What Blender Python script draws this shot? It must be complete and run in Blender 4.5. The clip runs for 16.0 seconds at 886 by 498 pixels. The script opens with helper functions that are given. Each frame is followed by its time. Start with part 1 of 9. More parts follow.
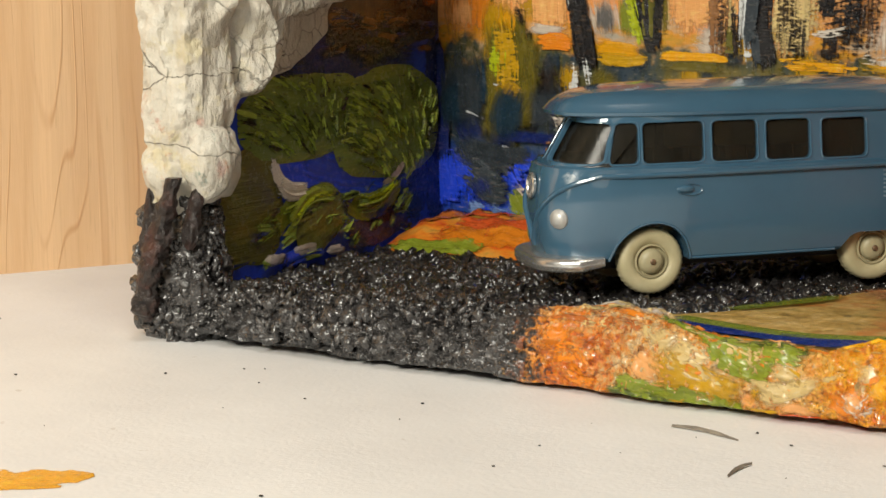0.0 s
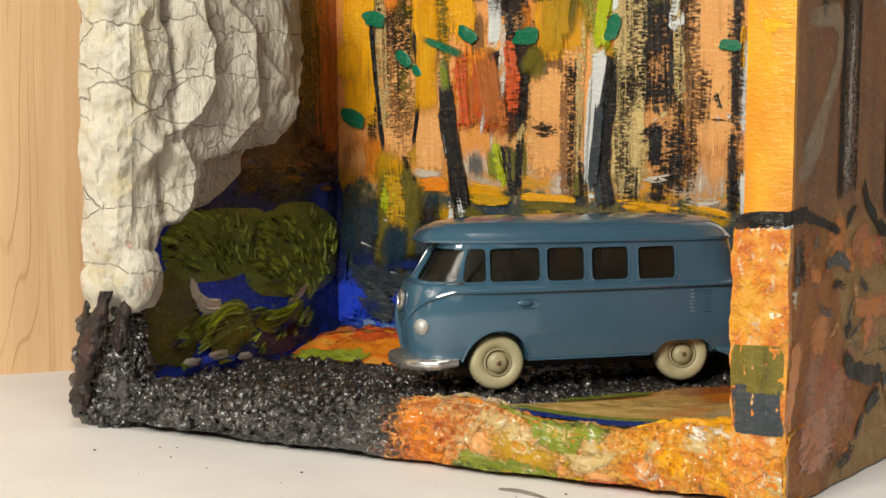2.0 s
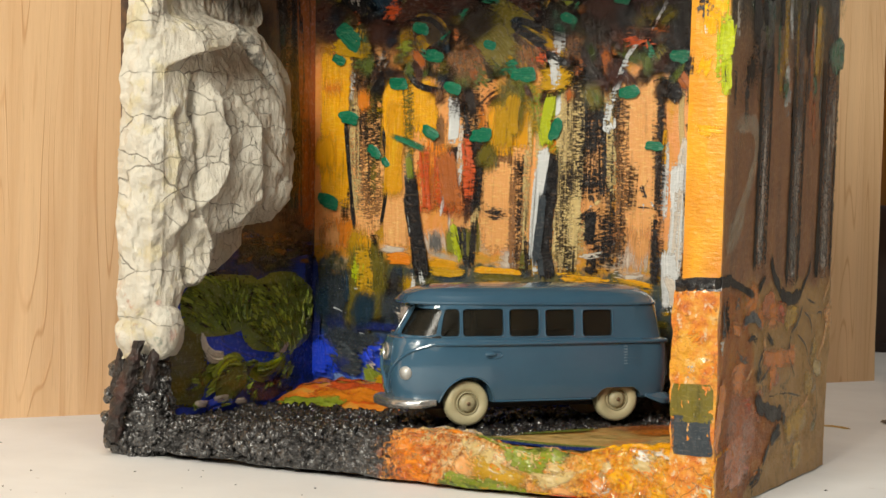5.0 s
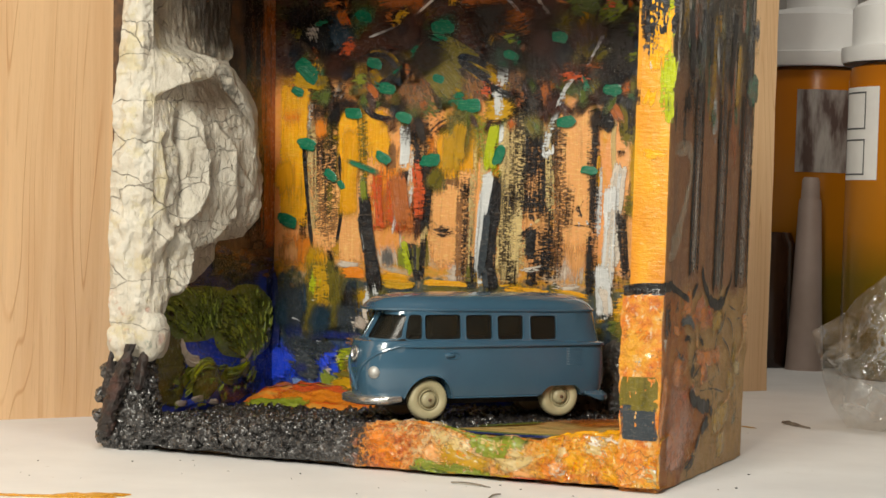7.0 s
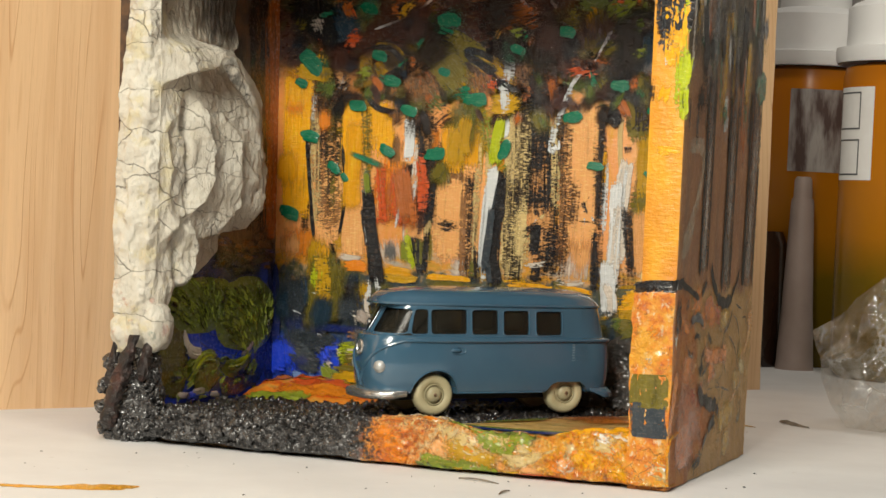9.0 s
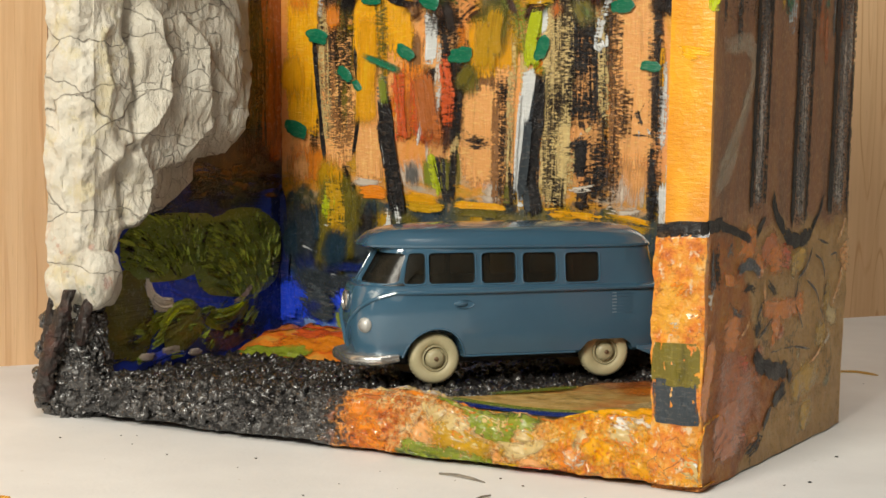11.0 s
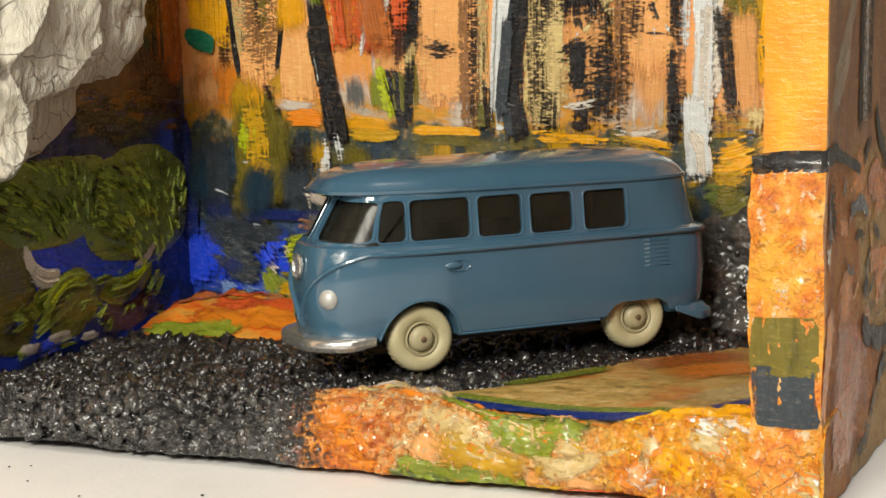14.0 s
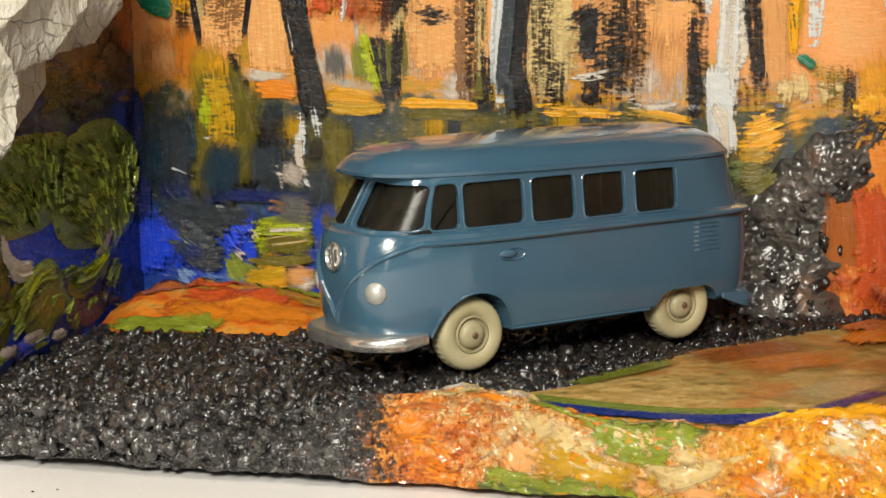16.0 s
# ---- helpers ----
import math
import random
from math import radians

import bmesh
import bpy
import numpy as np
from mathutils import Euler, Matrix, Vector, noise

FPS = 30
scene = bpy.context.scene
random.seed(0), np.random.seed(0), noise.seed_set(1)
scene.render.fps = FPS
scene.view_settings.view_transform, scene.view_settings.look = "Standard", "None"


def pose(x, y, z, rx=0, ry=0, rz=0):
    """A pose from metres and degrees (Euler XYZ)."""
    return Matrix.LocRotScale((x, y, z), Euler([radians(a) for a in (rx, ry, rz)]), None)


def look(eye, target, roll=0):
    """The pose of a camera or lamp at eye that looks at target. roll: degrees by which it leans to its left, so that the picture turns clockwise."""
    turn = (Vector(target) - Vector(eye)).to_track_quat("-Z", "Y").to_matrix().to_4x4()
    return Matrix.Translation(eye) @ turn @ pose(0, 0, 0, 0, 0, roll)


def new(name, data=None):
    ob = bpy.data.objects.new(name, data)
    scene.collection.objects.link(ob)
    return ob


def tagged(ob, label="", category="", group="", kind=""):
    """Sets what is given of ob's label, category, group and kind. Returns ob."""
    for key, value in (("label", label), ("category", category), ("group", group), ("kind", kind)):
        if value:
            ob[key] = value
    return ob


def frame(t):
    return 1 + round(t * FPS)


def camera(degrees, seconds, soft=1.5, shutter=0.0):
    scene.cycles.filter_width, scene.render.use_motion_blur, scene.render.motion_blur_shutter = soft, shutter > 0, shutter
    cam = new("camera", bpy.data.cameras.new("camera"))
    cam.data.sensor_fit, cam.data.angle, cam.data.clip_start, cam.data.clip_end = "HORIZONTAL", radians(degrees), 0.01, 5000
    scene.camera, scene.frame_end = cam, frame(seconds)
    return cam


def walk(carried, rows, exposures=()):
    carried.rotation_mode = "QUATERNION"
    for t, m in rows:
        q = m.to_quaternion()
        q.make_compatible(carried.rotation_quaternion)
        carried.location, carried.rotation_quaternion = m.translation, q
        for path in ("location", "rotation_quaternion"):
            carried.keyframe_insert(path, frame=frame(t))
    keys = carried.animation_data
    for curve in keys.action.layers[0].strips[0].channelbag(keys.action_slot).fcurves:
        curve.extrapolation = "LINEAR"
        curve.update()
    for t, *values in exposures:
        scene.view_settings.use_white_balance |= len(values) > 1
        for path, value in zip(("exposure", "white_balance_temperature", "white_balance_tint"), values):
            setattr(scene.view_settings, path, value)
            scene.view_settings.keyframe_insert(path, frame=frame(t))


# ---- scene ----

# All lengths below are written in centimetres and turned into metres by U.
U = 0.01
cam = camera(24.72, 16.0)
PATH = [
    (0, (0.11625, -0.25000, 0.05139), (0.01545, -0.08047, 0.01827), 0.01),
    (0.5, (0.12755, -0.26150, 0.05190), (0.02939, -0.08964, 0.02314), 0.63),
    (1, (0.13835, -0.27100, 0.05240), (0.03969, -0.09890, 0.02697), 0.61),
    (1.5, (0.14591, -0.27930, 0.05256), (0.04679, -0.10696, 0.03078), 0.56),
    (2, (0.15270, -0.28817, 0.05288), (0.05358, -0.11540, 0.03477), 0.65),
    (2.5, (0.15916, -0.29717, 0.05301), (0.06059, -0.12381, 0.03780), 0.68),
    (3, (0.16464, -0.30378, 0.05217), (0.06817, -0.12908, 0.03902), 0.91),
    (3.5, (0.16681, -0.31140, 0.05244), (0.07295, -0.13518, 0.04080), 1.05),
    (4, (0.16328, -0.32507, 0.05234), (0.07237, -0.14723, 0.04188), 1.28),
    (6.3, (0.15978, -0.38029, 0.04922), (0.08338, -0.19553, 0.04415), 2.10),
    (6.5, (0.15947, -0.38445, 0.04892), (0.08469, -0.19902, 0.04422), 2.06),
    (7, (0.15731, -0.39562, 0.04707), (0.08583, -0.20887, 0.04332), 1.99),
    (7.5, (0.15218, -0.40252, 0.04502), (0.08440, -0.21437, 0.04226), 2.06),
    (8, (0.14714, -0.40599, 0.04524), (0.08164, -0.21704, 0.04291), 2.33),
    (8.5, (0.14759, -0.40315, 0.04435), (0.08247, -0.21407, 0.04170), 2.63),
    (9, (0.14987, -0.39609, 0.04658), (0.08125, -0.20827, 0.04247), 2.77),
    (9.2, (0.15243, -0.39178, 0.04694), (0.08165, -0.20480, 0.04179), 2.73),
    (11.3, (0.15912, -0.29865, 0.05615), (0.06557, -0.12292, 0.03690), 0.97),
    (11.5, (0.15716, -0.29246, 0.05657), (0.06227, -0.11757, 0.03638), 0.68),
    (12, (0.15182, -0.28001, 0.05221), (0.05531, -0.10634, 0.02931), 0.02),
    (12.5, (0.14337, -0.27322, 0.05454), (0.04769, -0.09929, 0.03016), -0.56),
    (13, (0.13109, -0.25845, 0.05431), (0.04192, -0.08132, 0.02838), -0.72),
    (13.5, (0.12176, -0.25241, 0.05409), (0.03887, -0.07242, 0.02706), -0.81),
    (14, (0.10715, -0.25137, 0.05345), (0.03321, -0.06758, 0.02600), -0.54),
    (14.5, (0.09544, -0.25227, 0.05331), (0.02996, -0.06537, 0.02538), -0.20),
    (15, (0.08203, -0.25033, 0.05334), (0.02565, -0.06061, 0.02458), 0.08),
    (15.5, (0.06997, -0.24705, 0.05315), (0.02218, -0.05522, 0.02292), 0.25),
    (16, (0.06149, -0.24348, 0.05334), (0.01857, -0.05067, 0.02202), 0.21),
]
walk(cam, [(t, look(eye, target, roll)) for t, eye, target, roll in PATH], [(0, -0.02), (4, -0.02), (8, -0.06), (12, -0.02), (13, 0.06), (14, 0.15), (16, 0.20)])

# ---- light ----
world = bpy.data.worlds.new("room_light")
scene.world = world
world.use_nodes = True
world.node_tree.nodes["Background"].inputs[0].default_value = (1.0, 0.93, 0.86, 1)
world.node_tree.nodes["Background"].inputs[1].default_value = 0.07


def area_lamp(name, eye, target, size, watts, colour):
    data = bpy.data.lights.new(name, "AREA")
    data.shape, data.size, data.energy, data.color = "DISK", size * U, watts, colour
    lamp = new(name, data)
    lamp.matrix_world = look([v * U for v in eye], [v * U for v in target])
    return lamp


area_lamp("desk_lamp", (4, -53, 30), (2, -3, 3), 18, 3.25, (1.0, 0.96, 0.83))
area_lamp("ceiling_lamp", (28, -32, 105), (2, -4, 0), 40, 3.9, (1.0, 0.955, 0.86))


# ---- material tools ----
class Mat:
    """A node material whose textures are laid out in centimetres."""

    def __init__(self, name, rough=0.5, metal=0.0, spec=0.5, local=False):
        self.m = bpy.data.materials.new(name)
        self.m.use_nodes = True
        self.t = self.m.node_tree
        self.b = self.t.nodes["Principled BSDF"]
        self.b.inputs["Roughness"].default_value = rough
        self.b.inputs["Metallic"].default_value = metal
        self.b.inputs["Specular IOR Level"].default_value = spec
        if local:
            co = self.t.nodes.new("ShaderNodeTexCoord").outputs["Object"]
        else:
            co = self.t.nodes.new("ShaderNodeNewGeometry").outputs["Position"]
        self.p = self.vec(co, (100, 100, 100))

    def put(self, socket, value):
        if isinstance(value, bpy.types.NodeSocket):
            self.t.links.new(value, socket)
        elif isinstance(value, tuple) and len(value) == 3 and socket.type == "RGBA":
            socket.default_value = (*value, 1)
        else:
            socket.default_value = value

    def vec(self, v, scale):
        n = self.t.nodes.new("ShaderNodeVectorMath")
        n.operation = "MULTIPLY"
        self.put(n.inputs[0], v)
        n.inputs[1].default_value = scale
        return n.outputs[0]

    def shift(self, v, by):
        n = self.t.nodes.new("ShaderNodeVectorMath")
        n.operation = "ADD"
        self.put(n.inputs[0], v)
        self.put(n.inputs[1], by)
        return n.outputs[0]

    def noise(self, scale, detail=4.0, rough=0.55, stretch=(1, 1, 1), warp=0.0, v=None):
        n = self.t.nodes.new("ShaderNodeTexNoise")
        self.put(n.inputs["Vector"], self.vec(v or self.p, stretch))
        n.inputs["Scale"].default_value, n.inputs["Detail"].default_value = scale, detail
        n.inputs["Roughness"].default_value, n.inputs["Distortion"].default_value = rough, warp
        return n.outputs["Fac"]

    def cells(self, scale, feature="F1", stretch=(1, 1, 1), v=None):
        n = self.t.nodes.new("ShaderNodeTexVoronoi")
        n.feature = feature
        self.put(n.inputs["Vector"], self.vec(v or self.p, stretch))
        n.inputs["Scale"].default_value = scale
        return n.outputs["Distance"]

    def axis(self, name):
        n = self.t.nodes.new("ShaderNodeSeparateXYZ")
        self.put(n.inputs[0], self.p)
        return n.outputs[name]

    def math(self, op, a, b=0.0, c=None):
        n = self.t.nodes.new("ShaderNodeMath")
        n.operation = op
        self.put(n.inputs[0], a)
        self.put(n.inputs[1], b)
        if c is not None:
            self.put(n.inputs[2], c)
        return n.outputs[0]

    def ease(self, v, lo, hi):
        n = self.t.nodes.new("ShaderNodeMapRange")
        n.interpolation_type = "SMOOTHSTEP"
        self.put(n.inputs[0], v)
        n.inputs[1].default_value, n.inputs[2].default_value = lo, hi
        return n.outputs[0]

    def ramp(self, fac, *stops):
        n = self.t.nodes.new("ShaderNodeValToRGB")
        r = n.color_ramp
        while len(r.elements) < len(stops):
            r.elements.new(0.5)
        for e, (at, colour) in zip(r.elements, stops):
            e.position, e.color = at, (*colour, 1)
        self.put(n.inputs[0], fac)
        return n.outputs[0]

    def mix(self, fac, a, b, how="MIX"):
        n = self.t.nodes.new("ShaderNodeMix")
        n.data_type, n.blend_type = "RGBA", how
        self.put(n.inputs[0], fac)
        self.put(n.inputs[6], a)
        self.put(n.inputs[7], b)
        return n.outputs[2]

    def colour(self, v):
        self.put(self.b.inputs["Base Color"], v)
        return self

    def rough(self, v):
        self.put(self.b.inputs["Roughness"], v)
        return self

    def bump(self, height, depth, strength=1.0):
        """depth: the relief's height in centimetres."""
        n = self.t.nodes.new("ShaderNodeBump")
        n.inputs["Strength"].default_value, n.inputs["Distance"].default_value = strength, depth * U
        self.put(n.inputs["Height"], height)
        if self.b.inputs["Normal"].links:
            self.t.links.new(self.b.inputs["Normal"].links[0].from_socket, n.inputs["Normal"])
        self.put(self.b.inputs["Normal"], n.outputs[0])
        return self

    def holes(self, solid):
        """Lets what lies behind show where solid is 0."""
        self.put(self.b.inputs["Alpha"], solid)
        return self


# ---- mesh tools ----
WORLD, HOME = {}, {}
# the box and the van are laid out in a frame that leans by 1.72 degrees about this line, so that they stand on the table
LEAN = Matrix.Translation((7 * U, 0, 0)) @ Matrix.Rotation(radians(-1.72), 4, "Y") @ Matrix.Translation((-7 * U, 0, 0))


def thing(name, x, y, z, rz=0.0, label="", category="", group="", kind="", lean=False):
    ob = new(name)
    HOME[ob] = pose(x * U, y * U, z * U, 0, 0, rz)
    ob.matrix_world = WORLD[ob] = (LEAN if lean else Matrix()) @ HOME[ob]
    ob.empty_display_size = 0.01
    return tagged(ob, label, category, group, kind)


def soften(bm, degrees=40):
    for f in bm.faces:
        f.smooth = True
    for e in bm.edges:
        e.smooth = len(e.link_faces) == 2 and e.calc_face_angle(0) < radians(degrees)


def mesh_from(name, bm, material, smooth=40):
    bmesh.ops.recalc_face_normals(bm, faces=bm.faces)
    if smooth:
        soften(bm, smooth)
    me = bpy.data.meshes.new(name)
    bm.to_mesh(me)
    bm.free()
    me.materials.append(material.m if isinstance(material, Mat) else material)
    return me


def part(name, bm, material, parent=None, label="", smooth=40, local=False, kind=""):
    """Links a bmesh in centimetres as one object under a thing. local: its points are told in the thing's own frame."""
    bm.transform(Matrix.Diagonal((U, U, U, 1)))
    home = HOME.get(parent, Matrix()) if parent else Matrix()
    if parent and not local:
        bm.transform(home.inverted())
    ob = new(name, mesh_from(name, bm, material, smooth))
    if parent:
        ob.parent = parent
    HOME[ob] = home.copy()
    return tagged(ob, label, kind=kind)


def solid(name, bm, material, label="", category="", group="", kind="", smooth=40):
    """A thing of one mesh, its origin at the middle of its base."""
    lo = [min(v.co[n] for v in bm.verts) for n in range(3)]
    hi = [max(v.co[n] for v in bm.verts) for n in range(3)]
    at = Vector(((lo[0] + hi[0]) / 2, (lo[1] + hi[1]) / 2, lo[2]))
    bm.transform(Matrix.Translation(-at))
    bm.transform(Matrix.Diagonal((U, U, U, 1)))
    ob = new(name, mesh_from(name, bm, material, smooth))
    ob.matrix_world = HOME[ob] = Matrix.Translation(at * U)
    return tagged(ob, label, category, group, kind)


def block(x0, x1, y0, y1, z0, z1, bevel=0.0):
    bm = bmesh.new()
    bmesh.ops.create_cube(bm, size=1)
    for v in bm.verts:
        v.co = ((x0 + x1) / 2 + v.co.x * (x1 - x0), (y0 + y1) / 2 + v.co.y * (y1 - y0), (z0 + z1) / 2 + v.co.z * (z1 - z0))
    if bevel:
        bmesh.ops.bevel(bm, geom=bm.edges[:], offset=bevel, segments=2, affect="EDGES", profile=0.7)
    return bm


def grid(rows, closed=False, bm=None, run=None, edge=None):
    """A sheet through rows of points. run, edge: two layers of flat coordinates for its paint."""
    bm = bm or bmesh.new()
    made = [[bm.verts.new(p) for p in row] for row in rows]
    if run:
        at = {v: (a, b) for some, r, e in zip(made, run, edge) for v, a, b in zip(some, r, e)}
        lay = [bm.loops.layers.uv.get(n) or bm.loops.layers.uv.new(n) for n in ("run", "edge")]
    for a, b in zip(made, made[1:]):
        for i in range(len(a) - (0 if closed else 1)):
            j = (i + 1) % len(a)
            f = bm.faces.new((a[i], a[j], b[j], b[i]))
            if run:
                for c in f.loops:
                    c[lay[0]].uv, c[lay[1]].uv = at[c.vert]
    return bm


def lathe(profile, segments=48, bm=None, axis="z", at=(0, 0, 0)):
    """Turns a profile of (radius, height) round an axis."""
    bm = bm or bmesh.new()
    rows = []
    for r, hgt in profile:
        ring = []
        for k in range(segments):
            a = 2 * math.pi * k / segments
            p = (r * math.cos(a), r * math.sin(a), hgt) if axis == "z" else (r * math.cos(a), hgt, r * math.sin(a))
            ring.append(tuple(p[n] + at[n] for n in range(3)))
        rows.append(ring)
    grid(rows, True, bm)
    bmesh.ops.remove_doubles(bm, verts=bm.verts, dist=1e-5)
    return bm


def prism(points, depth0, depth1, axis):
    """A closed prism: outline points in the two other axes, from depth0 to depth1 along the axis."""
    def place(p, d):
        return {"x": (d, p[0], p[1]), "y": (p[0], d, p[1]), "z": (p[0], p[1], d)}[axis]
    bm = bmesh.new()
    a, b = [bm.verts.new(place(p, depth0)) for p in points], [bm.verts.new(place(p, depth1)) for p in points]
    bm.faces.new(a)
    bm.faces.new(b[::-1])
    for i in range(len(a)):
        j = (i + 1) % len(a)
        bm.faces.new((a[i], b[i], b[j], a[j]))
    bmesh.ops.recalc_face_normals(bm, faces=bm.faces)
    return bm


def spline(points, step):
    """Points along a smooth curve through the given ones."""
    pts = [Vector(p) for p in points]
    pts = [2 * pts[0] - pts[1]] + pts + [2 * pts[-1] - pts[-2]]
    out = []
    for a, b, c, d in zip(pts, pts[1:], pts[2:], pts[3:]):
        n = max(2, int((c - b).length / step))
        for i in range(n):
            t = i / n
            out.append(0.5 * (2 * b + (c - a) * t + (2 * a - 5 * b + 4 * c - d) * t * t + (3 * b - a - 3 * c + d) * t ** 3))
    return out + [pts[-2]]


def interp(x, table):
    return float(np.interp(x, [a for a, _ in table], [b for _, b in table]))


def rug(x, y=0.0, z=0.0, scale=1.0, octaves=3):
    """Soft noise, about -1 to 1."""
    return noise.fractal(Vector((x * scale, y * scale, z * scale)), 0.9, 2.0, octaves)


# ---- materials ----
def wood(name, pale, dark, across, along):
    m = Mat(name, rough=0.55, spec=0.3)
    streak = m.noise(1.0, 5, 0.6, across, 0.4)
    fine = m.noise(1.0, 3, 0.6, along)
    # growth rings: thin lines that wander and close here and there
    field = m.noise(1.0, 1.5, 0.4, tuple(v * 0.55 for v in across), 0.5)
    rings = m.math("PINGPONG", m.math("MULTIPLY", field, 16.0), 0.5)
    lines = m.math("MULTIPLY", m.ease(rings, 0.10, 0.0), m.ease(m.noise(1.0, 3, 0.6, tuple(v * 0.8 for v in across)), 0.36, 0.58))
    pores = m.math("MULTIPLY", m.ease(m.noise(1.0, 2, 0.6, tuple(v * 1.6 for v in along)), 0.62, 0.72), 0.35)
    c = m.ramp(streak, (0.3, dark), (0.5, pale), (0.8, tuple(min(1, v * 1.10) for v in pale)))
    c = m.mix(m.math("MULTIPLY", lines, 0.6), c, tuple(v * w for v, w in zip(dark, (0.80, 0.66, 0.55))))
    c = m.mix(pores, c, tuple(v * 0.8 for v in dark))
    return m.colour(c).bump(fine, 0.01, 0.5).bump(lines, 0.006, 0.6)


M_TABLE = Mat("white_table_paper", rough=0.62, spec=0.3)
_c = M_TABLE.ramp(M_TABLE.noise(0.35, 5, 0.6), (0.3, (0.67, 0.66, 0.655)), (0.7, (0.76, 0.755, 0.75)))
_s = M_TABLE.ease(M_TABLE.noise(2.6, 3, 0.6), 0.70, 0.74)
M_TABLE.colour(M_TABLE.mix(M_TABLE.math("MULTIPLY", _s, 0.35), _c, (0.42, 0.36, 0.30)))
M_TABLE.bump(M_TABLE.noise(14, 4, 0.6), 0.012, 0.5).bump(M_TABLE.noise(0.8, 2), 0.05, 0.3)

M_WALL = Mat("plain_wall_paint", rough=0.8, spec=0.2)
M_WALL.colour(M_WALL.ramp(M_WALL.noise(0.05, 4), (0.3, (0.34, 0.32, 0.30)), (0.7, (0.40, 0.38, 0.36))))

M_BOARD = wood("pale_plywood", (0.74, 0.49, 0.275), (0.66, 0.405, 0.212), (2.0, 2.0, 0.10), (18, 18, 0.7))
M_BOX = wood("bare_box_wood", (0.34, 0.21, 0.10), (0.22, 0.12, 0.055), (4, 4, 0.5), (20, 20, 2))

# colours of the paints
PAINT = {
    "black": (0.010, 0.009, 0.010), "white": (0.64, 0.66, 0.66), "white_wash": (0.66, 0.58, 0.49), "green": (0.004, 0.15, 0.075),
    "dark_green": (0.10, 0.13, 0.026), "leaf": (0.20, 0.24, 0.022), "lime": (0.40, 0.46, 0.010), "yellow": (0.80, 0.37, 0.006),
    "ochre": (0.52, 0.29, 0.008), "orange": (0.76, 0.23, 0.016), "red": (0.56, 0.085, 0.018), "rust": (0.46, 0.13, 0.026),
    "brown": (0.26, 0.12, 0.045), "umber": (0.022, 0.013, 0.009), "cream": (0.62, 0.46, 0.20), "teal": (0.012, 0.035, 0.060),
    "slate": (0.036, 0.046, 0.056), "olive": (0.15, 0.12, 0.014), "olive_dark": (0.13, 0.120, 0.020), "grey": (0.12, 0.115, 0.11),
    "ultramarine": (0.016, 0.060, 0.70), "navy": (0.008, 0.018, 0.120), "river": (0.008, 0.022, 0.20), "pale": (0.50, 0.42, 0.36),
    "glaze": (0.62, 0.52, 0.38), "maroon": (0.055, 0.017, 0.010), "peach": (0.79, 0.38, 0.13), "sky": (0.13, 0.22, 0.46),
    "bush": (0.165, 0.220, 0.040), "bush_light": (0.33, 0.42, 0.060), "soot": (0.007, 0.006, 0.006),
}
PAINTS = {}


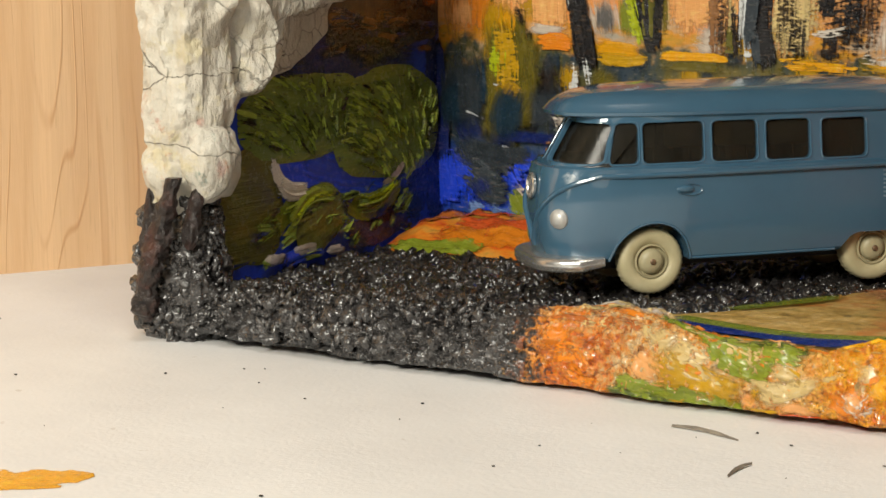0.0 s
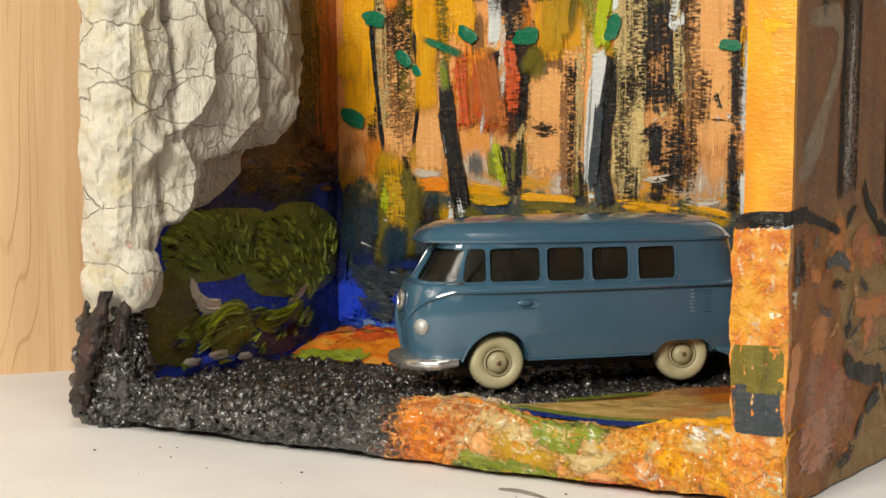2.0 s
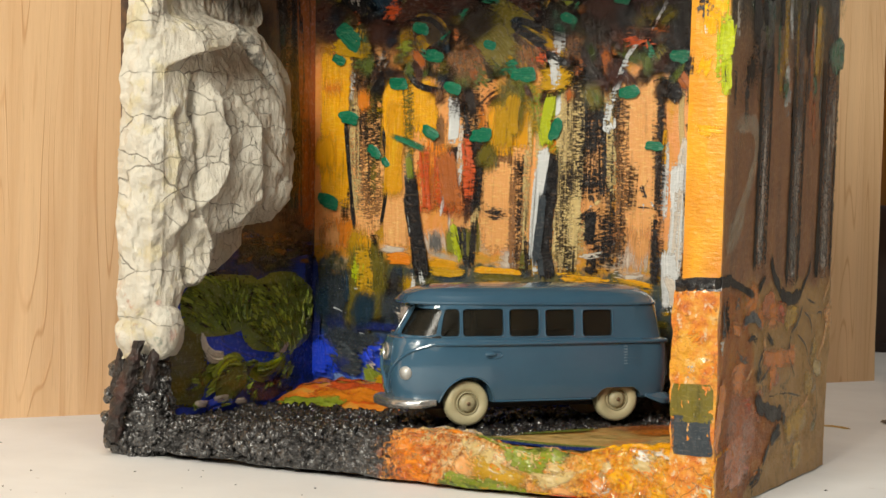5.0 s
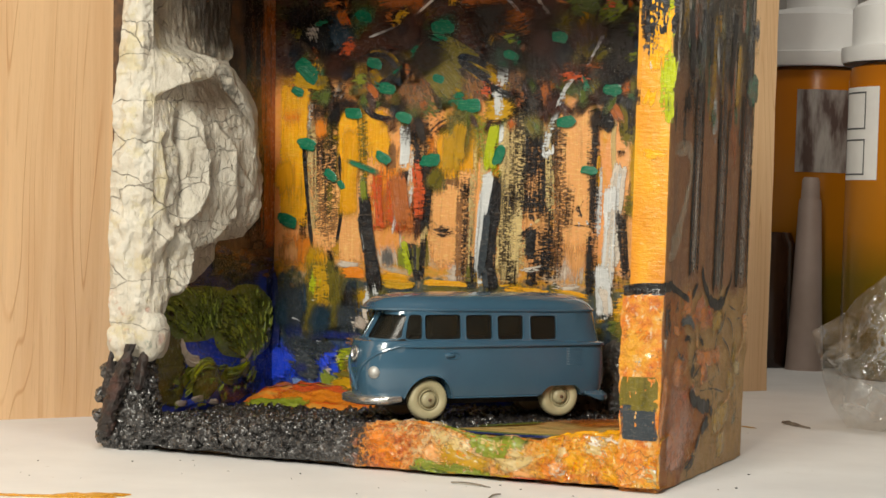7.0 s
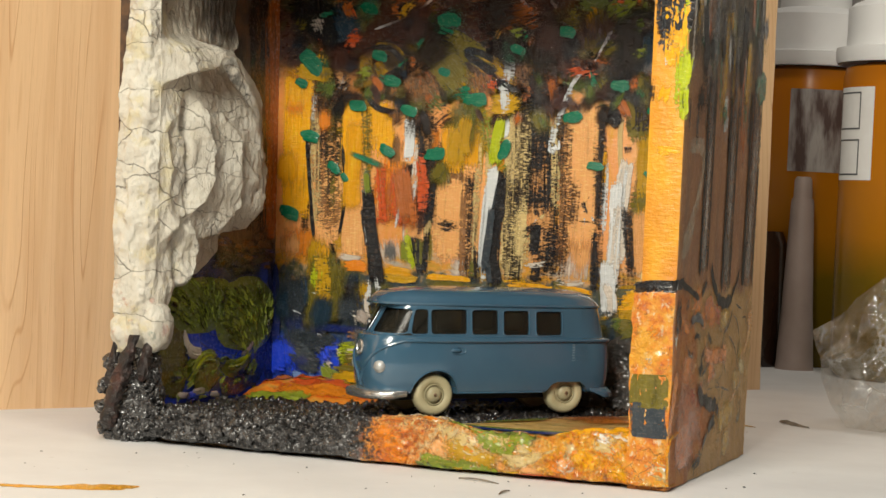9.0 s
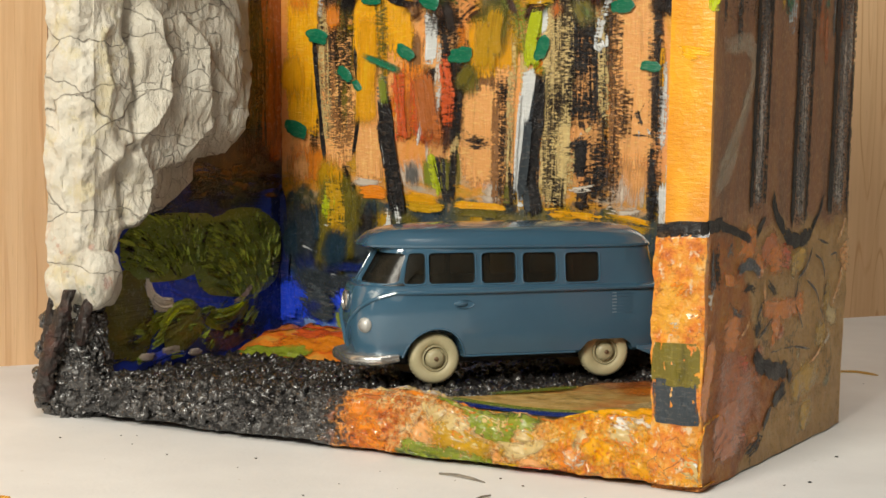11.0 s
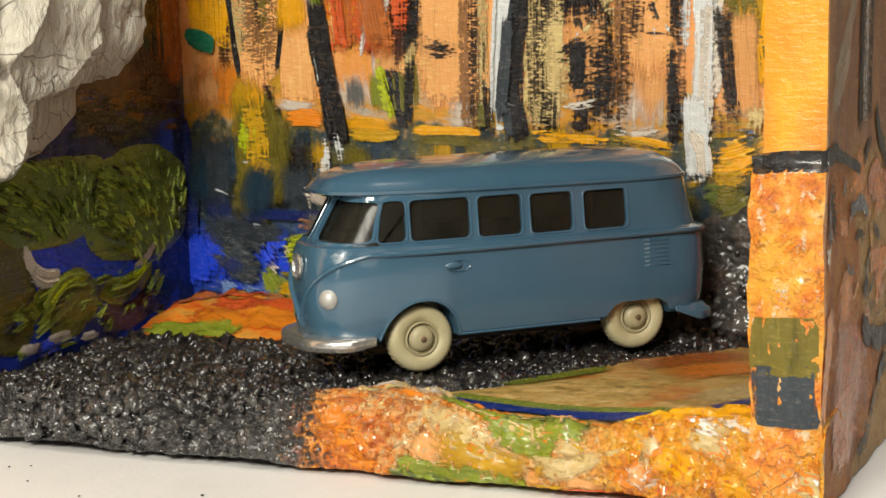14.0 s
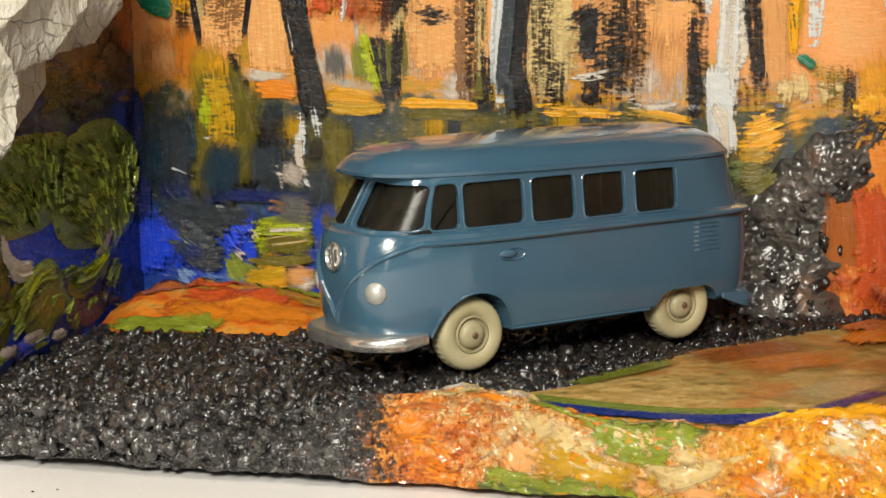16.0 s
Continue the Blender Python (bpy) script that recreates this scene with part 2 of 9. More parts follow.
def paint(key):
    """An acrylic brushstroke: bristle marks along it and a ragged edge. _dry: dragged thinly over the weave; _veil: a film that the weave breaks up; _soft: thinned, so that it blends."""
    if key in PAINTS:
        return PAINTS[key]
    dry, soft, veil = key.endswith("_dry"), key.endswith("_soft"), key.endswith("_veil")
    base = PAINT[key.replace("_dry", "").replace("_soft", "").replace("_veil", "")]
    m = Mat(key + "_paint", rough=0.30, spec=0.32)
    m.b.inputs["Coat Weight"].default_value, m.b.inputs["Coat Roughness"].default_value = 0.30, 0.08
    if key.startswith("soot"):
        m.b.inputs["Coat Weight"].default_value, m.b.inputs["Specular IOR Level"].default_value = 0.0, 0.18
    run, edge = m.t.nodes.new("ShaderNodeUVMap"), m.t.nodes.new("ShaderNodeUVMap")
    run.uv_map, edge.uv_map = "run", "edge"
    sep = m.t.nodes.new("ShaderNodeSeparateXYZ")
    m.put(sep.inputs[0], edge.outputs[0])
    flat = run.outputs[0]
    tone = m.noise(1.0, 5, 0.62, (1.0, 5.0, 1), v=flat)
    hairs = m.noise(1.0, 3, 0.65, (1.1, 21, 1), v=flat)
    specks = m.noise(11, 4, 0.65)
    weave = m.noise(1.0, 2, 0.6, (7, 7, 26))
    mood = m.noise(1.7, 4, 0.6)
    lum = m.math("ADD", m.math("MULTIPLY", tone, 0.6), m.math("ADD", m.math("MULTIPLY", hairs, 0.25), m.math("MULTIPLY", mood, 0.15)))
    low = tuple(v * 0.45 for v in base)
    high = tuple(min(0.9, v * 1.5 + 0.02) for v in base)
    c = m.ramp(lum, (0.30, low), (0.47, base), (0.56, base), (0.70, high))
    if not soft:
        thread = m.math("MULTIPLY", m.ease(weave, 0.55, 0.68), 0.30)
        c = m.mix(thread, c, tuple(min(0.9, v * 1.6 + w) for v, w in zip(base, (0.12, 0.07, 0.03))))
    m.colour(c).bump(hairs, 0.026, 0.8).bump(specks, 0.018, 0.7).bump(weave, 0.010, 0.8)
    if not key.startswith("soot"):
        m.rough(m.ramp(specks, (0.35, (0.08, 0.08, 0.08)), (0.65, (0.34, 0.34, 0.34))))
    across = m.math("SUBTRACT", 1.0, m.math("POWER", sep.outputs[0], 3.0))
    inner = m.math("MULTIPLY", across, m.math("MINIMUM", 1.0, m.math("ADD", m.math("MULTIPLY", sep.outputs[1], 0.9), 0.12)))
    body = m.math("ADD", m.math("MULTIPLY", hairs, 0.9), m.math("MULTIPLY", specks, 0.45))
    if dry:
        v = m.math("ADD", m.math("ADD", body, m.math("MULTIPLY", weave, 0.75)), m.math("MULTIPLY", inner, 0.34))
        m.holes(m.math("MULTIPLY", m.ease(v, 1.20, 1.38), 0.92))
    elif veil:
        cloth = m.noise(1.0, 2, 0.6, (13, 13, 38))
        v = m.math("ADD", m.math("ADD", m.math("MULTIPLY", cloth, 0.55), m.math("MULTIPLY", hairs, 0.45)), m.math("MULTIPLY", m.math("SUBTRACT", inner, 0.8), 0.12))
        m.holes(m.math("MULTIPLY", m.ease(v, 0.43, 0.58), 0.84))
    elif soft:
        v = m.math("ADD", m.math("MULTIPLY", inner, 1.15), m.math("MULTIPLY", m.math("SUBTRACT", body, 0.67), 1.5))
        m.holes(m.math("MULTIPLY", m.ease(v, 0.15, 1.10), 0.85))
    elif key == "glaze":
        m.holes(m.math("MULTIPLY", m.math("MULTIPLY", inner, tone), 0.9))
    else:
        m.holes(m.ease(m.math("ADD", m.math("ADD", body, m.math("MULTIPLY", weave, 0.45)), m.math("MULTIPLY", inner, 0.62)), 1.02, 1.24))
    PAINTS[key] = m
    return m


# the painted wood scene on the back panel
M_BACK = Mat("painted_forest_ground", rough=0.36, spec=0.5)
_x, _z = M_BACK.axis("X"), M_BACK.axis("Z")
_wob = M_BACK.math("MULTIPLY", M_BACK.math("SUBTRACT", M_BACK.noise(1.6, 4, 0.6), 0.5), 1.6)
_zz = M_BACK.math("ADD", _z, _wob)
_up = M_BACK.noise(0.9, 4, 0.55, (1.3, 1, 0.45))
_sky = M_BACK.ramp(_up, (0.32, (0.72, 0.40, 0.16)), (0.44, (0.80, 0.36, 0.11)), (0.54, (0.76, 0.30, 0.08)), (0.64, (0.66, 0.30, 0.02)), (0.76, (0.50, 0.26, 0.012)))
_leaf = M_BACK.ramp(M_BACK.noise(1.4, 5, 0.65, (1, 1, 1.4)), (0.30, (0.006, 0.008, 0.012)), (0.40, (0.024, 0.010, 0.008)), (0.50, (0.050, 0.016, 0.010)), (0.58, (0.045, 0.032, 0.006)), (0.68, (0.008, 0.018, 0.010)))
_water = M_BACK.ramp(M_BACK.noise(1.0, 5, 0.62, (2.2, 1, 0.9)), (0.30, (0.014, 0.030, 0.058)), (0.44, (0.030, 0.050, 0.070)), (0.54, (0.075, 0.075, 0.030)), (0.64, (0.16, 0.12, 0.014)), (0.74, (0.035, 0.035, 0.012)))
_far = M_BACK.ramp(M_BACK.noise(1.2, 4, 0.6, (1, 1, 3)), (0.35, (0.44, 0.38, 0.30)), (0.5, (0.66, 0.28, 0.02)), (0.62, (0.46, 0.28, 0.02)))
_c = M_BACK.mix(M_BACK.ease(M_BACK.math("ADD", _z, M_BACK.math("MULTIPLY", _wob, 1.5)), 6.75, 7.75), _sky, _leaf)
_c = M_BACK.mix(M_BACK.ease(_zz, 3.75, 3.55), _c, _far)
_c = M_BACK.mix(M_BACK.ease(_zz, 3.35, 3.15), _c, _water)
_c = M_BACK.mix(M_BACK.ease(M_BACK.math("ADD", _z, M_BACK.math("MULTIPLY", _wob, 1.5)), 1.95, 1.6), _c, M_BACK.ramp(M_BACK.noise(1.3, 4), (0.35, PAINT["ultramarine"]), (0.55, (0.02, 0.06, 0.22)), (0.7, (0.10, 0.14, 0.20))))
_thread = M_BACK.noise(1.0, 2, 0.6, (7, 7, 26))
_c = M_BACK.mix(M_BACK.math("MULTIPLY", M_BACK.ease(_thread, 0.58, 0.70), 0.22), _c, (0.80, 0.60, 0.36))
M_BACK.b.inputs["Coat Weight"].default_value, M_BACK.b.inputs["Coat Roughness"].default_value = 0.35, 0.12
M_BACK.colour(_c).bump(_thread, 0.009, 0.7).bump(M_BACK.noise(1, 4, 0.6, (14, 14, 2)), 0.015, 0.5).bump(M_BACK.noise(7, 4), 0.02, 0.5)
M_BACK.rough(M_BACK.ramp(M_BACK.noise(9, 4, 0.65), (0.35, (0.20, 0.20, 0.20)), (0.65, (0.46, 0.46, 0.46))))

# inner face of the other wall
M_LEFT = Mat("blue_and_umber_paint", rough=0.34)
_z, _y = M_LEFT.axis("Z"), M_LEFT.axis("Y")
_w = M_LEFT.math("ADD", _z, M_LEFT.math("MULTIPLY", M_LEFT.math("SUBTRACT", M_LEFT.noise(1.5, 4), 0.5), 1.2))
_blue = M_LEFT.ramp(M_LEFT.noise(1.2, 4, 0.6), (0.34, PAINT["navy"]), (0.50, (0.016, 0.055, 0.62)), (0.8, (0.03, 0.09, 0.74)))
_dark = M_LEFT.ramp(M_LEFT.noise(1.8, 5, 0.65), (0.32, (0.020, 0.018, 0.020)), (0.48, (0.075, 0.045, 0.030)), (0.62, (0.17, 0.085, 0.038)), (0.74, (0.075, 0.070, 0.032)))
_c = M_LEFT.mix(M_LEFT.ease(_w, 3.1, 3.5), _blue, _dark)
_c = M_LEFT.mix(M_LEFT.math("MULTIPLY", M_LEFT.ease(_y, -0.75, -0.45), M_LEFT.ease(_w, 3.7, 4.0)), _c, (0.44, 0.17, 0.060))
M_LEFT.colour(_c).bump(M_LEFT.noise(8, 4), 0.03, 0.7)

# right wall: bands of paint by height
M_SIDE = Mat("brown_and_sand_paint", rough=0.42)
_z, _y = M_SIDE.axis("Z"), M_SIDE.axis("Y")
_w = M_SIDE.math("ADD", _z, M_SIDE.math("MULTIPLY", M_SIDE.math("SUBTRACT", M_SIDE.noise(1.3, 4), 0.5), 0.9))
_top = M_SIDE.ramp(M_SIDE.noise(1.0, 5, 0.6, (2, 2, 0.35)), (0.32, (0.26, 0.13, 0.065)), (0.5, (0.44, 0.19, 0.08)), (0.68, (0.52, 0.24, 0.09)))
_low = M_SIDE.ramp(M_SIDE.noise(2.0, 7, 0.72), (0.28, (0.40, 0.22, 0.060)), (0.42, (0.62, 0.35, 0.11)), (0.55, (0.74, 0.45, 0.17)), (0.70, (0.80, 0.56, 0.26)))
_rust = M_SIDE.ramp(M_SIDE.noise(2.2, 7, 0.72), (0.3, (0.38, 0.105, 0.016)), (0.5, (0.62, 0.20, 0.028)), (0.7, (0.72, 0.32, 0.06)))
_far = M_SIDE.ramp(M_SIDE.math("DIVIDE", _z, 4.0), (0.025, (0.250, 0.250, 0.250)), (0.072, (0.308, 0.308, 0.308)), (0.142, (0.442, 0.442, 0.442)), (0.212, (0.508, 0.508, 0.508)), (0.250, (0.583, 0.583, 0.583)), (0.305, (0.600, 0.600, 0.600)), (0.355, (0.483, 0.483, 0.483)), (0.380, (0.350, 0.350, 0.350)), (0.500, (0.325, 0.325, 0.325)), (0.650, (0.283, 0.283, 0.283)), (0.825, (0.183, 0.183, 0.183)))
_far = M_SIDE.math("SUBTRACT", M_SIDE.math("MULTIPLY", _far, 6.0), 6.0)
_off = M_SIDE.math("SUBTRACT", M_SIDE.math("ADD", _y, M_SIDE.math("MULTIPLY", M_SIDE.math("SUBTRACT", M_SIDE.noise(2.5, 4, 0.6), 0.5), 0.5)), _far)
_low = M_SIDE.mix(M_SIDE.ease(_off, 0.10, -0.10), _low, _rust)
_vein = M_SIDE.math("ABSOLUTE", M_SIDE.math("SUBTRACT", M_SIDE.noise(1.0, 5, 0.6, (1.1, 1.1, 0.8)), 0.5))
_crk = M_SIDE.ease(_vein, 0.014, 0.003)
_low = M_SIDE.mix(M_SIDE.math("MULTIPLY", M_SIDE.math("MULTIPLY", _crk, M_SIDE.ease(M_SIDE.noise(0.9, 3), 0.46, 0.6)), 0.7), _low, (0.05, 0.03, 0.018))
_fol = M_SIDE.ramp(M_SIDE.noise(1.5, 4, 0.6, (2.5, 2.5, 0.6)), (0.35, (0.022, 0.024, 0.022)), (0.5, (0.10, 0.065, 0.035)), (0.65, (0.13, 0.10, 0.04)))
_c = M_SIDE.mix(M_SIDE.ease(_w, 3.25, 3.55), _low, _top)
_c = M_SIDE.mix(M_SIDE.ease(_w, 6.7, 7.8), _c, _fol)
_grit = M_SIDE.noise(16, 4, 0.7)
_c = M_SIDE.mix(M_SIDE.ease(_grit, 0.50, 0.66), _c, M_SIDE.mix(0.5, _c, (0.72, 0.46, 0.20)))
_c = M_SIDE.mix(M_SIDE.math("MULTIPLY", M_SIDE.ease(_grit, 0.42, 0.34), 0.4), _c, (0.12, 0.06, 0.025))
M_SIDE.colour(_c).bump(M_SIDE.noise(4, 6, 0.7), 0.10, 1.0).bump(_grit, 0.040, 1.0)

M_EDGE = Mat("orange_impasto", rough=0.33)
_z = M_EDGE.axis("Z")
_hi = M_EDGE.ramp(M_EDGE.noise(2.0, 3, 0.5, (1, 1, 0.5)), (0.3, (0.60, 0.21, 0.006)), (0.5, (0.68, 0.28, 0.008)), (0.7, (0.74, 0.36, 0.010)))
_lo = M_EDGE.ramp(M_EDGE.noise(4.2, 6, 0.70), (0.32, (0.46, 0.08, 0.012)), (0.44, (0.74, 0.21, 0.014)), (0.55, (0.80, 0.33, 0.025)), (0.68, (0.80, 0.54, 0.24)))
_crk = M_EDGE.ease(M_EDGE.cells(3.0, "DISTANCE_TO_EDGE", v=M_EDGE.shift(M_EDGE.p, M_EDGE.vec(M_EDGE.noise(3, 4, 0.6), (0.6, 0.6, 0.6)))), 0.03, 0.0)
_lo = M_EDGE.mix(M_EDGE.math("MULTIPLY", _crk, M_EDGE.ease(M_EDGE.noise(1.1, 2), 0.5, 0.6)), _lo, (0.20, 0.06, 0.012))
_lo = M_EDGE.mix(M_EDGE.math("MULTIPLY", M_EDGE.ease(M_EDGE.noise(7, 5, 0.72), 0.57, 0.65), 0.75), _lo, (0.26, 0.06, 0.012))
_lo = M_EDGE.mix(M_EDGE.math("MULTIPLY", M_EDGE.ease(M_EDGE.noise(6, 5, 0.72, (1.2, 1, 0.9)), 0.58, 0.66), 0.75), _lo, (0.80, 0.68, 0.48))
_lo = M_EDGE.mix(M_EDGE.math("MULTIPLY", M_EDGE.ease(M_EDGE.noise(1.4, 4, 0.6), 0.50, 0.62), 0.7), _lo, (0.80, 0.40, 0.02))
M_EDGE.colour(M_EDGE.mix(M_EDGE.ease(_z, 3.45, 3.55), _lo, _hi))
_rough = M_EDGE.math("ADD", M_EDGE.math("MULTIPLY", M_EDGE.ease(_z, 3.6, 3.4), 0.8), 0.2)
M_EDGE.bump(M_EDGE.noise(1.0, 2, 0.6, (5, 5, 24)), 0.010, 0.8).bump(M_EDGE.math("MULTIPLY", M_EDGE.noise(5, 5, 0.68), _rough), 0.11, 1.0).bump(M_EDGE.math("MULTIPLY", M_EDGE.noise(13, 4, 0.7), _rough), 0.035, 1.0)
M_EDGE.b.inputs["Coat Weight"].default_value, M_EDGE.b.inputs["Coat Roughness"].default_value = 0.5, 0.12

# painted front rim of the base
M_RIM = Mat("rim_orange_and_ochre_paint", rough=0.26)
_n = M_RIM.noise(1.5, 6, 0.70, (0.8, 1, 1.4))
_fine = M_RIM.noise(13, 4, 0.7)
_grain = M_RIM.math("ADD", M_RIM.math("MULTIPLY", _n, 0.5), M_RIM.math("MULTIPLY", _fine, 0.5))
_c = M_RIM.ramp(_grain, (0.36, (0.52, 0.13, 0.012)), (0.43, (0.74, 0.27, 0.03)), (0.49, (0.78, 0.44, 0.14)), (0.55, (0.74, 0.54, 0.30)), (0.64, (0.66, 0.36, 0.05)))
_x = M_RIM.axis("X")
_red = M_RIM.ramp(_grain, (0.36, (0.34, 0.05, 0.010)), (0.45, (0.72, 0.16, 0.012)), (0.52, (0.80, 0.27, 0.02)), (0.60, (0.82, 0.46, 0.16)))
_c = M_RIM.mix(M_RIM.ease(M_RIM.math("ADD", _x, M_RIM.math("MULTIPLY", _grain, 3.0)), 4.3, 3.3), _c, _red)
_yel = M_RIM.ramp(_grain, (0.38, (0.60, 0.12, 0.012)), (0.46, (0.80, 0.28, 0.012)), (0.54, (0.82, 0.39, 0.02)), (0.63, (0.82, 0.58, 0.22)))
_c = M_RIM.mix(M_RIM.ease(M_RIM.math("ADD", _x, M_RIM.math("MULTIPLY", _grain, 2.4)), 5.4, 6.2), _c, _yel)
_web = M_RIM.shift(M_RIM.p, M_RIM.vec(M_RIM.noise(3, 4, 0.6), (0.5, 0.5, 0.5)))
_crk = M_RIM.ease(M_RIM.cells(3.4, "DISTANCE_TO_EDGE", v=_web), 0.035, 0.004)
_c = M_RIM.mix(M_RIM.math("MULTIPLY", M_RIM.math("MULTIPLY", _crk, M_RIM.ease(M_RIM.noise(0.9, 3), 0.46, 0.60)), 0.75), _c, (0.16, 0.06, 0.02))
_c = M_RIM.mix(M_RIM.math("MULTIPLY", M_RIM.ease(M_RIM.noise(7, 5, 0.72), 0.58, 0.66), 0.8), _c, (0.22, 0.055, 0.012))
_c = M_RIM.mix(M_RIM.math("MULTIPLY", M_RIM.ease(M_RIM.noise(9, 5, 0.7, (1, 1.4, 1.2)), 0.60, 0.68), 0.7), _c, (0.78, 0.66, 0.46))
_soot = M_RIM.ease(M_RIM.math("ADD", _x, M_RIM.math("MULTIPLY", M_RIM.math("SUBTRACT", _grain, 0.5), 3.2)), 1.62, 1.38)
_c = M_RIM.mix(_soot, _c, (0.040, 0.036, 0.034))
M_RIM.b.inputs["Coat Weight"].default_value, M_RIM.b.inputs["Coat Roughness"].default_value = 0.7, 0.14
M_RIM.colour(_c).bump(M_RIM.noise(5, 5, 0.68), 0.14, 1.0).bump(_fine, 0.045, 1.0).bump(M_RIM.noise(30, 3), 0.012, 1.0)
M_RIM.rough(M_RIM.ramp(M_RIM.noise(8, 4, 0.65), (0.35, (0.16, 0.16, 0.16)), (0.65, (0.40, 0.40, 0.40))))

M_SAND = Mat("ochre_sand_paint", rough=0.36)
_n = M_SAND.math("ADD", M_SAND.math("MULTIPLY", M_SAND.noise(1.0, 5, 0.6, (2.2, 5, 1)), 0.45), M_SAND.math("MULTIPLY", M_SAND.noise(8, 5, 0.72), 0.55))
_c = M_SAND.ramp(_n, (0.38, (0.17, 0.11, 0.025)), (0.46, (0.40, 0.25, 0.06)), (0.53, (0.50, 0.33, 0.10)), (0.60, (0.62, 0.44, 0.18)))
_c = M_SAND.mix(M_SAND.math("MULTIPLY", M_SAND.ease(M_SAND.noise(0.9, 5, 0.65), 0.50, 0.62), 0.75), _c, (0.50, 0.17, 0.03))
_c = M_SAND.mix(M_SAND.math("MULTIPLY", M_SAND.ease(M_SAND.noise(1.3, 5, 0.65, (1, 2, 1)), 0.56, 0.68), 0.55), _c, (0.16, 0.15, 0.03))
M_SAND.colour(_c).bump(M_SAND.noise(1.0, 4, 0.6, (8, 30, 8)), 0.02, 0.8).bump(M_SAND.noise(10, 4, 0.7), 0.03, 0.8)

M_TAR = Mat("glittering_black_grit", rough=0.3, spec=0.6)
M_TAR.b.inputs["Coat Weight"].default_value, M_TAR.b.inputs["Coat Roughness"].default_value = 0.9, 0.24
_y, _x = M_TAR.axis("Y"), M_TAR.axis("X")
_t = M_TAR.ramp(M_TAR.noise(3.0, 6, 0.68), (0.30, (0.007, 0.006, 0.006)), (0.50, (0.016, 0.014, 0.014)), (0.66, (0.045, 0.039, 0.035)), (0.8, (0.080, 0.066, 0.056)))
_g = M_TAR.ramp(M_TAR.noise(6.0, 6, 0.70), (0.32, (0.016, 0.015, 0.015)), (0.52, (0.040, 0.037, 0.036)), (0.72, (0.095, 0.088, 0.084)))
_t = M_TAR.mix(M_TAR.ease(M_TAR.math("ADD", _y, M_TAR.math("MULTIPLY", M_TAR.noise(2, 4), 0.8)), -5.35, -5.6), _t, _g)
_o = M_TAR.math("MULTIPLY", M_TAR.ease(M_TAR.math("ADD", _x, M_TAR.math("MULTIPLY", M_TAR.noise(5, 5, 0.7), 1.2)), 1.75, 2.2), M_TAR.ease(_y, -5.2, -5.5))
M_TAR.colour(M_TAR.mix(M_TAR.math("MULTIPLY", _o, 0.8), _t, (0.50, 0.13, 0.02)))
M_TAR.rough(M_TAR.ramp(M_TAR.noise(6, 4, 0.6), (0.35, (0.12, 0.12, 0.12)), (0.65, (0.34, 0.34, 0.34))))
M_TAR.bump(M_TAR.noise(3.6, 4, 0.62), 0.12, 1.0).bump(M_TAR.noise(7, 3, 0.6), 0.045, 1.0)

M_PASTE = Mat("glossy_black_paste", rough=0.36, spec=0.5)
M_PASTE.b.inputs["Coat Weight"].default_value, M_PASTE.b.inputs["Coat Roughness"].default_value = 0.9, 0.22
_t = M_PASTE.ramp(M_PASTE.noise(1.6, 6, 0.68), (0.30, (0.016, 0.015, 0.015)), (0.46, (0.040, 0.036, 0.033)), (0.58, (0.095, 0.080, 0.068)), (0.70, (0.20, 0.10, 0.05)))
M_PASTE.colour(_t).bump(M_PASTE.noise(3.2, 5, 0.6), 0.12, 1.0).bump(M_PASTE.noise(9, 5, 0.7), 0.05, 1.0)

M_CRACK = Mat("crackled_white_paste", rough=0.62, spec=0.35)
_wv = M_CRACK.t.nodes.new("ShaderNodeTexNoise")
M_CRACK.put(_wv.inputs["Vector"], M_CRACK.p)
_wv.inputs["Scale"].default_value, _wv.inputs["Detail"].default_value = 2.2, 3
_v = M_CRACK.shift(M_CRACK.p, M_CRACK.vec(_wv.outputs["Color"], (0.3, 0.3, 0.3)))
_e1 = M_CRACK.cells(1.0, "DISTANCE_TO_EDGE", (0.55, 0.55, 1.35), _v)
_e2 = M_CRACK.cells(1.0, "DISTANCE_TO_EDGE", (3.2, 3.2, 2.6), _v)
_k1 = M_CRACK.math("MULTIPLY", M_CRACK.ease(_e1, 0.011, 0.003), M_CRACK.ease(M_CRACK.noise(0.9, 3), 0.42, 0.54))
_k2 = M_CRACK.math("MULTIPLY", M_CRACK.ease(_e2, 0.022, 0.005), M_CRACK.math("MULTIPLY", M_CRACK.ease(M_CRACK.noise(0.8, 3), 0.46, 0.60), M_CRACK.ease(M_CRACK.axis("Y"), -5.8, -5.3)))
_k = M_CRACK.math("MAXIMUM", _k1, _k2)
_c = M_CRACK.ramp(M_CRACK.noise(1.6, 5, 0.6), (0.28, (0.46, 0.41, 0.33)), (0.5, (0.61, 0.57, 0.485)), (0.75, (0.70, 0.67, 0.59)))
# greyer above the flap, then darker upwards and towards the back
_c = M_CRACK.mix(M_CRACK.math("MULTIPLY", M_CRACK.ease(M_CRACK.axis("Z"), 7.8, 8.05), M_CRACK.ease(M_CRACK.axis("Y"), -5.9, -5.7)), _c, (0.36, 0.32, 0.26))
_dark_top = M_CRACK.math("ADD", M_CRACK.math("ADD", M_CRACK.math("MULTIPLY", M_CRACK.axis("Z"), 0.9), M_CRACK.axis("Y")), M_CRACK.math("MULTIPLY", M_CRACK.noise(1.6, 5, 0.65), 2.4))
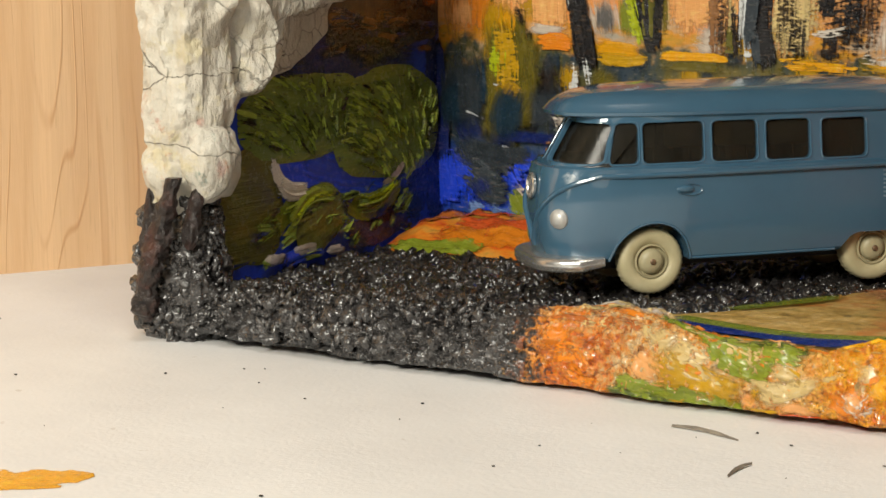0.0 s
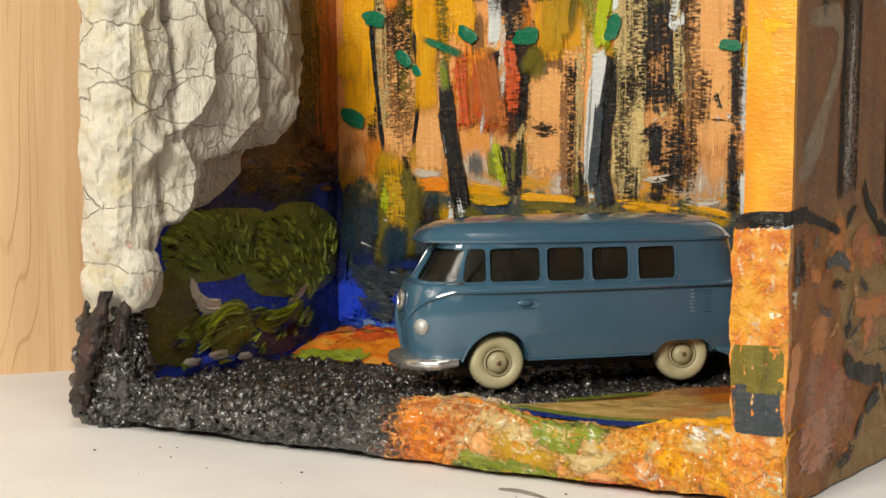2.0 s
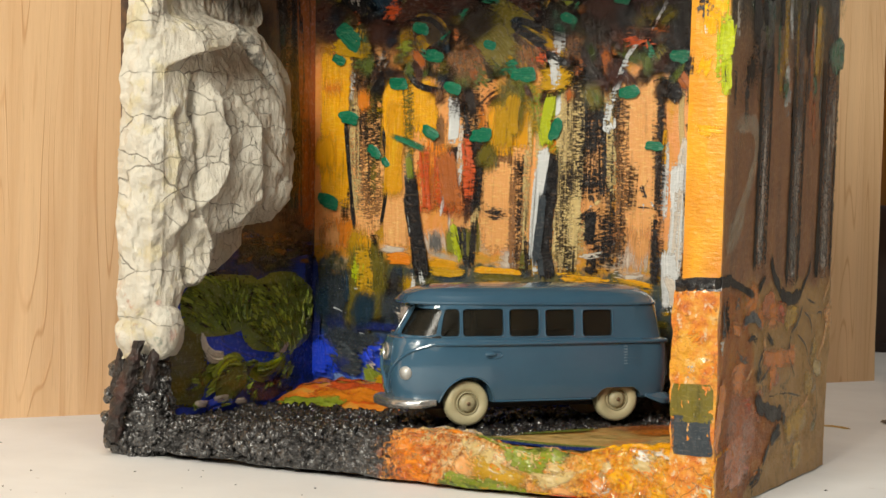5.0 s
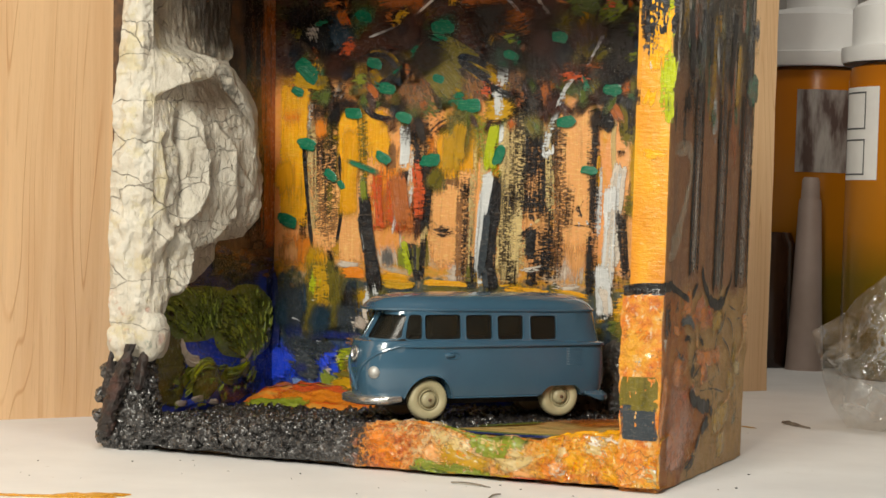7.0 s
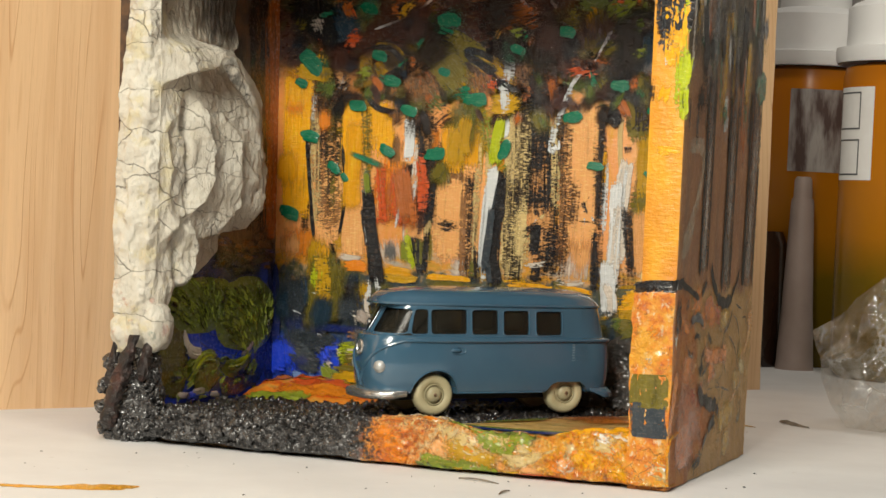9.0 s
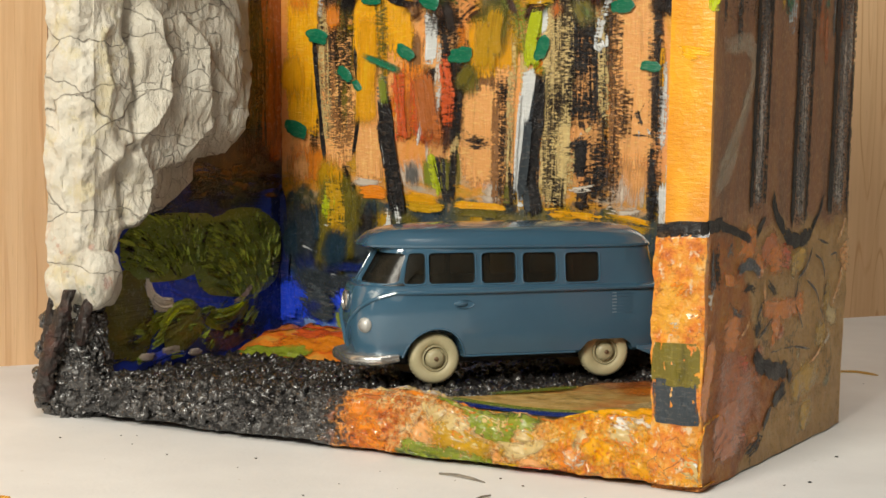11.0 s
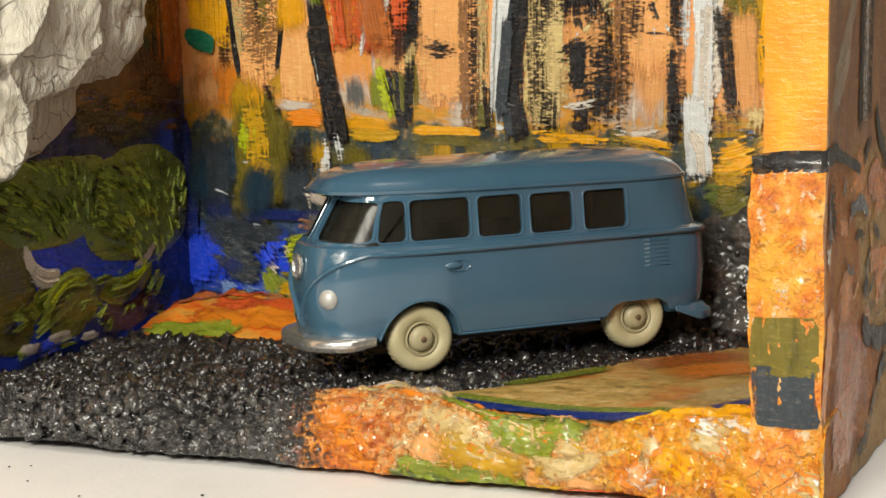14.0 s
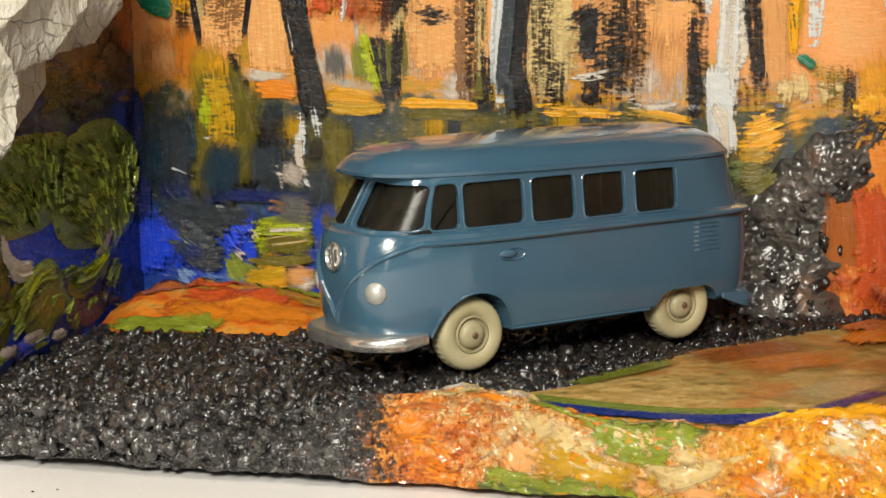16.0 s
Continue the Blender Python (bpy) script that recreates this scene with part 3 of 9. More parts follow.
_c = M_CRACK.mix(M_CRACK.math("MULTIPLY", M_CRACK.ease(_dark_top, 3.9, 5.4), M_CRACK.ease(M_CRACK.axis("Z"), 7.5, 8.0)), _c, (0.075, 0.062, 0.050))
_c = M_CRACK.mix(M_CRACK.math("MULTIPLY", M_CRACK.math("MULTIPLY", M_CRACK.ease(M_CRACK.noise(1.9, 5, 0.7), 0.50, 0.64), M_CRACK.ease(M_CRACK.axis("Y"), -4.6, -5.6)), 0.6), _c, (0.60, 0.52, 0.30))
_tint = M_CRACK.ramp(M_CRACK.noise(2.1, 2), (0.40, (0.10, 0.20, 0.17)), (0.50, (0.34, 0.20, 0.18)), (0.58, (0.50, 0.16, 0.04)))
_c = M_CRACK.mix(M_CRACK.math("MULTIPLY", M_CRACK.math("MULTIPLY", M_CRACK.ease(M_CRACK.noise(2.6, 5, 0.7), 0.54, 0.66), M_CRACK.ease(M_CRACK.axis("Z"), 3.3, 2.6)), 0.7), _c, _tint)
_seam = M_CRACK.math("ADD", M_CRACK.math("ADD", M_CRACK.axis("Y"), 3.0), M_CRACK.math("MULTIPLY", M_CRACK.math("SUBTRACT", M_CRACK.axis("Z"), 6.9), 0.42))
_grimy = M_CRACK.math("MULTIPLY", M_CRACK.ease(M_CRACK.math("ABSOLUTE", _seam), 0.34, 0.12), M_CRACK.math("MULTIPLY", M_CRACK.ease(M_CRACK.axis("Z"), 5.9, 6.6), M_CRACK.ease(M_CRACK.noise(4, 5, 0.7), 0.44, 0.56)))
_c = M_CRACK.mix(M_CRACK.math("MULTIPLY", _grimy, 0.75), _c, (0.07, 0.065, 0.06))
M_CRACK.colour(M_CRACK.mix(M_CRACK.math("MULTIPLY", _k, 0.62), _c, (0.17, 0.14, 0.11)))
M_CRACK.bump(M_CRACK.math("SUBTRACT", 1.0, _k), 0.05, 0.9).bump(M_CRACK.noise(5, 6, 0.7), 0.06, 0.9).bump(M_CRACK.noise(1, 4, 0.65, (9, 9, 2.6)), 0.05, 0.9)

M_BLUE = Mat("dull_blue_enamel", rough=0.20, spec=0.5, local=True)
M_BLUE.b.inputs["Coat Weight"].default_value, M_BLUE.b.inputs["Coat Roughness"].default_value = 0.8, 0.04
# pale edges: rubbed paint, and edge highlights painted into the colour
_geo = M_BLUE.t.nodes.new("ShaderNodeNewGeometry")
_worn_glint = M_BLUE.math("MULTIPLY", M_BLUE.ease(_geo.outputs["Pointiness"], 0.56, 0.66), M_BLUE.ease(M_BLUE.noise(3.5, 5, 0.7), 0.46, 0.60))
_base = M_BLUE.ramp(M_BLUE.noise(1.3, 4), (0.3, (0.042, 0.104, 0.168)), (0.7, (0.050, 0.120, 0.190)))
M_BLUE.colour(M_BLUE.mix(M_BLUE.math("MULTIPLY", _worn_glint, 0.8), _base, (0.42, 0.47, 0.50)))
M_BLUE.rough(M_BLUE.ramp(M_BLUE.noise(3, 4), (0.3, (0.14, 0.14, 0.14)), (0.7, (0.24, 0.24, 0.24)))).bump(M_BLUE.noise(2.5, 3), 0.012, 0.25)
M_WORN = Mat("rubbed_blue_enamel", rough=0.3, local=True)
M_WORN.colour(M_WORN.ramp(M_WORN.noise(9, 4, 0.7), (0.42, (0.055, 0.125, 0.19)), (0.62, (0.20, 0.27, 0.32))))
M_SILVER = Mat("silver_paint", rough=0.26, metal=0.85, local=True)
M_SILVER.colour(M_SILVER.ramp(M_SILVER.noise(6, 4), (0.3, (0.50, 0.49, 0.47)), (0.7, (0.72, 0.71, 0.69)))).bump(M_SILVER.noise(14, 3), 0.008, 0.5)
M_LAMP = Mat("dull_silver_lamp", rough=0.42, metal=0.35, local=True)
M_LAMP.colour(M_LAMP.ramp(M_LAMP.noise(8, 4), (0.3, (0.40, 0.40, 0.39)), (0.7, (0.56, 0.56, 0.54))))
M_TYRE = Mat("cream_rubber", rough=0.5, local=True)
M_TYRE.colour(M_TYRE.ramp(M_TYRE.noise(4, 4), (0.3, (0.43, 0.38, 0.22)), (0.7, (0.53, 0.47, 0.29)))).bump(M_TYRE.noise(18, 3), 0.008, 0.4)
M_HUB = Mat("dull_cream_hub", rough=0.42, local=True)
M_HUB.colour(M_HUB.ramp(M_HUB.noise(5, 4), (0.3, (0.34, 0.30, 0.18)), (0.7, (0.44, 0.39, 0.24)))).bump(M_HUB.noise(18, 3), 0.008, 0.4)
M_PIN = Mat("worn_axle_metal", rough=0.45, metal=0.4, local=True)
M_PIN.colour(M_PIN.ramp(M_PIN.noise(9, 3), (0.3, (0.12, 0.07, 0.04)), (0.7, (0.30, 0.20, 0.12))))
M_CHASSIS = Mat("black_chassis", rough=0.6, local=True)
M_CHASSIS.colour(M_CHASSIS.ramp(M_CHASSIS.noise(5, 3), (0.3, (0.010, 0.010, 0.011)), (0.7, (0.018, 0.018, 0.019))))
M_PANE = Mat("smoky_clear_plastic", rough=0.20, spec=0.28, local=True)
M_PANE.colour(M_PANE.ramp(M_PANE.noise(3, 3), (0.3, (0.024, 0.022, 0.017)), (0.7, (0.042, 0.038, 0.029)))).holes(0.84)

M_AMBER = Mat("amber_liquid_in_plastic", rough=0.25, spec=0.4)
_z = M_AMBER.axis("Z")
_w = M_AMBER.math("ADD", _z, M_AMBER.math("MULTIPLY", M_AMBER.noise(0.4, 3), 1.2))
M_AMBER.colour(M_AMBER.ramp(M_AMBER.math("DIVIDE", _w, 10.0), (0.1, (0.15, 0.10, 0.007)), (0.36, (0.20, 0.125, 0.006)), (0.5, (0.46, 0.175, 0.006)), (0.95, (0.52, 0.165, 0.005))))
M_CAP = Mat("white_cap_plastic", rough=0.4)
M_CAP.colour(M_CAP.ramp(M_CAP.noise(0.8, 3), (0.3, (0.84, 0.83, 0.82)), (0.7, (0.90, 0.89, 0.88))))
# white tube: its half-shadow is put into this dull pinkish colour
M_TUBE = Mat("shaded_pinkish_plastic", rough=0.45)
M_TUBE.colour(M_TUBE.ramp(M_TUBE.noise(0.8, 3), (0.3, (0.34, 0.26, 0.22)), (0.7, (0.42, 0.33, 0.29))))
M_LABEL = Mat("white_paper_label", rough=0.6)
M_LABEL.colour(M_LABEL.ramp(M_LABEL.noise(1.5, 3), (0.3, (0.78, 0.75, 0.72)), (0.7, (0.84, 0.82, 0.79))))
# far label: brown stain plus shade and a dark reflection painted into the colour
M_DIM_LABEL = Mat("stained_shaded_paper_label", rough=0.6)
M_DIM_LABEL.colour(M_DIM_LABEL.ramp(M_DIM_LABEL.noise(0.9, 4, 0.6, (2.2, 2.2, 0.5)), (0.38, (0.10, 0.06, 0.05)), (0.50, (0.30, 0.26, 0.24)), (0.62, (0.46, 0.43, 0.40))))
M_INK = Mat("grey_ink", rough=0.6)
M_INK.colour((0.10, 0.10, 0.10))
M_DARK = Mat("dark_brown_glass", rough=0.25)
M_DARK.colour(M_DARK.ramp(M_DARK.noise(0.6, 3), (0.3, (0.020, 0.008, 0.004)), (0.7, (0.04, 0.016, 0.007))))
M_BAG = Mat("crumpled_clear_film", rough=0.12, spec=0.8)
M_BAG.colour((0.80, 0.79, 0.77)).bump(M_BAG.noise(1.1, 3, 0.5, warp=1.0), 0.5, 1.0).bump(M_BAG.noise(4, 2), 0.06, 0.6)
_web = M_BAG.shift(M_BAG.p, M_BAG.vec(M_BAG.noise(0.8, 3), (1.6, 1.6, 1.6)))
_fold = M_BAG.math("MULTIPLY", M_BAG.ease(M_BAG.cells(0.9, "DISTANCE_TO_EDGE", v=_web), 0.045, 0.0), M_BAG.ease(M_BAG.noise(1.3, 3), 0.42, 0.62))
_clear, _sum = M_BAG.t.nodes.new("ShaderNodeBsdfTransparent"), M_BAG.t.nodes.new("ShaderNodeMixShader")
_gloss, _both = M_BAG.t.nodes.new("ShaderNodeBsdfGlossy"), M_BAG.t.nodes.new("ShaderNodeMixShader")
_clear.inputs[0].default_value = (0.95, 0.945, 0.93, 1)
_gloss.inputs["Roughness"].default_value = 0.10
M_BAG.put(_gloss.inputs["Normal"], M_BAG.b.inputs["Normal"].links[0].from_socket)
_both.inputs[0].default_value = 0.13
M_BAG.t.links.new(_clear.outputs[0], _both.inputs[1])
M_BAG.t.links.new(_gloss.outputs[0], _both.inputs[2])
M_BAG.put(_sum.inputs[0], M_BAG.math("ADD", M_BAG.math("MULTIPLY", _fold, 0.35), M_BAG.math("MULTIPLY", M_BAG.ease(M_BAG.noise(0.7, 4), 0.5, 0.75), 0.22)))
M_BAG.t.links.new(_both.outputs[0], _sum.inputs[1])
M_BAG.t.links.new(M_BAG.b.outputs[0], _sum.inputs[2])
M_BAG.t.links.new(_sum.outputs[0], M_BAG.t.nodes["Material Output"].inputs[0])
M_TWIG = Mat("dry_fibre", rough=0.7)
M_TWIG.colour(M_TWIG.ramp(M_TWIG.noise(6, 3), (0.3, (0.10, 0.085, 0.07)), (0.7, (0.26, 0.22, 0.17))))

# ---- the table and the room ----
table = solid("tabletop", block(-95, 95, -95, 46, -3, 0, 0.0), M_TABLE, "white paper-covered table with stains and specks", "table", kind="structure")
for name, b in (("wall_north", (-96, 96, 46, 48, -3, 122)), ("wall_south", (-96, 96, -97, -95, -3, 122)), ("wall_east", (95, 97, -95, 46, -3, 122)), ("wall_west", (-97, -95, -95, 46, -3, 122))):
    solid(name, block(*b), M_WALL, "plain greyish wall behind the table", "wall", kind="structure")
solid("ceiling", block(-97, 97, -97, 48, 122, 124), M_WALL, "plain greyish ceiling", "ceiling", kind="structure")

# the leaning board behind
board = bmesh.new()
_a, _b = Vector((-7.4, -2.3)), Vector((4.1, 16.5))
_d = (_b - _a).normalized()
_nrm = Vector((-_d.y, _d.x))
_lean = math.tan(radians(0.4))
_cols = [-44 + i * 1.0 for i in range(44)] + [-0.3, 0.0]
for side in (0, 1):
    rows = []
    for k in range(31):
        zz = k * 1.0
        row = []
        for s in _cols:
            e = 0.06 * rug(zz, 3.0, 0, 1.3) if s == 0.0 else 0
            p = _b + _d * (s + e) + _nrm * (zz * _lean + side * 0.9)
            row.append((p.x, p.y, zz))
        rows.append(row)
    grid(rows, False, board)
bmesh.ops.bridge_loops(board, edges=[e for e in board.edges if e.is_boundary])
solid("plywood_board", board, M_BOARD, "pale plywood board leaning upright on the table", "board")

# ---- the painted box ----
box = thing("painted_box", 1.6, -3.0, 0, label="open wooden shadow box painted as an autumn wood, on the table", category="shadow box", lean=True)
BOX_TOP = 10.3
back_panel = part("back_panel", block(-3.75, 6.9, 0.0, 0.53, 0.34, BOX_TOP, 0.03), M_BACK, box, "back panel painted with autumn trees over water")
left_wall = part("side_wall", block(-3.75, -3.2, -5.95, -0.002, 0.3, BOX_TOP, 0.03), M_LEFT, box, "side wall painted blue and dark umber inside")


def right_x(z):
    return 6.97 + 0.028 * z


def low_part(z):
    return max(0.0, min(1.0, (3.5 - z) / 0.1))


def side_x(y, z):
    return right_x(z) + 0.03 * low_part(z) * rug(y, z, 7, 1.3)


def edge_left(z):
    return right_x(z) - 0.60 - 0.12 * low_part(z) * (1 + 0.6 * rug(z, 2, 0, 1.5))


def edge_y(x, z):
    low = 0.15 + 0.85 * low_part(z)
    f = (x - edge_left(z)) / max(0.2, right_x(z) - edge_left(z))
    return -6.05 - (0.07 * low + 0.015) * math.sin(math.pi * max(0.0, min(1.0, 0.1 + 0.8 * f))) - low * 0.05 * rug(x * 2, z, 4, 2.2, 4)


bm = bmesh.new()
rows = []
for k in range(221):
    z = 0.02 + (BOX_TOP - 0.02) * k / 220
    xo = right_x(z)
    ring = [(xo - 0.62 - 0.08 * low_part(z), -0.004 - i * 0.5, z) for i in range(12)] + [(edge_left(z) + 0.02, -5.98, z), (xo - 0.3, -6.0, z), (side_x(-5.96, z) - 0.03, -6.02, z)]
    ring += [(side_x(-5.96 + i * 0.05, z), -5.96 + i * 0.05, z) for i in range(129)] + [(xo - 0.04, 0.52, z), (xo - 0.3, 0.55, z)]
    rows.append(ring)
grid(rows, True, bm)
bmesh.ops.contextual_create(bm, geom=[e for e in bm.edges if e.is_boundary and e.verts[0].co.z > BOX_TOP - 0.1])
right_wall = part("side_wall", bm, M_SIDE, box, "side wall with brown trunks over sandy cracked ground outside")

# added lid, out of view: keeps the upper lamp's light off the inside
part("shading_lid", block(-3.8, 7.25, -6.0, 0.5, BOX_TOP + 0.004, BOX_TOP + 0.6, 0.03), M_BOX, box, "unseen wooden lid, added to shade the inside of the box")

# front face of that wall: a strip of thick orange paint
rows = []
for k in range(220):
    z = 0.1 + (BOX_TOP - 0.12) * k / 219
    left, right = edge_left(z), side_x(-5.96, z) + 0.004
    rows.append([(left, -5.95, z)] + [(left + (right - left) * i / 14, edge_y(left + (right - left) * i / 14, z), z) for i in range(15)] + [(right, -5.97, z)])
part("painted_edge", grid(rows), M_EDGE, box, "orange and yellow impasto front edge")

# ---- strokes of paint on the faces ----
PLANES = {
    "BACK": [lambda a, b: Vector((a, 0, b)), Vector((0, -1, 0)), back_panel, 0.0015],
    "SIDE": [lambda a, b: Vector((side_x(a, b), a, b)), Vector((1, 0, 0)), right_wall, 0.0015],
    "FRONT": [lambda a, b: Vector((a, edge_y(a, b), b)), Vector((0, -1, 0)), right_wall, 0.006],
    "LEFT": [lambda a, b: Vector((-3.2, a, b)), Vector((1, 0, 0)), left_wall, 0.0015],
    "RIGHT": [lambda a, b: Vector((right_x(b) - 0.63 - 0.08 * low_part(b), a, b)), Vector((-1, 0, 0)), right_wall, 0.0015],
}
BACK, SIDE, FRONT, LEFT, RIGHT = "BACK", "SIDE", "FRONT", "LEFT", "RIGHT"
count = [0]


POOL = {}


def stroke(plane, key, width, *points, lift=0.0018, blunt=False, pool=False):
    """A brushstroke along a smooth line on one face of the box. pool: it joins the others of its colour in one piece of brushwork."""
    place, n, owner, level = PLANES[plane]
    PLANES[plane][3] += 0.00010
    count[0] += 1
    seed = count[0] * 7.3
    line = spline([(a, b, 0) for a, b in points], 0.07)
    long = sum((b - a).length for a, b in zip(line, line[1:]))
    rows, run, edge = [], [], []
    far = 0.0
    for i, p in enumerate(line):
        q = (line[min(i + 1, len(line) - 1)] - line[max(i - 1, 0)]).normalized()
        far += (p - line[i - 1]).length if i else 0
        side = Vector((-q.y, q.x, 0))
        row, r, e = [], [], []
        rag = 0.34 * rug(i * 0.45, seed, 2.0, 1.0) if plane == "SIDE" and width < 0.6 else 0.0
        for k in range(9):
            s = -1 + k / 4
            w = width / 2 * (1.12 + rag + 0.26 * rug(i * (0.4 if plane == "SIDE" else 0.10), seed, k // 5 * 9, 1.0)) * min(1.0, (0.9 if blunt else 0.7) + 0.9 * (min(far, long - far) / (0.45 * width + 0.05)) ** 0.7)
            a = p + side * (s * w)
            hgt = level + lift * (1 - s ** 8) * (0.7 + 0.6 * rug(k * 0.9, i * 0.03, seed))
            row.append(place(a.x, a.y) + n * max(hgt, 0.001))
            r.append((far + seed * 1.7, s * w + seed * 0.9))
            e.append((abs(s) * (0.8 if blunt else 1.0), 1.0 if blunt else min(far, long - far) / max(0.22, width * 0.7)))
        rows.append(row)
        run.append(r)
        edge.append(e)
    if pool:
        POOL[(plane, key)] = grid(rows, run=run, edge=edge, bm=POOL.get((plane, key)))
    else:
        part("brushstroke", grid(rows, run=run, edge=edge), paint(key), owner, smooth=60)


def dab(plane, key, r, at, ry=None, turn=0.0, lift=0.008, even=0.34):
    """A rounded, uneven blob of paint."""
    place, n, owner, level = PLANES[plane]
    PLANES[plane][3] += 0.00010
    count[0] += 1
    seed, ry = count[0] * 5.1, ry or r * 0.68
    c, s = math.cos(radians(turn)), math.sin(radians(turn))
    rows, run, edge = [], [], []
    for f, hgt in ((0.0, 1.0), (0.35, 1.05), (0.7, 0.9), (0.92, 0.6), (1.0, 0.1)):
        ring, q, g = [], [], []
        for i in range(37):
            a = 2 * math.pi * (i % 36) / 36
            e = 1 + even * rug(math.cos(a), math.sin(a), seed, 1.1, 3)
            x, y = r * f * e * math.copysign(abs(math.cos(a)) ** 0.75, math.cos(a)), ry * f * e * math.copysign(abs(math.sin(a)) ** 0.75, math.sin(a))
            px, py = at[0] + c * x - s * y, at[1] + s * x + c * y
            ring.append(place(px, py) + n * (level + lift * hgt * (1 + 0.4 * rug(px, py, seed, 3.0))))
            q.append((x + seed, y + seed))
            g.append((f * 0.75, 1.0))
        rows.append(ring)
        run.append(q)
        edge.append(g)
    part("paint_dab", grid(rows, run=run, edge=edge), paint(key), owner, smooth=60)


rng = random.Random(12)
for k in range(40):
    # thin dragged paint between the trunks
    x, z = rng.uniform(-3.0, 6.1), rng.uniform(3.6, 6.2)
    n = rng.uniform(0.8, 2.6)
    key = rng.choice(["brown_soft", "cream_soft", "ochre_soft", "yellow_soft", "orange_soft", "umber_dry", "peach_soft", "cream_dry", "white_wash_soft" if z < 4.4 else "yellow_soft", "peach_soft"])
    stroke(BACK, key, rng.uniform(0.12, 0.45), (x, z), (x + rng.uniform(-0.06, 0.06), z + n / 2), (x + rng.uniform(-0.1, 0.1), min(7.6, z + n)), pool=True)
for k in range(30):
    # bark dragged over the weave
    x, z = rng.uniform(-2.6, 6.2), rng.uniform(3.5, 6.0)
    n = rng.uniform(0.9, 2.8)
    key = rng.choice(["umber_dry", "brown_dry", "black_dry", "umber_dry", "brown_dry", "olive_dry", "cream_dry", "white_dry"])
    stroke(BACK, key, rng.uniform(0.05, 0.34), (x, z), (x + rng.uniform(-0.05, 0.05), z + n / 2), (x + rng.uniform(-0.08, 0.12), min(7.8, z + n)), pool=True)
for k in range(80):
    # leaves of ochre and brown hanging below the crown
    x, z = rng.uniform(-2.9, 6.0), rng.uniform(5.9, 7.6)
    n, a = rng.uniform(0.2, 0.6), rng.uniform(-0.7, 0.7)
    stroke(BACK, rng.choice(["ochre_soft", "olive_soft", "maroon_dry", "umber_dry", "maroon_soft", "rust_dry", "black_dry"]), rng.uniform(0.15, 0.4), (x, z), (x + n / 2, z + a * n / 2 + 0.04), (x + n, z + a * n), pool=True)
for k in range(90):
    # water under the trees
    z, x = rng.uniform(1.2, 3.3), rng.uniform(-3.0, 4.6)
    n = rng.uniform(0.3, 0.9)
    key = rng.choice(["teal_soft", "olive_soft", "ochre_soft", "navy_soft", "olive_soft", "slate_soft", "slate_soft", "umber_dry", "ochre_soft" if z > 2.4 else "teal_soft", "white_wash_dry" if z > 2.9 else "olive_soft"])
    if rng.random() < 0.6:
        stroke(BACK, key, rng.uniform(0.15, 0.4), (x, z), (x + rng.uniform(-0.05, 0.05), min(3.5, z + n)), pool=True)
    else:
        stroke(BACK, key, rng.uniform(0.08, 0.25), (x, z), (x + n, z + rng.uniform(-0.08, 0.08)), pool=True)
# the light between the trunks
stroke(BACK, "yellow", 0.65, (-2.70, 7.79), (-2.73, 6.21), (-2.75, 4.47))
stroke(BACK, "orange_soft", 0.67, (-2.71, 4.53), (-2.68, 4.10), (-2.65, 3.57))
stroke(BACK, "peach_soft", 0.50, (-2.87, 4.37), (-2.84, 3.97), (-2.81, 3.64))
stroke(BACK, "orange_soft", 0.35, (-2.40, 4.43), (-2.41, 4.04), (-2.45, 3.64))
stroke(BACK, "peach", 0.71, (-2.06, 6.52), (-2.04, 5.22), (-2.02, 3.97))
stroke(BACK, "peach", 0.57, (-1.39, 5.92), (-1.39, 4.88), (-1.38, 3.65))
stroke(BACK, "yellow", 0.60, (-1.39, 7.21), (-1.40, 6.44), (-1.39, 5.69))
stroke(BACK, "yellow", 0.64, (-0.81, 7.19), (-0.78, 6.55), (-0.78, 5.84))
stroke(BACK, "yellow_soft", 0.50, (-1.45, 5.86), (-1.43, 5.53), (-1.41, 5.21))
stroke(BACK, "orange", 0.78, (-0.50, 5.90), (-0.54, 5.26), (-0.59, 4.56))
stroke(BACK, "peach", 0.64, (0.10, 6.77), (0.02, 6.14), (-0.06, 5.51))
stroke(BACK, "peach", 0.75, (0.78, 5.56), (0.76, 4.74), (0.72, 3.61))
stroke(BACK, "yellow", 0.57, (0.81, 6.43), (0.82, 6.00), (0.83, 5.49))
stroke(BACK, "olive_soft", 0.64, (1.03, 7.11), (1.06, 6.55), (1.10, 5.93))
stroke(BACK, "yellow_soft", 0.43, (0.70, 6.62), (0.73, 6.12), (0.76, 5.75))
stroke(BACK, "peach", 0.43, (1.26, 5.80), (1.23, 4.86), (1.20, 3.61))
stroke(BACK, "cream", 0.57, (2.25, 6.94), (2.22, 5.47), (2.16, 3.37))
stroke(BACK, "peach_soft", 0.57, (2.80, 6.92), (2.79, 5.46), (2.78, 3.63))
stroke(BACK, "peach", 0.78, (3.63, 7.13), (3.62, 5.45), (3.55, 3.88))
stroke(BACK, "white_wash_soft", 0.78, (3.58, 4.00), (3.54, 3.63), (3.51, 3.27))
stroke(BACK, "peach_soft", 0.64, (3.61, 4.36), (3.58, 3.88), (3.54, 3.39))
stroke(BACK, "white_wash_soft", 0.57, (-0.63, 4.24), (-0.56, 3.92), (-0.49, 3.59))
stroke(BACK, "white_wash_soft", 0.43, (0.74, 3.70), (0.99, 3.61), (1.27, 3.58))
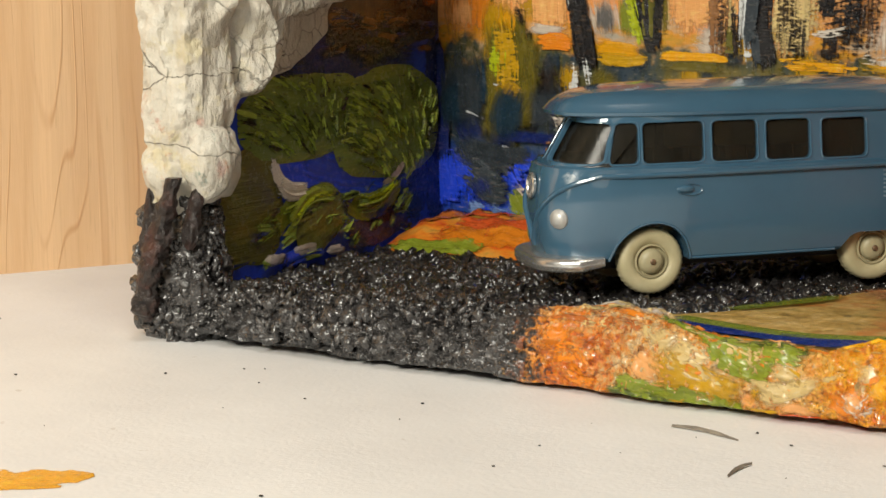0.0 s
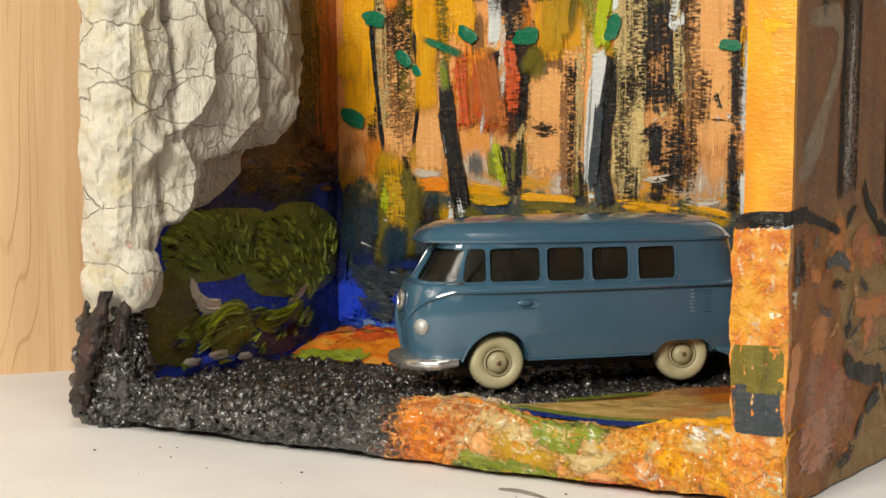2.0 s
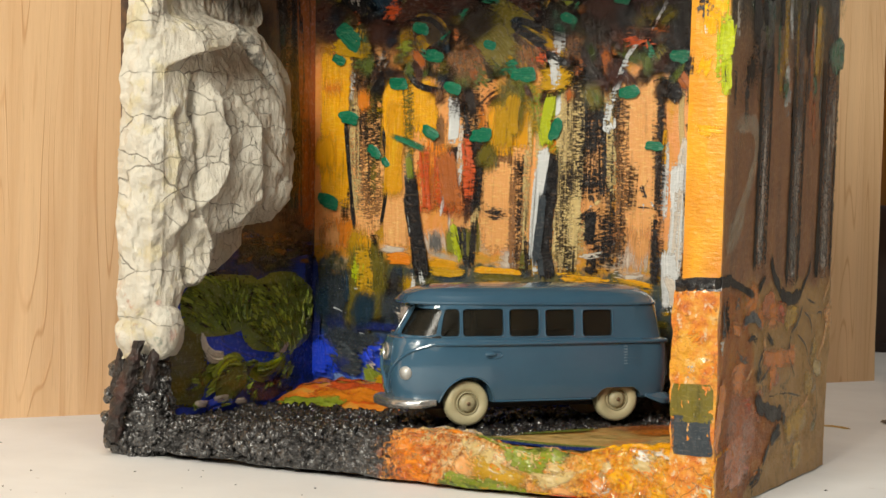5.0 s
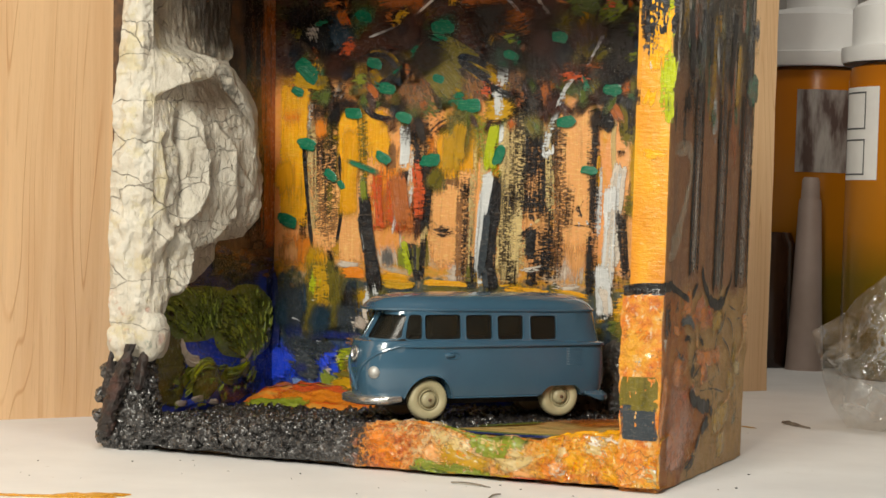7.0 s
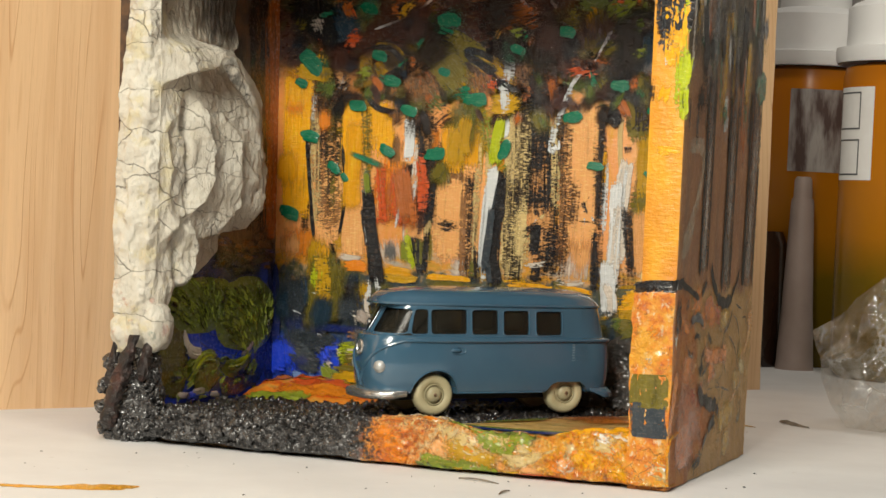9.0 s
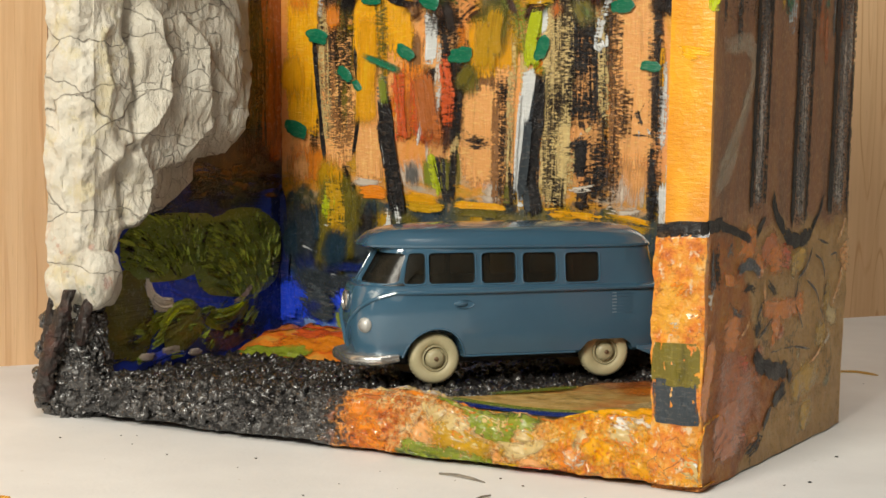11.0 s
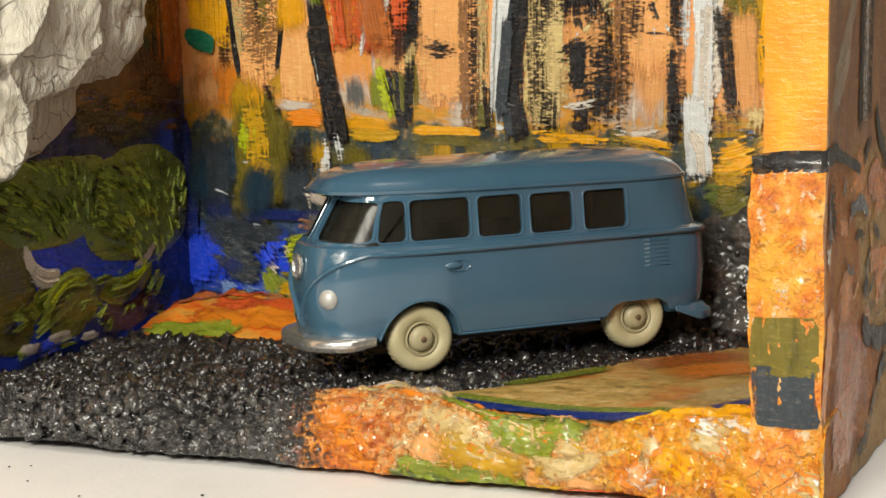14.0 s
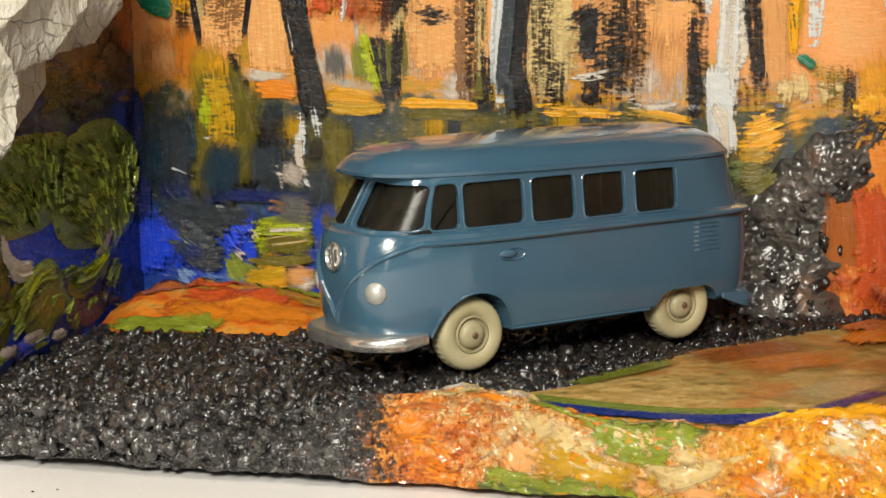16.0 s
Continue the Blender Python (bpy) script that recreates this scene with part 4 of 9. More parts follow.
# first trunk, dragged thinly between two black lines
stroke(BACK, "brown_veil", 0.67, (-2.04, 7.88), (-2.07, 6.20), (-2.03, 4.37))
stroke(BACK, "umber_veil", 0.50, (-2.10, 7.89), (-2.13, 6.20), (-2.08, 4.50))
stroke(BACK, "olive_veil", 0.35, (-1.86, 7.10), (-1.88, 5.87), (-1.90, 4.43))
stroke(BACK, "cream_veil", 0.28, (-2.29, 6.85), (-2.27, 5.55), (-2.21, 4.37))
stroke(BACK, "umber_veil", 0.21, (-1.78, 7.61), (-1.82, 6.51), (-1.85, 5.34))
stroke(BACK, "black", 0.09, (-2.51, 6.34), (-2.44, 5.55), (-2.38, 4.89), (-2.29, 4.14))
stroke(BACK, "black", 0.08, (-1.68, 6.15), (-1.62, 5.54), (-1.61, 4.89), (-1.72, 4.20))
stroke(BACK, "brown_veil", 0.43, (-1.82, 5.02), (-1.90, 4.56), (-1.94, 4.17))
# the leaning black trunk and the red bush
stroke(BACK, "olive_veil", 0.24, (-1.15, 7.07), (-1.13, 6.30), (-1.11, 5.53))
stroke(BACK, "orange_soft", 0.50, (-0.72, 5.78), (-0.71, 5.20), (-0.80, 4.43))
stroke(BACK, "red_dry", 0.43, (-0.46, 5.71), (-0.45, 5.13), (-0.50, 4.43))
stroke(BACK, "red_soft", 0.33, (-0.25, 5.32), (-0.22, 4.87), (-0.30, 4.36))
stroke(BACK, "rust_soft", 0.43, (-0.01, 5.32), (-0.03, 4.87), (-0.15, 4.30))
stroke(BACK, "rust_dry", 0.28, (-0.61, 5.52), (-0.64, 5.01), (-0.70, 4.49))
stroke(BACK, "white_dry", 0.09, (-0.32, 5.32), (-0.36, 4.81), (-0.44, 4.36))
stroke(BACK, "peach_dry", 0.13, (-0.80, 5.59), (-0.84, 5.01), (-0.88, 4.49))
stroke(BACK, "grey_dry", 0.28, (-1.13, 5.72), (-1.10, 5.27), (-1.06, 4.82))
stroke(BACK, "white_dry", 0.10, (-1.14, 5.62), (-1.11, 5.27), (-1.07, 4.88))
stroke(BACK, "olive_dark", 0.17, (-1.01, 5.07), (-0.99, 4.69), (-0.96, 4.43))
stroke(BACK, "black", 0.27, (-1.13, 4.91), (-1.03, 4.37), (-0.95, 3.85), (-0.84, 3.17))
stroke(BACK, "black_dry", 0.21, (-1.04, 5.33), (-1.01, 4.88), (-0.96, 4.43))
stroke(BACK, "slate_dry", 0.09, (-0.85, 3.85), (-0.81, 3.53), (-0.77, 3.21))
stroke(BACK, "white_dry", 0.06, (-0.91, 3.46), (-0.86, 3.27), (-0.83, 3.11))
# white-topped trunk
stroke(BACK, "brown_veil", 0.50, (0.04, 7.78), (0.10, 7.02), (0.16, 6.39))
stroke(BACK, "white_dry", 0.14, (-0.17, 7.54), (-0.16, 7.22), (-0.15, 6.91))
stroke(BACK, "white", 0.24, (-0.16, 6.75), (-0.14, 6.27), (-0.18, 5.80))
stroke(BACK, "umber_veil", 0.43, (0.24, 7.02), (0.24, 6.32), (0.21, 5.57))
stroke(BACK, "black_dry", 0.21, (0.04, 6.65), (0.10, 6.20), (0.14, 5.76))
stroke(BACK, "black", 0.20, (-0.16, 5.80), (-0.16, 5.61), (-0.19, 5.42))
stroke(BACK, "white_wash_dry", 0.13, (0.03, 6.33), (-0.01, 5.89), (-0.06, 5.38))
stroke(BACK, "umber_dry", 0.43, (0.30, 6.07), (0.28, 5.38), (0.25, 4.68))
stroke(BACK, "black_veil", 0.45, (0.34, 6.26), (0.30, 5.38), (0.21, 4.43))
stroke(BACK, "maroon_dry", 0.31, (0.14, 5.25), (0.13, 4.75), (0.10, 4.24))
stroke(BACK, "black_dry", 0.21, (0.41, 5.56), (0.36, 5.00), (0.29, 4.43))
stroke(BACK, "white_veil", 0.11, (0.02, 5.51), (-0.03, 5.19), (-0.10, 4.87))
stroke(BACK, "lime", 0.13, (-0.16, 4.30), (-0.07, 3.92), (0.00, 3.52))
stroke(BACK, "leaf_soft", 0.21, (-0.24, 4.24), (-0.21, 3.92), (-0.19, 3.60))
stroke(BACK, "olive_dark", 0.28, (0.14, 4.24), (0.15, 3.92), (0.16, 3.60))
stroke(BACK, "black", 0.28, (-0.04, 4.24), (0.09, 3.86), (0.20, 3.40))
stroke(BACK, "black_dry", 0.17, (0.29, 4.43), (0.25, 3.98), (0.22, 3.47))
stroke(BACK, "grey_soft", 0.26, (-0.55, 4.17), (-0.54, 3.92), (-0.52, 3.66))
# boughs over the pale light
stroke(BACK, "black_dry", 0.11, (0.40, 4.54), (0.63, 4.46), (1.01, 4.54))
stroke(BACK, "umber_veil", 0.18, (0.50, 4.62), (0.72, 4.52), (0.98, 4.43))
stroke(BACK, "umber_dry", 0.10, (0.50, 4.43), (0.72, 4.39), (0.93, 4.43))
stroke(BACK, "black_dry", 0.06, (3.45, 4.59), (3.71, 4.60), (3.92, 4.58))
stroke(BACK, "umber_dry", 0.10, (3.62, 5.14), (3.66, 4.96), (3.74, 4.72))
stroke(BACK, "umber_dry", 0.07, (3.55, 4.90), (3.72, 5.02), (3.78, 5.14))
stroke(BACK, "white", 0.05, (3.68, 4.73), (3.69, 4.65), (3.69, 4.55))
stroke(BACK, "white", 0.05, (3.79, 4.67), (3.84, 4.70), (3.90, 4.60))
stroke(BACK, "umber_veil", 0.28, (3.46, 5.45), (3.42, 4.97), (3.39, 4.48))
# thin brown trunk
stroke(BACK, "brown_veil", 0.35, (1.24, 5.67), (1.20, 4.55), (1.16, 3.30))
stroke(BACK, "umber_veil", 0.26, (1.29, 5.61), (1.25, 4.55), (1.20, 3.36))
stroke(BACK, "brown_dry", 0.16, (1.09, 5.30), (1.07, 4.36), (1.07, 3.36))
stroke(BACK, "cream_veil", 0.17, (1.40, 5.79), (1.34, 4.86), (1.31, 3.61))
stroke(BACK, "black_veil", 0.28, (1.26, 5.49), (1.22, 5.30), (1.18, 5.11))
stroke(BACK, "olive_dark_dry", 0.21, (1.33, 3.86), (1.31, 3.55), (1.28, 3.27))
# white and black trunk with lime leaves
stroke(BACK, "leaf_veil", 0.43, (1.58, 6.97), (1.65, 6.47), (1.71, 5.85))
stroke(BACK, "white", 0.11, (1.99, 6.80), (2.00, 6.52), (1.97, 6.24))
stroke(BACK, "lime", 0.23, (1.83, 6.80), (1.85, 6.52), (1.82, 6.19))
stroke(BACK, "lime", 0.27, (1.71, 6.22), (1.75, 6.00), (1.72, 5.71))
stroke(BACK, "lime_dry", 0.28, (1.64, 6.16), (1.81, 5.94), (1.92, 5.85))
stroke(BACK, "green_soft", 0.18, (1.95, 6.21), (1.97, 6.03), (1.96, 5.88))
stroke(BACK, "black_veil", 0.28, (1.95, 5.78), (1.95, 5.29), (1.87, 4.73))
stroke(BACK, "black", 0.33, (1.86, 5.66), (1.81, 4.73), (1.72, 3.99), (1.80, 3.19))
stroke(BACK, "white", 0.24, (1.75, 5.76), (1.63, 4.98), (1.54, 4.11), (1.54, 3.61))
stroke(BACK, "slate_dry", 0.14, (1.79, 5.48), (1.69, 4.73), (1.62, 3.86))
stroke(BACK, "white_dry", 0.11, (1.53, 3.86), (1.54, 3.49), (1.58, 3.19))
stroke(BACK, "slate", 0.13, (1.62, 3.86), (1.65, 3.55), (1.69, 3.24))
stroke(BACK, "umber_dry", 0.16, (1.38, 4.11), (1.38, 3.68), (1.41, 3.30))
# broad dark trunk over cream
stroke(BACK, "cream_veil", 0.35, (2.20, 6.94), (2.17, 5.47), (2.12, 3.37))
stroke(BACK, "umber_veil", 0.50, (2.31, 7.67), (2.30, 6.39), (2.25, 4.73))
stroke(BACK, "umber_veil", 0.35, (2.15, 5.47), (2.12, 4.55), (2.09, 3.37))
stroke(BACK, "black_veil", 0.50, (2.69, 7.65), (2.68, 6.38), (2.64, 4.73))
stroke(BACK, "black_dry", 0.43, (2.66, 7.65), (2.68, 6.56), (2.69, 5.46))
stroke(BACK, "black_dry", 0.35, (2.90, 6.55), (2.92, 5.70), (2.92, 4.73))
stroke(BACK, "umber_veil", 0.50, (3.14, 6.91), (3.14, 5.45), (3.08, 3.38))
stroke(BACK, "cream_veil", 0.24, (3.00, 6.79), (3.03, 5.82), (3.09, 4.73))
stroke(BACK, "brown_veil", 0.26, (3.26, 6.06), (3.26, 4.85), (3.15, 3.51))
stroke(BACK, "black_dry", 0.50, (2.66, 5.46), (2.63, 4.97), (2.65, 4.61))
stroke(BACK, "black_dry", 0.31, (2.35, 4.29), (2.59, 4.42), (2.87, 4.61))
stroke(BACK, "black", 0.24, (2.64, 4.61), (2.66, 4.24), (2.62, 3.87))
stroke(BACK, "black_dry", 0.50, (2.38, 3.87), (2.68, 3.96), (3.08, 4.06))
stroke(BACK, "black_dry", 0.28, (2.72, 3.87), (2.68, 3.56), (2.64, 3.21))
stroke(BACK, "black_veil", 0.43, (2.99, 4.60), (2.98, 3.99), (2.95, 3.32))
stroke(BACK, "cream_dry", 0.26, (2.28, 4.61), (2.21, 4.42), (2.14, 4.24))
stroke(BACK, "black_veil", 0.28, (2.28, 3.99), (2.25, 3.62), (2.24, 3.25))
stroke(BACK, "cream", 0.10, (2.71, 4.61), (2.79, 4.70), (2.87, 4.76))
stroke(BACK, "white_wash_dry", 0.07, (2.60, 4.48), (2.64, 4.61), (2.69, 4.70))
stroke(BACK, "white_wash_dry", 0.14, (2.38, 3.71), (2.65, 3.69), (2.98, 3.75))
stroke(BACK, "cream_veil", 0.18, (2.48, 4.36), (2.46, 4.05), (2.42, 3.62))
stroke(BACK, "white_dry", 0.13, (3.40, 7.26), (3.20, 6.90), (3.05, 6.55))
stroke(BACK, "white_dry", 0.18, (3.10, 6.67), (3.01, 6.37), (2.97, 6.12))
stroke(BACK, "white", 0.09, (2.93, 6.25), (2.92, 6.07), (3.01, 5.97))
stroke(BACK, "white", 0.07, (3.10, 6.30), (3.12, 6.12), (3.05, 5.99))
# trunk beside the edge
stroke(BACK, "umber_dry", 0.18, (4.05, 6.99), (4.02, 6.04), (3.97, 4.54))
stroke(BACK, "black_veil", 0.24, (4.02, 6.99), (3.99, 5.44), (3.95, 3.34))
stroke(BACK, "black_dry", 0.16, (3.90, 4.54), (3.91, 3.94), (3.97, 3.40))
stroke(BACK, "yellow_dry", 0.11, (4.12, 6.15), (4.08, 5.74), (4.05, 5.26))
# foot of the trunks
stroke(BACK, "white_wash_soft", 0.16, (-1.76, 3.81), (-1.49, 3.75), (-1.12, 3.72))
stroke(BACK, "orange", 0.24, (-1.61, 3.58), (-1.31, 3.59), (-1.01, 3.54))
stroke(BACK, "yellow_soft", 0.21, (-0.75, 3.51), (-0.38, 3.48), (0.06, 3.43))
stroke(BACK, "ochre", 0.18, (-0.68, 3.37), (-0.23, 3.34), (0.13, 3.35))
stroke(BACK, "yellow", 0.14, (0.27, 3.40), (0.70, 3.39), (1.27, 3.35))
stroke(BACK, "olive_soft", 0.17, (0.27, 3.25), (0.70, 3.26), (1.27, 3.24))
stroke(BACK, "yellow_dry", 0.18, (1.96, 3.31), (2.37, 3.28), (3.05, 3.23))
stroke(BACK, "ochre_dry", 0.16, (3.05, 3.26), (3.44, 3.22), (3.90, 3.09))
stroke(BACK, "yellow", 0.10, (3.25, 3.26), (3.57, 3.22), (3.93, 3.15))
stroke(BACK, "white_wash_dry", 0.11, (3.05, 3.38), (3.44, 3.34), (3.90, 3.40))
stroke(BACK, "ochre_soft", 0.43, (-2.21, 4.24), (-2.22, 3.71), (-2.27, 3.12))
stroke(BACK, "olive_soft", 0.35, (-1.91, 4.04), (-1.91, 3.58), (-1.92, 3.06))
stroke(BACK, "lime_dry", 0.21, (-2.26, 3.84), (-2.25, 3.51), (-2.27, 3.18))
stroke(BACK, "umber_dry", 0.17, (-1.88, 4.17), (-1.84, 3.91), (-1.86, 3.65))
stroke(BACK, "yellow_soft", 0.35, (-2.10, 4.10), (-2.09, 3.84), (-2.11, 3.58))
stroke(BACK, "black", 0.13, (-1.74, 3.78), (-1.71, 3.65), (-1.69, 3.51))
stroke(BACK, "ochre_soft", 0.53, (4.99, 6.57), (4.96, 3.89))
stroke(BACK, "yellow", 0.35, (5.04, 5.23), (4.98, 3.89))
stroke(BACK, "olive", 0.46, (4.82, 7.54), (4.76, 6.72), (4.84, 6.20))
stroke(BACK, "umber_dry", 0.53, (4.86, 7.46), (4.84, 6.27))
stroke(BACK, "olive_dry", 0.46, (4.77, 5.38), (4.93, 3.89))
stroke(BACK, "white_wash", 0.31, (4.58, 5.90), (4.48, 5.23), (4.41, 3.77))
stroke(BACK, "white_dry", 0.20, (4.54, 5.83), (4.34, 3.77))
stroke(BACK, "black", 0.23, (4.61, 6.20), (4.55, 5.98))
# crown
for k in range(210):
    # the crown of the wood
    z = 6.95 + 3.2 * rng.random() ** 0.85
    x = rng.uniform(-2.9, 6.1)
    a, n = rng.uniform(-0.9, 0.9) + (1.57 if rng.random() < 0.3 else 0), rng.uniform(0.3, 0.9)
    key = rng.choice(["maroon_soft", "umber_soft", "olive_dry", "umber_soft", "maroon_soft", "dark_green_soft", "black_soft", "olive_soft", "teal_soft", "maroon_dry", "black_soft", "dark_green_dry", "rust_dry", "teal_soft", "umber_soft"])
    stroke(BACK, key, rng.uniform(0.18, 0.55), (x - n * math.cos(a) / 2, z - n * math.sin(a) / 2), (x, z + 0.06), (x + n * math.cos(a) / 2, z + n * math.sin(a) / 2), pool=True)
stroke(BACK, "maroon", 1.01, (-3.33, 10.89), (-1.29, 10.97), (0.85, 10.73))
stroke(BACK, "maroon", 0.98, (0.85, 10.81), (3.08, 10.65), (5.16, 10.64))
stroke(BACK, "umber", 0.86, (-2.98, 10.09), (-0.86, 10.18), (0.86, 9.96))
stroke(BACK, "umber_soft", 0.90, (1.18, 10.18), (3.17, 9.89), (5.09, 9.98))
stroke(BACK, "maroon", 1.18, (-1.76, 8.41), (-1.01, 8.62), (-0.02, 8.76))
stroke(BACK, "maroon_soft", 0.93, (-1.67, 7.86), (-1.00, 7.77), (-0.17, 7.60))
stroke(BACK, "rust_soft", 0.85, (-1.02, 9.32), (-0.19, 9.38), (0.55, 9.05))
stroke(BACK, "maroon", 1.08, (0.23, 8.52), (1.20, 8.81), (2.00, 8.87))
stroke(BACK, "maroon", 0.99, (2.16, 9.01), (2.95, 8.99), (3.72, 9.28))
stroke(BACK, "maroon_soft", 0.83, (1.53, 8.34), (2.48, 8.25), (3.27, 8.16))
stroke(BACK, "rust_soft", 0.70, (0.16, 7.75), (0.89, 7.82), (1.53, 8.27))
stroke(BACK, "maroon", 0.76, (3.19, 8.24), (3.43, 7.93), (3.59, 7.55))
stroke(BACK, "red_dry", 0.61, (3.12, 8.09), (3.43, 7.86), (3.59, 7.48))
stroke(BACK, "maroon_soft", 0.84, (4.20, 8.22), (4.44, 7.76), (4.37, 7.24))
stroke(BACK, "rust_soft", 0.61, (0.87, 9.35), (1.51, 9.41), (2.47, 9.38))
stroke(BACK, "black", 0.89, (-2.54, 9.44), (-2.45, 9.05), (-2.40, 8.69))
stroke(BACK, "black", 0.49, (-1.69, 9.11), (-1.51, 8.79), (-1.26, 8.40))
stroke(BACK, "teal", 0.92, (-2.02, 8.57), (-1.60, 8.79), (-1.52, 9.26))
stroke(BACK, "teal_soft", 0.71, (-2.18, 8.34), (-1.76, 8.41))
stroke(BACK, "leaf_soft", 0.66, (-1.19, 9.41), (-1.10, 8.94), (-0.93, 8.70))
stroke(BACK, "dark_green", 0.48, (-1.27, 9.10), (-1.01, 8.86))
stroke(BACK, "slate", 0.49, (0.02, 9.07), (-0.02, 8.68), (-0.05, 8.26))
stroke(BACK, "ochre_soft", 0.54, (-0.26, 8.38), (-0.01, 8.30), (0.24, 8.06))
stroke(BACK, "olive", 0.69, (0.40, 8.37), (1.05, 8.05), (1.70, 7.50))
stroke(BACK, "ochre", 0.61, (1.21, 7.89), (1.70, 7.58), (2.10, 7.19))
stroke(BACK, "ochre", 0.49, (1.62, 7.05), (2.02, 7.06), (2.30, 7.19))
stroke(BACK, "ochre_soft", 0.64, (0.56, 7.98), (0.89, 7.51), (1.06, 7.05))
stroke(BACK, "leaf_soft", 0.46, (0.98, 6.90), (1.31, 6.90), (1.55, 6.97))
stroke(BACK, "ochre", 0.36, (-2.77, 7.76), (-2.35, 7.67), (-1.88, 7.63))
stroke(BACK, "ochre", 0.32, (-1.08, 7.62), (-0.67, 7.84), (-0.38, 7.88))
stroke(BACK, "ochre", 0.27, (-1.00, 8.24), (-0.51, 8.07), (-0.33, 7.68))
stroke(BACK, "ochre_soft", 0.41, (-1.17, 8.08), (-1.08, 7.54), (-0.83, 7.30))
stroke(BACK, "olive_soft", 0.46, (-0.66, 7.46), (-0.41, 7.30), (-0.17, 7.37))
stroke(BACK, "olive", 0.54, (3.92, 8.97), (3.89, 8.45), (3.78, 7.92))
stroke(BACK, "ochre_soft", 0.46, (3.57, 8.98), (3.81, 8.82), (3.89, 8.30))
stroke(BACK, "leaf", 0.43, (4.04, 8.78), (4.34, 8.96), (4.65, 9.25))
stroke(BACK, "dark_green", 0.45, (3.41, 9.21), (3.80, 9.09), (4.19, 9.19))
stroke(BACK, "leaf_soft", 0.45, (3.26, 9.29), (3.88, 9.35), (4.72, 9.32))
stroke(BACK, "dark_green", 0.38, (4.73, 8.88), (4.95, 9.09))
stroke(BACK, "black", 0.42, (4.12, 8.52), (4.35, 8.74), (4.57, 8.95))
stroke(BACK, "black", 0.46, (4.70, 8.43), (4.74, 7.98), (4.52, 7.54))
stroke(BACK, "black", 0.31, (4.59, 7.76), (4.41, 7.24), (4.22, 6.50))
stroke(BACK, "teal", 0.46, (5.00, 8.42), (5.01, 7.98), (4.94, 7.54))
stroke(BACK, "umber", 0.63, (2.79, 8.62), (2.72, 8.17), (2.81, 7.71))
stroke(BACK, "black_dry", 0.83, (2.24, 8.48), (2.72, 8.39), (3.04, 8.16))
stroke(BACK, "black_dry", 0.48, (1.92, 9.25), (1.84, 8.56), (1.81, 8.03))
stroke(BACK, "umber_dry", 0.40, (1.52, 9.18), (1.61, 8.49))
stroke(BACK, "black", 0.15, (0.98, 8.05), (1.13, 8.11), (1.45, 8.04), (1.74, 7.84))
stroke(BACK, "umber", 0.15, (1.05, 7.89), (1.30, 7.66), (1.70, 7.43), (2.20, 7.23))
stroke(BACK, "black", 0.13, (-1.18, 7.23), (-0.86, 6.93), (-0.39, 6.82))
stroke(BACK, "black", 0.11, (-1.10, 8.20), (-0.63, 8.17), (-0.32, 7.88), (-0.38, 7.68))
stroke(BACK, "white", 0.05, (0.71, 9.51), (-0.10, 8.91), (-1.01, 8.56))
stroke(BACK, "white_dry", 0.11, (0.42, 9.36), (0.71, 9.51))
stroke(BACK, "white_dry", 0.08, (1.91, 9.48), (2.31, 9.09), (2.72, 8.55))
stroke(BACK, "pale_dry", 0.09, (2.63, 9.46), (3.11, 8.84))
stroke(BACK, "pale_soft", 0.38, (4.97, 7.98), (5.05, 7.53))
stroke(BACK, "white_wash_dry", 0.25, (-0.10, 8.76), (-0.01, 8.30))
for k in range(95):
    # dusk between the boughs
    x, z = rng.uniform(-2.4, 6.0), rng.uniform(6.55, 7.75)
    if 3.3 < x < 3.95 and z < 7.1 or x < -1.0 and z < 6.9:
        continue
    n, a = rng.uniform(0.25, 0.7), rng.uniform(0.9, 2.2)
    key = rng.choice(["umber_soft", "maroon_soft", "olive_soft", "brown_soft", "umber_veil", "maroon_soft", "dark_green_soft", "umber_veil", "black_veil", "rust_soft"])
    stroke(BACK, key, rng.uniform(0.14, 0.40), (x - n * math.cos(a) / 2, z - n * math.sin(a) / 2), (x + 0.03, z), (x + n * math.cos(a) / 2, z + n * math.sin(a) / 2), pool=True)
# the crown's darker body
stroke(BACK, "maroon", 0.82, (1.08, 9.17), (1.28, 8.78), (1.49, 8.30))
stroke(BACK, "rust_soft", 0.71, (1.68, 9.05), (2.19, 8.75), (2.78, 8.93))
stroke(BACK, "maroon_soft", 0.94, (2.19, 8.28), (2.88, 8.73), (3.47, 8.90))
stroke(BACK, "maroon", 0.71, (3.09, 8.16), (3.38, 7.87), (3.48, 7.40))
stroke(BACK, "rust_soft", 0.40, (3.09, 7.88), (3.38, 7.97), (3.68, 7.87))
stroke(BACK, "maroon_soft", 0.71, (-1.40, 7.78), (-1.08, 7.68), (-0.98, 7.29))
stroke(BACK, "brown_soft", 0.82, (-0.04, 7.75), (0.17, 7.36), (0.28, 6.88))
stroke(BACK, "brown_soft", 0.71, (1.29, 7.92), (1.39, 7.53), (1.50, 7.05))
stroke(BACK, "teal_soft", 0.52, (4.93, 8.30), (4.91, 7.93), (4.84, 7.56))
stroke(BACK, "teal", 0.59, (-1.94, 9.07), (-1.67, 8.77), (-1.41, 8.37))
stroke(BACK, "teal_soft", 0.31, (-0.10, 8.92), (0.00, 8.53), (-0.04, 8.14))
stroke(BACK, "green_soft", 0.54, (0.26, 8.62), (0.67, 8.75), (1.08, 8.88))
stroke(BACK, "green_soft", 0.47, (-1.41, 8.86), (-1.10, 9.04), (-0.78, 9.13))
